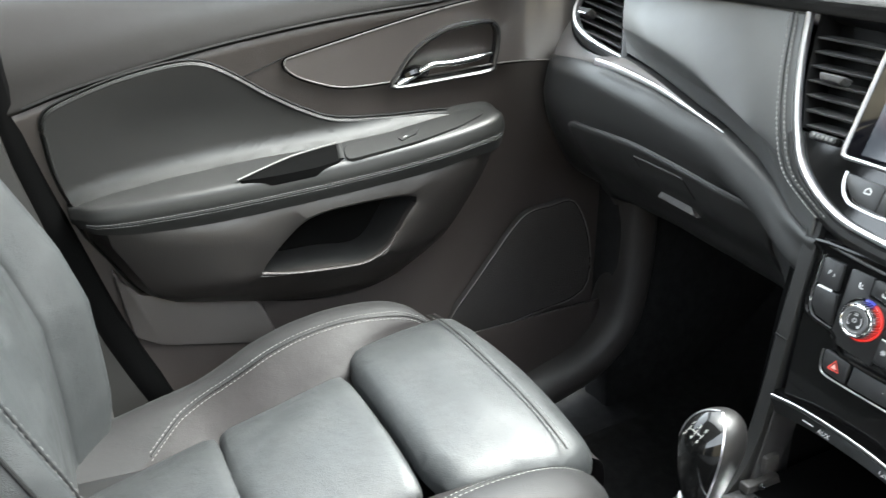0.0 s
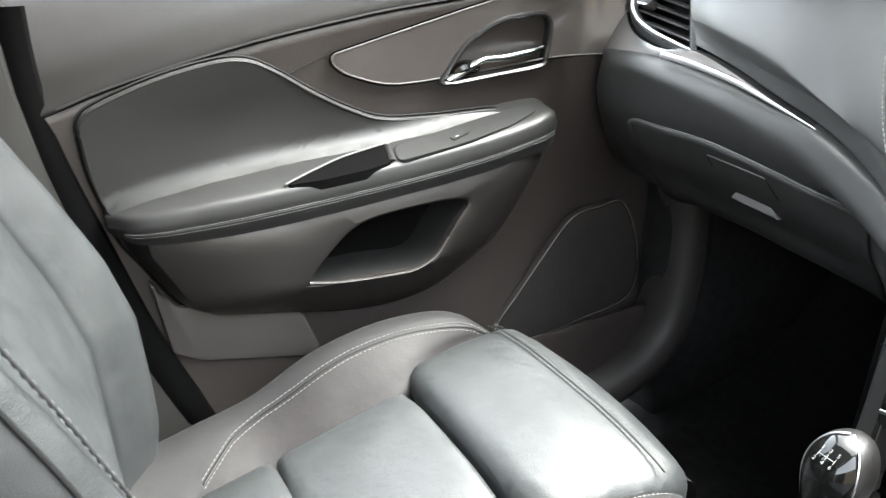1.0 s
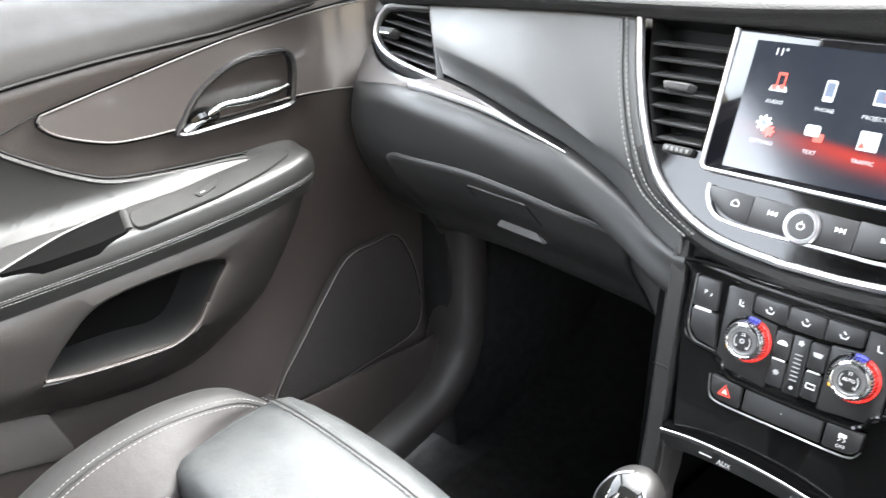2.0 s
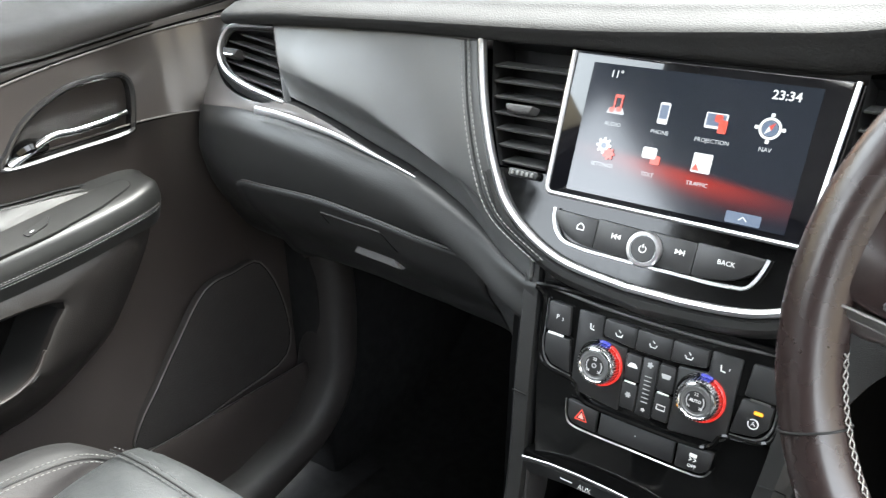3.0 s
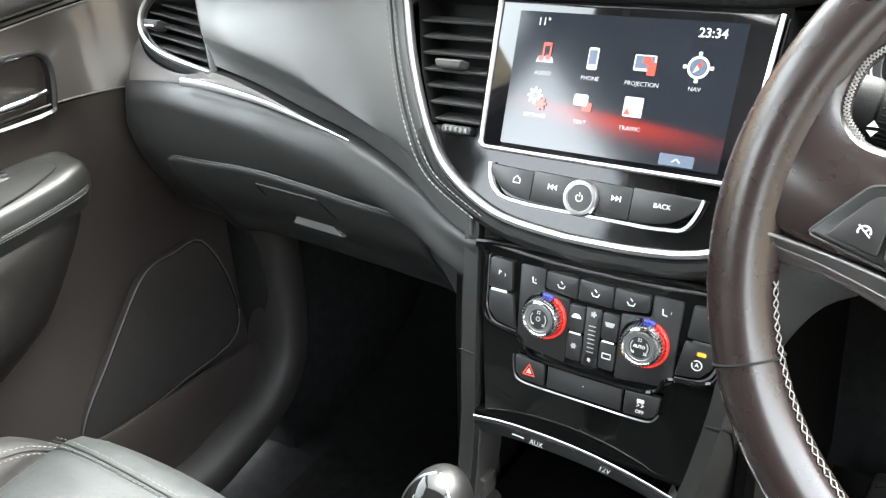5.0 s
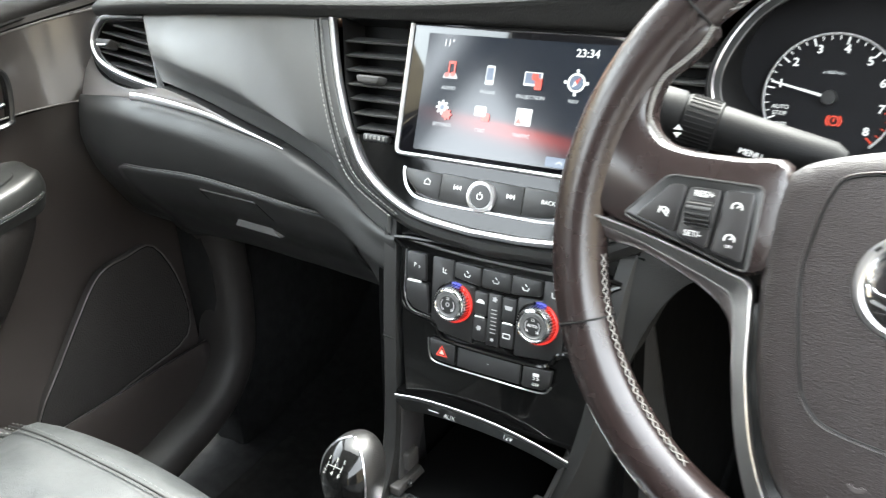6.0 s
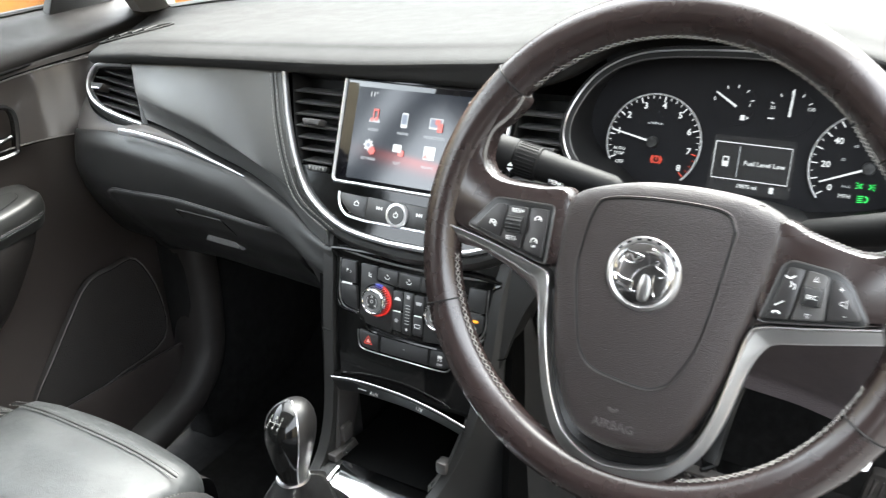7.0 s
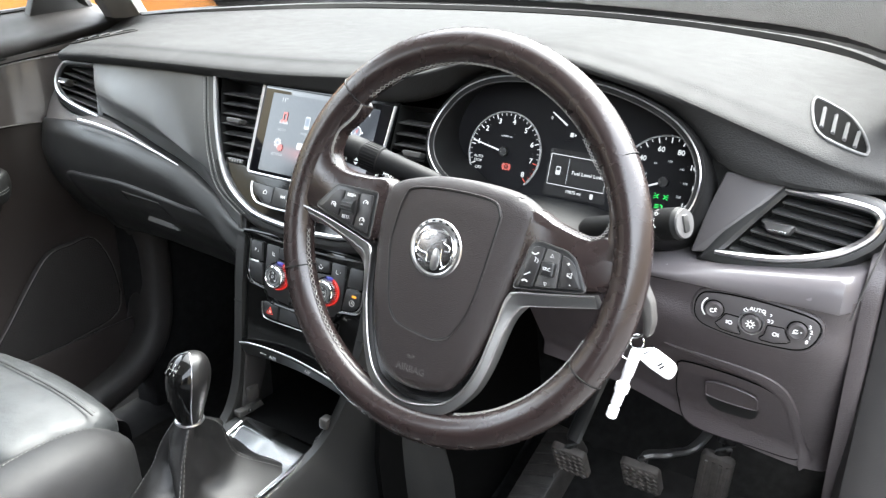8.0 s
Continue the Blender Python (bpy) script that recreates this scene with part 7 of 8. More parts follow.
def carve(bm, ring):
    """Opens the piece where the ring stands on the door."""
    def within(y, z):
        odd = False
        for i in range(len(ring)):
            (a, b), (c, d) = ring[i - 1], ring[i]
            if (b > z) != (d > z) and y < a + (z - b) / (d - b) * (c - a):
                odd = not odd
        return odd
    gone = [f for f in bm.faces if within(f.calc_center_median().y, f.calc_center_median().z)]
    bmesh.ops.delete(bm, geom=gone, context="FACES")
    return bm


HR = cr([(-0.104, 0.627), (-0.098, 0.645), (-0.070, 0.676), (-0.020, 0.700), (0.035, 0.7045), (0.055, 0.699), (0.060, 0.680), (0.054, 0.645), (0.045, 0.634), (-0.02, 0.630)], 4, closed=True)
part("trim_blade", carve(skin(BL, side_frame(-0.678), blade_h, 0.005), HR), BLADE, door, "smooth brown-black trim blade")
part("blade_edge", sweep([(-0.6782 + blade_h(y, z), y, z) for y, z in BL], 0.0013, 0.0013, 6, closed=True), DECOR_EDGE, door)
part("feature_line", sweep([(-0.6775, y, z) for y, z in ((-0.315, 0.662), (-0.285, 0.672), (-0.257, 0.682))], 0.001, 0.001, 5), SEAL, door)
part("blade_groove", sweep([(-0.6765 + blade_h(y, z) * 0.6, y, z) for y, z in grow(BL, 0.002)], 0.0013, 0.0013, 5, closed=True), SHADE_BLACK, door)
han = part("door_handle", loft([[side_frame(-0.672) @ Vector((a, b, h)) for a, b in o] for o, h in ((grow(HR, 0.004), 0.0), (grow(HR, 0.0025), 0.005), (HR, 0.0055), (grow(HR, -0.003), 0.003), (grow(HR, -0.004), -0.03))], close_u=True), mat("handle_surround", (0.020, 0.020, 0.021), 0.22), door, "bright pull handle in a gloss black recess")
part("recess_floor", plate(grow(HR, -0.001), side_frame(-0.672), -0.012, -0.0085), RECESS, han, "gloss blue-black recess floor")
part("lever", sweep(cr([(-0.676, -0.098, 0.630), (-0.668, -0.070, 0.645), (-0.664, -0.050, 0.6535), (-0.664, -0.02, 0.6530), (-0.665, 0.02, 0.6560), (-0.672, 0.048, 0.659)], 6), 0.006, 0.0052, 12, taper=lambda k: 1.5 - 1.9 * k if k < 0.25 else 0.95 if k < 0.9 else 0.7), LEVER, han, "bright chrome lever")
part("lever_root", sweep(cr([(-0.676, -0.092, 0.636), (-0.672, -0.075, 0.645), (-0.672, -0.055, 0.643)], 5), 0.009, 0.008, 10, taper=lambda k: 0.8 + 0.4 * math.sin(math.pi * k)), GLOSS, han)

# armrest
rows = []
for y in np.linspace(-0.545, 0.066, 64):
    ix, tz, ox, oz, lz = table(ARM, y)
    rows.append([(x, y, z) for x, z in cr([(ix - 0.012, tz + 0.004), (ix, tz), ((ix + ox) / 2, (tz + oz) / 2 + 0.001), (ox - 0.006, oz + 0.002), (ox, oz - 0.008), (ox + 0.001, (oz + lz) / 2), (ox - 0.003, lz + 0.004), (ox - 0.010, lz), (ox - 0.06, lz - 0.004)], 4)])
arm = part("armrest", loft(rows, cap=True), DOOR_LEATHER, door, "padded leather armrest with double stitching")
for f, n in ((0.42, 0), (0.49, 1), (0.56, 2)):
    path = []
    for y in np.linspace(-0.53, 0.045, 60):
        ix, tz, ox, oz, lz = table(ARM, y)
        path.append((ox + 0.0012, y, oz - 0.006 + (lz - oz) * f * 0.85))
    if n == 1:
        part("seam", sweep(path, 0.001, 0.001, 5), SEAL, arm)
    else:
        part("stitching", stitches(path, 0.0030, 0.0013, 0.0006, up=(1, 0, 0.2)), THREAD, arm, "grey stitching")


def arm_top(x, y, up_=0.0):
    """A point on the armrest's upper face."""
    ix, tz, ox, oz, lz = table(ARM, y)
    k = min(1.0, max(0.0, (x - ix) / (ox - ix)))
    return (x, y, tz + (oz + 0.002 - tz) * k + 0.0006 + up_)


GRIP = soft([(-0.610, -0.348), (-0.628, -0.303), (-0.641, -0.262), (-0.649, -0.202), (-0.610, -0.212), (-0.6045, -0.250), (-0.6045, -0.305)], 0.006, 3)
# no hollow here: a flat sheet on the armrest paints the grip's shade
part("grip_shade", skin(grow(GRIP, 0.001), Matrix.Identity(4), lambda u, v: arm_top(u, v, 0.001)[2], 0.012), SHADE_BLACK, arm, "flat near-black sheet painted as the shade in the grip")
part("recess_edge", sweep([arm_top(u - 0.003, v, 0.0022) for u, v in cr([(-0.607, -0.350), (-0.625, -0.303), (-0.638, -0.262), (-0.646, -0.203)], 5)], 0.0016, 0.0016, 6), GREY_TRIM, arm, "thin edge of the grip")
part("recess_end", sweep([arm_top(-0.645, -0.2015, 0.0012), arm_top(-0.628, -0.2060, 0.0016), arm_top(-0.611, -0.2105, 0.0012)], 0.0040, 0.0016, 6), DOOR_LEATHER, arm)
SWP = soft([(-0.606, -0.205), (-0.640, -0.196), (-0.660, -0.02), (-0.658, 0.022), (-0.640, 0.020), (-0.622, -0.03), (-0.610, -0.10)], 0.012, 4)
part("switch_plate", skin(SWP, Matrix.Identity(4), lambda u, v: arm_top(u, v, 0.0014)[2], 0.012), DOOR_LEATHER, arm)
part("switch_groove", sweep([arm_top(u, v, 0.0006) for u, v in grow(SWP, 0.0008)], 0.0007, 0.0007, 5, closed=True), SEAL, arm)
wsw = [(-0.628, -0.122), (-0.640, -0.084), (-0.626, -0.094), (-0.618, -0.120)]
part("window_switch", skin(soft(wsw, 0.003), Matrix.Identity(4), lambda u, v: arm_top(u, v, 0.003 + 0.05 * max(0, v + 0.11))[2], 0.006), BLACK, arm, "black window switch")
part("switch_mark", sweep([arm_top(-0.6225, -0.116, 0.0042), arm_top(-0.6235, -0.111, 0.0042)], 0.0010, 0.0006, 6), GREY_PRINT, arm, smooth=False)

# lower bulge with the pocket
BU = cr([(-0.532, 0.515), (-0.5105, 0.4545), (-0.4735, 0.3954), (-0.430, 0.377), (-0.3753, 0.3622), (-0.310, 0.343), (-0.2475, 0.330), (-0.185, 0.326), (-0.1308, 0.3362), (-0.080, 0.370), (-0.0343, 0.4094), (0.004, 0.457), (0.0382, 0.5103), (0.045, 0.550), (-0.02, 0.555), (-0.25, 0.545), (-0.42, 0.53)], 4, closed=True)
PK = cr([(-0.106, 0.487), (-0.200, 0.490), (-0.262, 0.482), (-0.300, 0.455), (-0.331, 0.421), (-0.320, 0.414), (-0.25, 0.408), (-0.193, 0.402), (-0.165, 0.408), (-0.145, 0.425), (-0.120, 0.460)], 4, closed=True)
BF = side_frame(-0.682)
rows = []
outer = resample(BU + [BU[0]], 72)[:-1]
pk = resample(PK + [PK[0]], 72)[:-1]


def spin(ring, about):
    k = min(range(len(ring)), key=lambda i: math.atan2(ring[i][1] - about[1], ring[i][0] - about[0]))
    return ring[k:] + ring[:k]


ctr = (-0.22, 0.446)
outer, pk = spin(outer, ctr), spin(pk, ctr)


def ray_ring(ring, n=96):
    """The outline seen from the pocket's middle, at even angles."""
    out = []
    m = len(ring)
    for k in range(n):
        a = -math.pi + 2 * math.pi * k / n
        d = (math.cos(a), math.sin(a))
        best = 0
        for i in range(m):
            (x1, y1), (x2, y2) = ring[i], ring[(i + 1) % m]
            x1, y1, x2, y2 = x1 - ctr[0], y1 - ctr[1], x2 - ctr[0], y2 - ctr[1]
            den = d[0] * (y2 - y1) - d[1] * (x2 - x1)
            if abs(den) < 1e-12:
                continue
            t = (x1 * (y2 - y1) - y1 * (x2 - x1)) / den
            s = (x1 * d[1] - y1 * d[0]) / den
            if t > best and -1e-9 <= s <= 1 + 1e-9:
                best = t
        out.append((ctr[0] + d[0] * best, ctr[1] + d[1] * best))
    return out


ro, ri = ray_ring(outer), ray_ring(pk)


def mixr(k):
    return [(a[0] * (1 - k) + b[0] * k, a[1] * (1 - k) + b[1] * k) for a, b in zip(ro, ri)]


sections = [(mixr(0.0), -0.002), (mixr(0.02), 0.026), (mixr(0.10), 0.048), (mixr(0.35), 0.064), (mixr(0.7), 0.073), (mixr(0.95), 0.076), (mixr(1.0), 0.074), (mixr(1.02), 0.066), (mixr(1.06), 0.030), (mixr(1.12), 0.010)]
# door plastic made darker: shade on the down-facing bulge is in the colour
part("lower_bulge", loft([[BF @ Vector((a, b, h * (0.45 + 0.55 * min(1.0, max(0.0, (b - 0.328) / 0.080))))) for a, b in o] for o, h in sections[:8]], close_u=True), mat("door_bulge_shaded", (0.0080, 0.0070, 0.0066), 0.36, grain=900, bump=0.3, cells=True, vary=0.12), door, "brown-black lower bulge with storage pocket")
# pocket's inside is black, its back near-black: shade put into the colour
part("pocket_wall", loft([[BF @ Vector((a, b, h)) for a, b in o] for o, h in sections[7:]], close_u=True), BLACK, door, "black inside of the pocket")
part("pocket_shade", plate(mixr(1.05), BF, 0.004, 0.012), SHADE_BLACK, door, "near-black sheet painting the shade deep in the pocket")
lipl = [p for p in cr([(-0.333, 0.420), (-0.29, 0.411), (-0.22, 0.404), (-0.185, 0.404), (-0.155, 0.417), (-0.138, 0.440)], 6)]
part("pocket_lip", sweep([BF @ Vector((a, b, 0.0775)) for a, b in lipl], 0.0026, 0.0020, 8), DOOR, door)
part("bulge_groove", sweep([BF @ Vector((a, b, 0.0055)) for a, b in grow(BU, 0.0015)], 0.0024, 0.0024, 6, closed=True), SEAL, door)
# lower trim and loudspeaker
LT = [(-0.510, 0.437), (-0.481, 0.395), (-0.36, 0.375), (-0.325, 0.345), (-0.305, 0.288), (-0.317, 0.277), (-0.463, 0.313), (-0.497, 0.335)]
part("lower_trim", plate(soft(LT, 0.006, 3), side_frame(-0.676), -0.01, 0.010, 0.003), DOOR_LOW, door, "lighter grey lower door trim")
SP = cr([(0.205, 0.404), (0.153, 0.407), (0.118, 0.404), (0.092, 0.388), (0.054, 0.345), (0.015, 0.298), (-0.025, 0.250), (-0.035, 0.215), (0.035, 0.205), (0.13, 0.215), (0.232, 0.235), (0.24, 0.32)], 4, closed=True)
spk = part("loudspeaker", skin(SP, side_frame(-0.668), lambda y, z: 0.012 + 0.05 * max(0, 0.26 - z) * 0.3, 0.03), mat("speaker_mesh", (0.0105, 0.0088, 0.0080), 0.62, grain=450, bump=1.0, cells=True), door, "black mesh loudspeaker cover")
part("speaker_edge", sweep([(-0.6555, y, z) for y, z in SP], 0.0014, 0.0014, 6, closed=True), DOOR_LOW, spk)
part("speaker_groove", sweep([(-0.6560, y, z) for y, z in grow(SP, -0.0022)], 0.0009, 0.0009, 6, closed=True), SHADE_BLACK, spk)
PT = [[(x, y, z) for x, z in cr([(-0.668, 0.170), (-0.640, 0.175), (-0.630, 0.222), (-0.624, 0.230), (-0.618, 0.226), (-0.612, 0.18), (-0.614, 0.11), (-0.66, 0.10)], 3)] for y in np.linspace(-0.30, 0.24, 24)]
thick(part("map_pocket", loft(PT), DOOR, door, "brown-black pocket along the foot of the door"), 0.006)

# sill, kick panel and door seals
SILL = mat("sill_plastic", (0.0105, 0.0088, 0.0080), 0.6, grain=1100, bump=0.3, cells=True, vary=0.15)
sill = cr([(-0.60, -0.60, 0.10), (-0.60, -0.20, 0.095), (-0.60, 0.05, 0.105), (-0.60, 0.118, 0.117), (-0.60, 0.202, 0.146), (-0.60, 0.255, 0.200), (-0.60, 0.272, 0.28), (-0.60, 0.275, 0.36), (-0.60, 0.268, 0.46)], 6)
rows = []
for k, (x, y, z) in enumerate(sill):
    d = Vector(sill[min(k + 1, len(sill) - 1)]) - Vector(sill[max(k - 1, 0)])
    n = Vector((0, -d.z, d.y)).normalized()
    rows.append([tuple(Vector((xx, y, z)) + n * hh) for xx, hh in cr([(-0.66, 0.0), (-0.645, 0.018), (-0.60, 0.022), (-0.572, 0.012), (-0.562, -0.012), (-0.568, -0.030), (-0.60, -0.034)], 4)])
thick(struct("sill_trim", loft(rows), SILL, "dark grey plastic sill trim running up to the kick panel"), 0.004)
struct("kick_panel", slab((-0.66, 0.25, 0.0), (-0.592, 0.75, 0.50), 0.01), CARPET, "black carpeted side of the footwell")
struct("door_seal", sweep(cr([(-0.700, -0.600, 0.76), (-0.692, -0.600, 0.68), (-0.684, -0.585, 0.58), (-0.678, -0.555, 0.46), (-0.672, -0.520, 0.34), (-0.668, -0.470, 0.22), (-0.665, -0.40, 0.12)], 5), 0.021, 0.012, 10, up=(1, 0, 0)), SHADE_BLACK, "wide black rubber seal round the passenger door")
rows = []
for z in np.linspace(0.05, 1.0, 24):
    edge_y = float(np.interp(z, [0.05, 0.12, 0.22, 0.34, 0.46, 0.58, 0.68, 0.80, 1.0], [-0.36, -0.405, -0.475, -0.528, -0.565, -0.595, -0.612, -0.62, -0.64]))
    rows.append([(x, edge_y - d, z) for d, x in ((-0.012, -0.74), (0.0, -0.70), (0.006, -0.676), (0.03, -0.664), (0.14 if z < 0.83 else 0.09, -0.655), (0.30 if z < 0.83 else 0.12, -0.66))])
thick(struct("pillar_trim", loft(rows), PILLAR_TRIM, "grey plastic trim of the centre pillar behind the door"), 0.01)
# another unseen wall, kept black to limit bounced light
struct("wall_left", slab((-0.74, -1.6, -0.05), (-0.70, -0.75, 0.82), 0.01), BLACK, "unseen plain rear side wall, black to cut bounced light")
struct("wall_left_low", slab((-0.76, -0.80, -0.06), (-0.695, 0.85, 0.10), 0.01), BLACK, "plain dark sill closing the passenger side")
struct("wall_bulkhead", slab((-0.66, 0.80, -0.02), (0.66, 0.84, 0.80), 0.01), BLACK, "black bulkhead at the end of the footwells")

# ---- passenger seat ----
seat = root("passenger_seat", (-0.31, -0.36, 0.02), "black leather front passenger seat with stitched side bolsters", "seat")
SX = -0.312


def cushion(poly, base, puff, roll, name, material, label="", step=0.012, tilt=0.0):
    """An upholstered piece on a level outline: domed, with rounded edges."""
    def h(u, v):
        d = edge_distance((u, v), poly)
        e = min(1.0, d / roll)
        return base(u, v) - roll * 0.9 * (1 - math.sqrt(max(0.0, 1 - (1 - e) ** 2))) + puff * min(1.0, d / 0.09)
    return part(name, skin(poly, Matrix.Identity(4), h, step), material, seat, label, sharp=70)


def edge_distance(q, poly):
    best, n = 9.0, len(poly)
    for i in range(n):
        (x1, y1), (x2, y2) = poly[i], poly[(i + 1) % n]
        dx, dy = x2 - x1, y2 - y1
        t = max(0.0, min(1.0, ((q[0] - x1) * dx + (q[1] - y1) * dy) / max(1e-12, dx * dx + dy * dy)))
        best = min(best, math.hypot(q[0] - x1 - t * dx, q[1] - y1 - t * dy))
    return best


def top_z(u, v):
    side = min(1.0, abs(u - SX) / 0.16)
    if v > -0.290:
        return 0.388 - 0.016 * side ** 3 - 0.10 * max(0.0, -0.20 - v) - 9.0 * max(0.0, v + 0.150) ** 2
    return 0.372 - 0.215 * (-0.29 - v) - 0.014 * min(1.0, abs(u - SX) / 0.115) ** 3


# thigh block, middle and rear panels
cushion(soft([(-0.472, -0.150), (-0.455, -0.275), (-0.40, -0.288), (-0.22, -0.288), (-0.17, -0.275), (-0.150, -0.150), (-0.158, -0.118), (-0.31, -0.108), (-0.465, -0.118)], 0.02, 4), top_z, 0.006, 0.020, "thigh_cushion", LEATHER, "smooth leather thigh cushion")
cushion(soft([(-0.428, -0.294), (-0.196, -0.294), (-0.200, -0.445), (-0.330, -0.455), (-0.425, -0.445)], 0.010), top_z, 0.004, 0.012, "seat_panel", LEATHER)
cushion(soft([(-0.425, -0.449), (-0.200, -0.449), (-0.205, -0.62), (-0.42, -0.62)], 0.010), top_z, 0.004, 0.012, "seat_panel", LEATHER)
part("seat_base", slab((-0.52, -0.62, 0.10), (-0.10, -0.14, 0.300), 0.02), BLACK, seat)
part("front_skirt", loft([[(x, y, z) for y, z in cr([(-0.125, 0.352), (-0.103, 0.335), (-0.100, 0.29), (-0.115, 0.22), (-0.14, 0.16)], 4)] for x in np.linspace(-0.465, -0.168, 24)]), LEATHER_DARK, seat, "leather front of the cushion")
for s in (-1, 1):
    def bx(d):
        return SX + s * d
    rows = []
    BO = [(-0.130, 0.152, 0.170, 0.195, 0.335, 0.343, 0.320), (-0.150, 0.152, 0.176, 0.210, 0.352, 0.362, 0.340), (-0.175, 0.150, 0.178, 0.226, 0.356, 0.380, 0.352), (-0.215, 0.140, 0.178, 0.234, 0.354, 0.391, 0.360), (-0.285, 0.116, 0.178, 0.236, 0.348, 0.393, 0.360), (-0.36, 0.113, 0.178, 0.236, 0.328, 0.378, 0.345), (-0.442, 0.112, 0.177, 0.234, 0.300, 0.341, 0.310), (-0.50, 0.110, 0.174, 0.230, 0.298, 0.330, 0.300), (-0.56, 0.108, 0.170, 0.225, 0.292, 0.320, 0.290), (-0.62, 0.105, 0.166, 0.220, 0.286, 0.312, 0.282)]
    for y in np.linspace(-0.61, -0.130, 48):
        i0, i1, i2, z0, z1, z2 = table([(b[0], *b[1:]) for b in BO[::-1]], y)
        rows.append([(bx(d), y, z) for d, z in cr([(i0 - 0.01, z0 - 0.05), (i0, z0 - 0.006), (i0 + 0.012, z0 + 0.008), ((i0 + i1) / 2, (z0 + z1) / 2 + 0.003), (i1, z1), ((i1 + i2) / 2 + 0.006, z1 - 0.004), (i2, z2), (i2 + 0.004, z2 - 0.06), (i2 - 0.01, 0.16)], 4)])
    inner, outer = [], []
    for q in rows:
        y = q[0][1]
        ds = max(float(np.interp(-y, [0.13, 0.175, 0.33, 0.39, 0.44, 0.461, 0.479, 0.505, 0.528], [0.158, 0.168, 0.171, 0.169, 0.170, 0.165, 0.157, 0.136, 0.117])), abs(q[5][0] - SX) + 0.002)
        k = next(n for n in range(5, 17) if abs(q[n][0] - SX) >= ds)
        f = (ds - abs(q[k - 1][0] - SX)) / (abs(q[k][0] - SX) - abs(q[k - 1][0] - SX))
        mid = tuple(Vector(q[k - 1]).lerp(Vector(q[k]), f))
        inner.append(resample(q[:k] + [mid], 22))
        outer.append(resample([mid] + q[k:], 26))
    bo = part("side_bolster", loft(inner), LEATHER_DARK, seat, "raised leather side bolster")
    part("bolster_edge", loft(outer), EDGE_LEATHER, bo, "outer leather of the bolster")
    line = [Vector(q[-1]) + Vector((0, 0, 0.0006)) for q in inner[9:-1]]
    part("seam", sweep(line, 0.0014, 0.0008, 5), SEAL, bo)
    for side in ([q[::-1] for q in inner[9:-1]], outer[9:-1]):
        thread = []
        for q in side:
            a, n, left = Vector(q[0]), 1, 0.0050
            while (Vector(q[n]) - a).length < left:
                left -= (Vector(q[n]) - a).length
                a, n = Vector(q[n]), n + 1
            thread.append(a + (Vector(q[n]) - a).normalized() * left + Vector((0, 0, 0.0006)))
        part("stitching", stitches(thread, 0.0034, 0.0022, 0.0007), THREAD, bo, "grey double stitching")
for dy, tone in ((-0.0055, THREAD_DARK), (0.0035, THREAD_DARK), (-0.001, None)):
    path = [(x, -0.156 + dy, top_z(x, -0.156 + dy) + 0.0072 + 0.0006 * (1 if tone else 0)) for x in np.linspace(-0.462, -0.158, 40)]
    part("stitching" if tone else "seam", stitches(path, 0.0046, 0.0031, 0.0007) if tone else sweep(path, 0.0012, 0.0008, 5), tone or SEAL, seat)

# backrest
BK = [(0.24, -0.600), (0.40, -0.600), (0.48, -0.603), (0.54, -0.620), (0.62, -0.650), (0.74, -0.700), (0.86, -0.760)]
SHAPE = [(-1.00, -0.08), (-1.10, -0.02), (-1.09, 0.030), (-1.02, 0.055), (-0.95, 0.053), (-0.88, 0.036), (-0.80, 0.015), (-0.70, 0.004), (0, 0.006), (0.70, 0.003), (0.80, 0.010), (0.88, 0.022), (0.95, 0.030), (1.01, 0.028), (1.07, 0.008), (1.09, -0.03), (1.00, -0.08)]


def back_y(z):
    return float(np.interp(z, [b[0] for b in BK], [b[1] for b in BK]))


def back_w(z):
    return float(np.interp(z, [0.24, 0.40, 0.55, 0.70, 0.86], [0.180, 0.190, 0.200, 0.196, 0.175]))


rows = []
for z in np.linspace(0.24, 0.86, 40):
    deep = float(np.interp(z, [0.24, 0.36, 0.55, 0.86], [0.6, 1.0, 1.0, 0.6]))
    rows.append([(SX + d * back_w(z), back_y(z) + f * (deep if f > 0.01 else 1), z) for d, f in cr(SHAPE, 4)])
thick(part("backrest", loft(rows), LEATHER, seat, "leather backrest with deep side bolsters"), 0.05, -1)
part("stitching", stitches([(SX - 1.05 * back_w(z), back_y(z) + 0.0525, z) for z in np.linspace(0.27, 0.375, 20)], 0.0042, 0.0030, 0.0005, up=(0, 1, 0)), THREAD_DARK, seat)
near = [(SX + 0.955 * back_w(z), back_y(z) + 0.0310, z) for z in np.linspace(0.30, 0.74, 60)]
part("seam", sweep(near, 0.0016, 0.0012, 5), SEAL, seat)
for off in (-0.005, 0.005):
    part("stitching", stitches([(x + off, y + 0.0004, z) for x, y, z in near], 0.0042, 0.0030, 0.0005, up=(0, 1, 0)), THREAD_DARK, seat, "dark grey double stitching")
part("piping", sweep([(SX + 1.055 * back_w(z), back_y(z) + 0.0165, z) for z in np.linspace(0.30, 0.74, 40)], 0.0016, 0.0016, 6), SEAL, seat)
thing("belt_buckle", slab((-0.575, -0.585, 0.27), (-0.545, -0.545, 0.315), 0.008), TRIM, "grey plastic belt anchor cover beside the seat", "belt anchor")

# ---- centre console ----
# near-black surfaces: shade inside the tray and console is put into the colour
CONSOLE_SHADE = mat("console_shade", (0.0022, 0.0022, 0.0022), 0.9, spec=0.03)
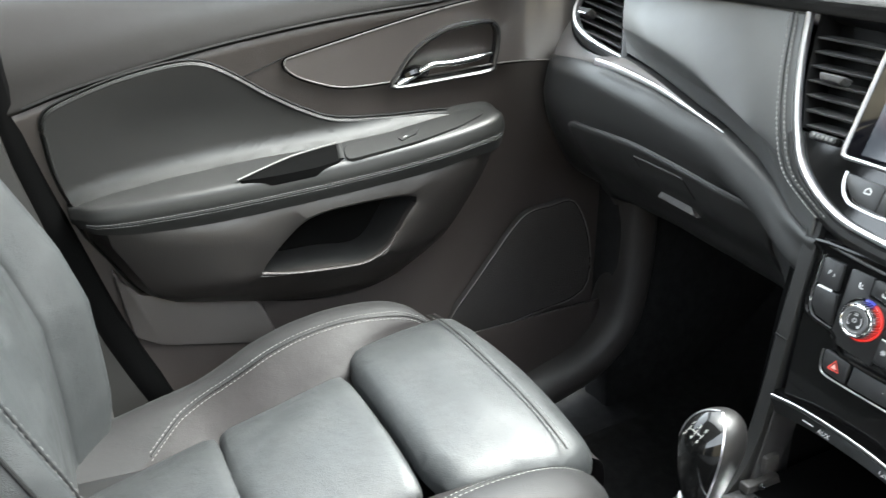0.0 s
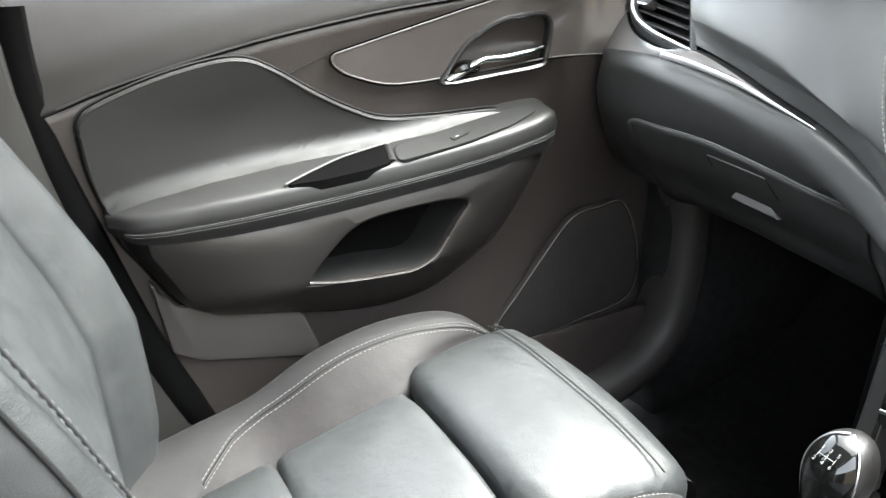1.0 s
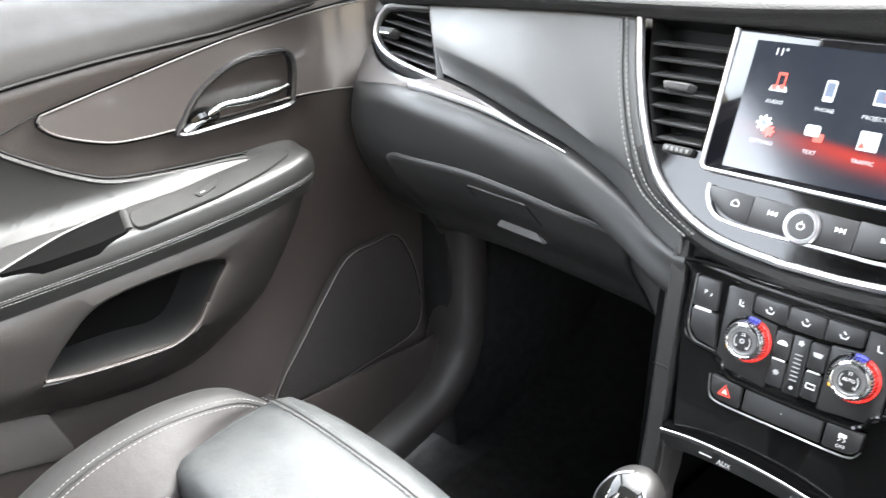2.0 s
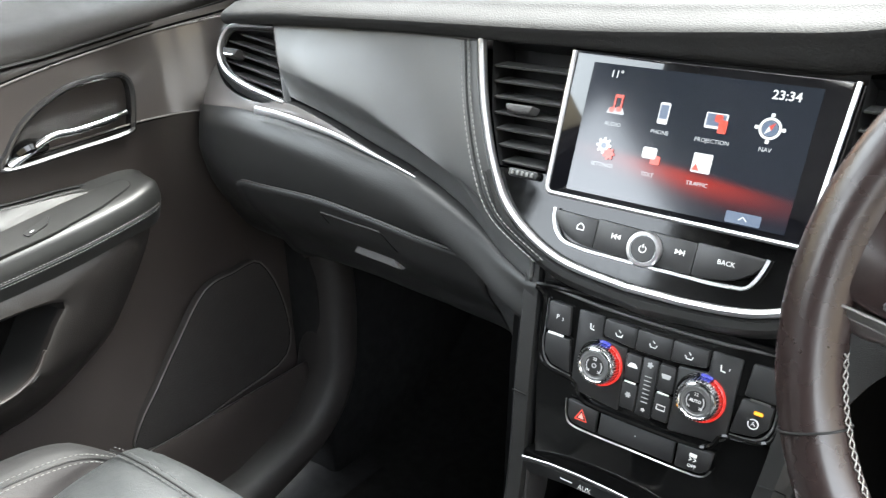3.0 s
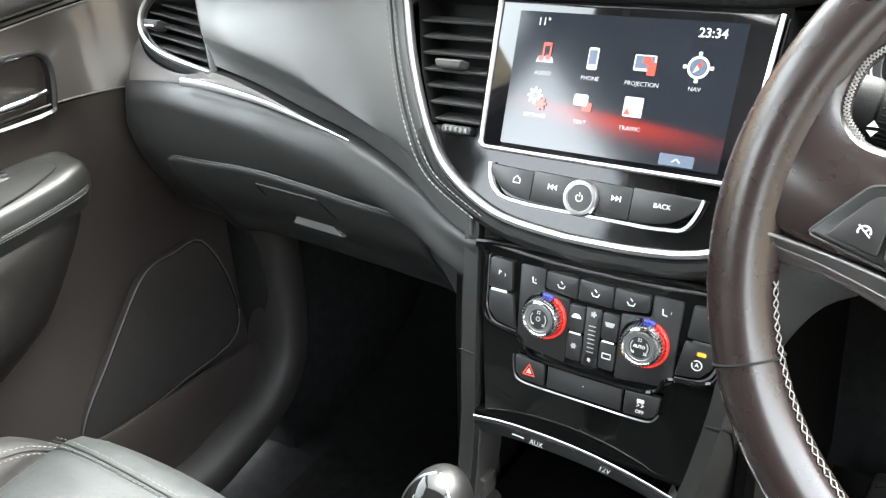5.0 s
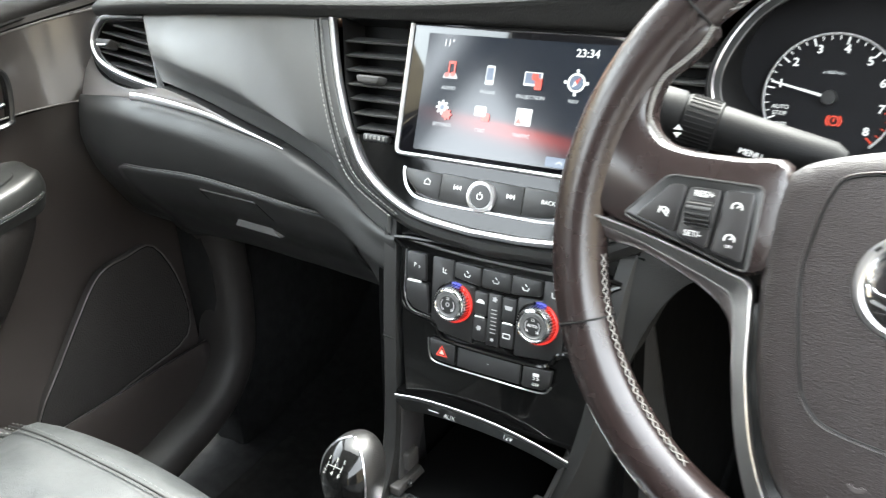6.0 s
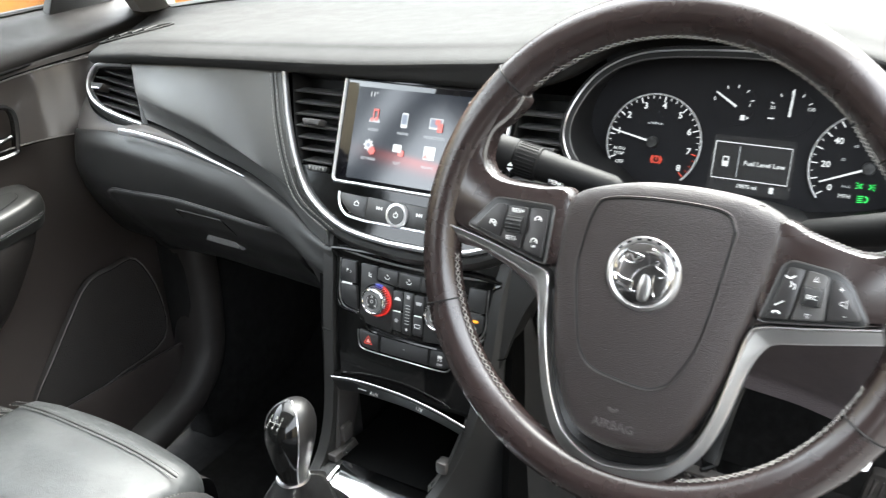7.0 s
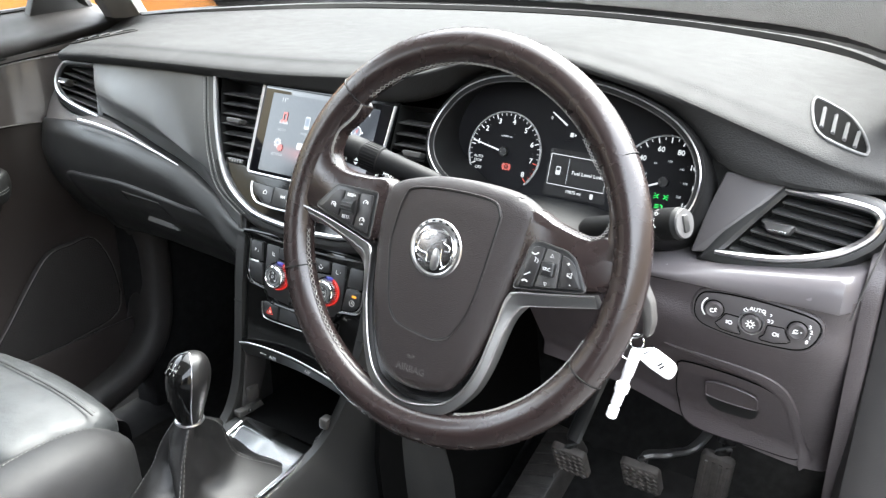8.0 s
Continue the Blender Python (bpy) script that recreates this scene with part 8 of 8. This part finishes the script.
cons = root("centre_console", (-0.03, -0.05, 0.0), "black centre console with open tray and bright gear surround", "centre console")
LEDGE = cr([(-0.118, 0.090, 0.600), (-0.112, 0.074, 0.556), (-0.109, 0.060, 0.489), (-0.107, 0.047, 0.400), (-0.108, 0.034, 0.340), (-0.112, 0.010, 0.298), (-0.116, -0.04, 0.275), (-0.118, -0.14, 0.268), (-0.118, -0.34, 0.268)], 6)
REDGE = cr([(0.128, 0.090, 0.600), (0.122, 0.074, 0.556), (0.117, 0.060, 0.489), (0.102, 0.047, 0.410), (0.078, 0.036, 0.345), (0.060, 0.012, 0.306), (0.055, -0.04, 0.292), (0.054, -0.14, 0.284), (0.054, -0.34, 0.284)], 6)
for s, E_, nm in ((-1, LEDGE, "left"), (1, REDGE, "right")):
    rows = []
    for x, y, z in E_:
        fz = 0.0
        out = 0.012 if s < 0 else 0.05
        rows.append([(x - s * 0.012, y + 0.012, z - 0.008), (x - s * 0.009, y, z), (x + s * 0.004, y - 0.001, z + 0.002), (x + s * 0.010, y + 0.006, z - 0.004), (x + s * (0.012 + out * 0.2), y + 0.05, z * 0.72), (x + s * (0.014 + out * 0.7), y + 0.10, z * 0.35), (x + s * (0.014 + out), y + 0.12, fz)])
    thick(part("side_panel", loft(rows), DASH, cons, "grained black console side"), 0.004)
    fill = [(0.09, 0.60), (0.45, 0.60), (0.60, 0.02), (0.10, 0.0), (0.06, 0.3), (0.075, 0.5)]
    part("inner_side", plate(fill, side_frame(-0.126 if s < 0 else 0.135), -0.004, 0.004), CONSOLE_SHADE, cons)
    part("panel_seam", sweep([Vector(r) + Vector((s * 0.001, -0.0005, 0)) for r in rows[13][1:5]], 0.0008, 0.0008, 5), SEAL, cons)
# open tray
part("tray_floor", slab((-0.104, 0.020, 0.292), (0.068, 0.20, 0.300), 0.003), CONSOLE_SHADE, cons)
part("tray_back", slab((-0.104, 0.195, 0.292), (0.100, 0.205, 0.45), 0.002), CONSOLE_SHADE, cons)
part("tray_top", slab((-0.100, 0.050, 0.415), (0.104, 0.205, 0.421), 0.002), CONSOLE_SHADE, cons)
cheek = part("tray_cheek", plate(soft([(0.054, 0.405), (0.098, 0.398), (0.090, 0.352), (0.070, 0.306), (0.036, 0.306), (0.044, 0.345)], 0.004), side_frame(-0.100), -0.004, 0.005, 0.003), mat("cheek_plastic", (0.022, 0.021, 0.021), 0.5, grain=900, bump=0.2), cons, "grey side lining of the tray")
part("clip", plate(rect(0.058, 0.330, 0.020, 0.022, 0.003), side_frame(-0.098), 0.0, 0.009, 0.002), TRIM, cheek)
part("foot", plate(soft([(0.026, 0.313), (0.070, 0.313), (0.076, 0.300), (0.026, 0.302)], 0.002), side_frame(-0.098), -0.002, 0.010, 0.002), TRIM, cheek)
part("screw", lathe([(0.0005, 0), (0.0042, 0), (0.0038, 0.0025), (0.0005, 0.003)], at(side_frame(-0.088), 0.045, 0.3075), 14), BLACK, cheek)
part("screw_head", lathe([(0.0005, 0.003), (0.0016, 0.003), (0.0014, 0.0036), (0.0005, 0.0036)], at(side_frame(-0.088), 0.045, 0.3075), 10), CHROME, cheek)
cheek = part("tray_cheek", loft([[(x0, y, z), (x0 - 0.008, y + 0.014, z - 0.002), (x0 - 0.008, y + 0.05, z - 0.006)] for x0, y, z in ((0.094, 0.046, 0.412), (0.088, 0.042, 0.390), (0.076, 0.036, 0.355), (0.060, 0.030, 0.325), (0.050, 0.026, 0.310))]), TRIM, cons, "grey side lining of the tray")
part("clip", slab((0.060, 0.030, 0.340), (0.074, 0.046, 0.356), 0.003), TRIM, cheek)
part("screw", lathe([(0.0005, 0), (0.0042, 0), (0.0038, 0.0025), (0.0005, 0.003)], face_frame((0.055, 0.034, 0.318), 0.5), 14), BLACK, cheek)
arc = cr([(-0.094, 0.042, 0.420), (-0.060, 0.040, 0.4265), (-0.02, 0.039, 0.4285), (0.02, 0.039, 0.4265), (0.06, 0.040, 0.419), (0.094, 0.043, 0.407)], 6)
part("tray_lip", loft([[(x, y, z) for x, y, z in arc], [(x, y - 0.001, z - 0.003) for x, y, z in arc], [(x, y + 0.012, z - 0.026) for x, y, z in arc], [(x, y + 0.05, z - 0.026) for x, y, z in arc]]), BLACK, cons)
part("tray_edge", sweep(arc, 0.0009, 0.0013, 8), SPOKE_DARK, cons, "thin bright tray edge")
TF = face_frame((0, 0.0435, 0.4145), 0.40)
word("aux_word", "AUX", 0.0062, at(TF, -0.030, -0.001, 0.0016), WHITE_PRINT, cons)
part("usb_mark", plate(stroke([(-.007, 0), (.005, 0)], .0011), at(TF, -0.047, 0.0, 0.0016), 0, .0003), WHITE_PRINT, cons, smooth=False)
word("socket_word", "12V", 0.0066, at(TF, 0.034, -0.002, 0.0016, -6), WHITE_PRINT, cons)
# bright gear surround
part("gear_plate", loft([[(x, 0.035, 0.303), (x + 0.0, 0.010, 0.300), (x, -0.02, 0.288), (x, -0.33, 0.278)] for x in np.linspace(-0.082, 0.046, 8)]), mat("gear_plate_metal", (0.50, 0.51, 0.52), 0.10, metal=1.0, vary=0.03, wear=0.02), cons, "bright metal gear surround plate")
part("console_top", loft([[(x, 0.035, 0.302), (x, 0.010, 0.298), (x, -0.02, 0.285), (x, -0.33, 0.275)] for x in (-0.116, -0.100, -0.083)]), DASH, cons, "black strip beside the gear surround")
part("plate_edge", sweep([(0.049, 0.025, 0.3045), (0.050, -0.02, 0.296), (0.049, -0.10, 0.289), (0.049, -0.33, 0.286)], 0.0035, 0.0025, 8), CHROME, cons, "bright edge of the gear surround")
part("plate_edge", sweep([(-0.080, 0.020, 0.304), (-0.081, -0.03, 0.291), (-0.082, -0.10, 0.286), (-0.082, -0.33, 0.282)], 0.0030, 0.0025, 8), CHROME, cons, "bright edge of the gear surround")

# gear lever: pleated boot and knob
gear_lever = root("gear_lever", (-0.035, -0.11, 0.29), "gear lever with gloss black knob and pleated leather boot", "gear lever")
cx, cy = -0.034, -0.104
LEVELS = [  # height, then the four corners: front right, front left, rear left, rear right
    (0.286, (0.040, 0.002), (-0.076, 0.002), (-0.076, -0.192), (0.044, -0.214)),
    (0.300, (0.012, -0.022), (-0.072, -0.010), (-0.073, -0.182), (0.036, -0.198)),
    (0.315, (-0.014, -0.045), (-0.067, -0.036), (-0.071, -0.162), (0.020, -0.176)),
    (0.335, (-0.021, -0.053), (-0.062, -0.052), (-0.067, -0.143), (0.000, -0.153)),
    (0.355, (-0.024, -0.058), (-0.058, -0.060), (-0.064, -0.134), (-0.010, -0.140)),
    (0.374, (-0.024, -0.070), (-0.053, -0.070), (-0.057, -0.126), (-0.015, -0.129)),
    (0.392, (-0.021, -0.091), (-0.047, -0.091), (-0.047, -0.117), (-0.021, -0.117)),
]
SIDE = 14
rows = []
for li, (z, *c) in enumerate(LEVELS):
    ring, t = [], li / (len(LEVELS) - 1)
    for q in range(4):
        a, b = c[q], c[(q + 1) % 4]
        for k in range(SIDE):
            f = k / SIDE
            px, py = a[0] + (b[0] - a[0]) * f, a[1] + (b[1] - a[1]) * f
            dx, dy = px - cx, py - cy
            r = math.hypot(dx, dy)
            belly = math.sin(math.pi * f)
            fold = 0.019 * math.sin(math.pi * t) * belly * math.sin(7 * f + 2.1 * q + 8 * t) - 0.014 * belly * math.sin(math.pi * min(1, t * 1.6)) + (0.006 * belly if t > 0.95 else 0)
            fold *= min(1.0, r / 0.075)
            ring.append((px + dx / r * fold, py + dy / r * fold, z + 0.006 * belly * math.sin(math.pi * t) * math.sin(3 * f + q)))
    rows.append(ring)
fine = [cr([r[j] for r in rows], 5) for j in range(4 * SIDE)]
boot = part("boot", loft([list(c) for c in zip(*fine)], close_u=True), BOOT, gear_lever, "pleated black leather boot with double stitched seams")
for q in range(4):
    for d in (1, -1):
        near = [Vector(a).lerp(Vector(b), 0.5) for a, b in zip(fine[q * SIDE], fine[(q * SIDE + d) % (4 * SIDE)])]
        part("stitching", stitches([tuple(p + (p - Vector((cx, cy, 0.27))).normalized() * 0.0008) for p in near[2:]], 0.004, 0.002, 0.0005), THREAD, boot, "grey stitching")
part("collar", lathe([(0.0176, 0.3905), (0.0186, 0.392), (0.0180, 0.3935)], Matrix.Translation((cx, cy, 0)), 32), EDGE_METAL, gear_lever, "thin bright collar")
kn, NC = [], 72
for z, rx, ry, oy in ((0.393, 0.0175, 0.0175, 0.0), (0.404, 0.0190, 0.0205, 0.000), (0.422, 0.0235, 0.0265, 0.001), (0.440, 0.0275, 0.0310, 0.003), (0.455, 0.0290, 0.0325, 0.005), (0.468, 0.0265, 0.0300, 0.007), (0.478, 0.0205, 0.0235, 0.009), (0.484, 0.0120, 0.0145, 0.010), (0.4862, 0.002, 0.002, 0.010)):
    kn.append([(cx + 0.001 + 0.88 * rx * math.cos(a), cy + oy + 0.88 * ry * math.sin(a), 0.393 + 0.96 * (z - 0.393)) for a in np.linspace(0, 2 * math.pi, NC, endpoint=False)])
cols = [cr([r[j] for r in kn], 6) for j in range(NC)]
knobo = part("knob", loft([list(c) for c in zip(*cols)], close_u=True, cap=True), BOOT, gear_lever, "leather-sided gear knob", sharp=60)
cap = []
for i, c in enumerate(zip(*[cols[j] for j in range(42, 67)])):
    cap.append([tuple(Vector(p) + (Vector(p) - Vector((cx, cy + 0.005, 0.445))).normalized() * 0.0010) for p in c])
part("knob_cap", loft(cap), GLOSS, knobo, "gloss black cap with gear pattern", sharp=60)
part("cap_rim", sweep([r[0] for r in cap], 0.0008, 0.0008, 6), EDGE_METAL, knobo, "bright rim")
part("cap_rim", sweep([r[-1] for r in cap], 0.0008, 0.0008, 6), EDGE_METAL, knobo, "bright rim")
n0 = Vector((0.0, -0.62, 0.78)).normalized()
GM = n0.to_track_quat("Z", "Y").to_matrix().to_4x4()
GM = Matrix((Vector((1, 0, 0)), n0.cross(Vector((1, 0, 0))), n0)).transposed().to_4x4()
KC = Vector((cx + 0.001, cy + 0.005, 0.445))
GM.translation = KC + n0 * max((Vector(p) - KC).dot(n0) for c in cols for p in c if ((Vector(p) - KC).normalized()).dot(n0) > 0.97)
for txt, u, v in (("1", -.007, .005), ("3", 0, .005), ("5", .007, .005), ("2", -.007, -.006), ("4", 0, -.006), ("6", .007, -.006)):
    word("gear_numeral", txt, 0.0050, at(GM, u, v, 0.0014), THREAD, knobo)
part("gear_line", plate(rect(0, -.0005, .0146, .0005), GM, 0.0008, 0.0013), THREAD, knobo, smooth=False)
for u in (-.007, 0, .007):
    part("gear_line", plate(rect(u, -.0005, .0005, .0050), GM, 0.0008, 0.0013), THREAD, knobo, smooth=False)

# ---- pedals ----
def pedal(name, x, y, z, w, h, tilt, label, ribs, arm, bright=None, lean=0.0):
    m = Matrix.Translation((x, y, z)) @ Matrix.Rotation(radians(tilt), 4, "X") @ Matrix(((1, 0, 0, 0), (0, 0, -1, 0), (0, 1, 0, 0), (0, 0, 0, 1))) @ Matrix.Rotation(radians(lean), 4, "Z")
    p = root(name, (x, y, z), label, "pedal", "pedals")
    pad_ = part("pad", plate(rect(0, 0, w, h, 0.010), m, -0.012, 0.0, 0.004), RUBBER, p, "worn rubber pad")
    if ribs:
        for j in range(int(w / 0.010)):
            part("rib", plate(rect(-w / 2 + 0.009 + 0.010 * j, 0, 0.005, h * 0.86, 0.001), m, -0.002, 0.0025, 0.001), RUBBER, pad_)
    else:
        for i in range(5):
            for j in range(5):
                part("stud", plate([(0.005, 0), (0, 0.005), (-0.005, 0), (0, -0.005)], at(m, -w * 0.36 + w * 0.18 * i, -h * 0.36 + h * 0.18 * j), -0.002, 0.0025, 0.001), RUBBER, pad_, smooth=False)
    part("lever", sweep(cr([m @ Vector((0.0, h * 0.1, -0.012)), m @ Vector((0.004, h * 0.6, -0.020)), *[Vector((x + a, y + b, z + c)) for a, b, c in arm]], 5), 0.013 if not bright else 0.008, 0.006, 8), bright or BLACK, p)


pedal("clutch_pedal", 0.302, 0.33, 0.200, 0.056, 0.070, 28, "worn rubber clutch pedal", False, [(0.008, 0.04, 0.09), (0.022, 0.10, 0.17), (0.03, 0.20, 0.25)])
pedal("brake_pedal", 0.412, 0.34, 0.210, 0.060, 0.070, 28, "worn rubber brake pedal", False, [(0.036, 0.020, 0.050), (0.074, 0.030, 0.082), (0.11, 0.16, 0.16)], GREY_TRIM)
pedal("accelerator_pedal", 0.510, 0.36, 0.225, 0.046, 0.15, 22, "ribbed rubber accelerator pedal", True, [(0.004, 0.04, 0.10), (0.008, 0.10, 0.16), (0.01, 0.2, 0.22)], lean=-6)
mat_ = loft([[(x, y, 0.016 + 0.003 * math.sin(25 * x) * math.sin(18 * y) + max(0, (y - 0.35)) * 0.35) for x in np.linspace(0.15, 0.60, 20)] for y in np.linspace(-0.35, 0.55, 24)])
thick(thing("floor_mat", mat_, CARPET, "black carpet mat in the driver's footwell", "floor mat"), 0.008)
mat_ = loft([[(x, y, 0.016 + 0.003 * math.sin(25 * x) * math.sin(18 * y) + max(0, (y - 0.40)) * 0.35) for x in np.linspace(-0.54, -0.16, 20)] for y in np.linspace(-0.30, 0.58, 24)])
thick(thing("floor_mat", mat_, CARPET, "black carpet mat in the passenger footwell", "floor mat"), 0.008)

# ---- footrest beside the clutch ----
REST_RUBBER = mat("footrest_rubber", (0.016, 0.0145, 0.0135), 0.6, grain=400, bump=0.4, vary=0.5, spots=50)
FR = Matrix.Translation((0.222, 0.392, 0.105)) @ Matrix.Rotation(radians(-8), 4, "Z") @ Matrix.Rotation(radians(35), 4, "X")
rest = root("footrest", (0.212, 0.385, 0.05), "worn black rubber footrest with slanted ribs beside the clutch", "footrest")
part("pad", plate(rect(0, 0, 0.062, 0.20, 0.012), FR, -0.06, 0.0, 0.006), REST_RUBBER, rest, "worn rubber pad")
for k in range(9):
    v = -0.088 + 0.022 * k
    part("rib", plate(stroke([(-0.026, v - 0.008), (0.0, v + 0.004), (0.026, v + 0.012)], 0.007), FR, -0.002, 0.0035, 0.0012), REST_RUBBER, rest)
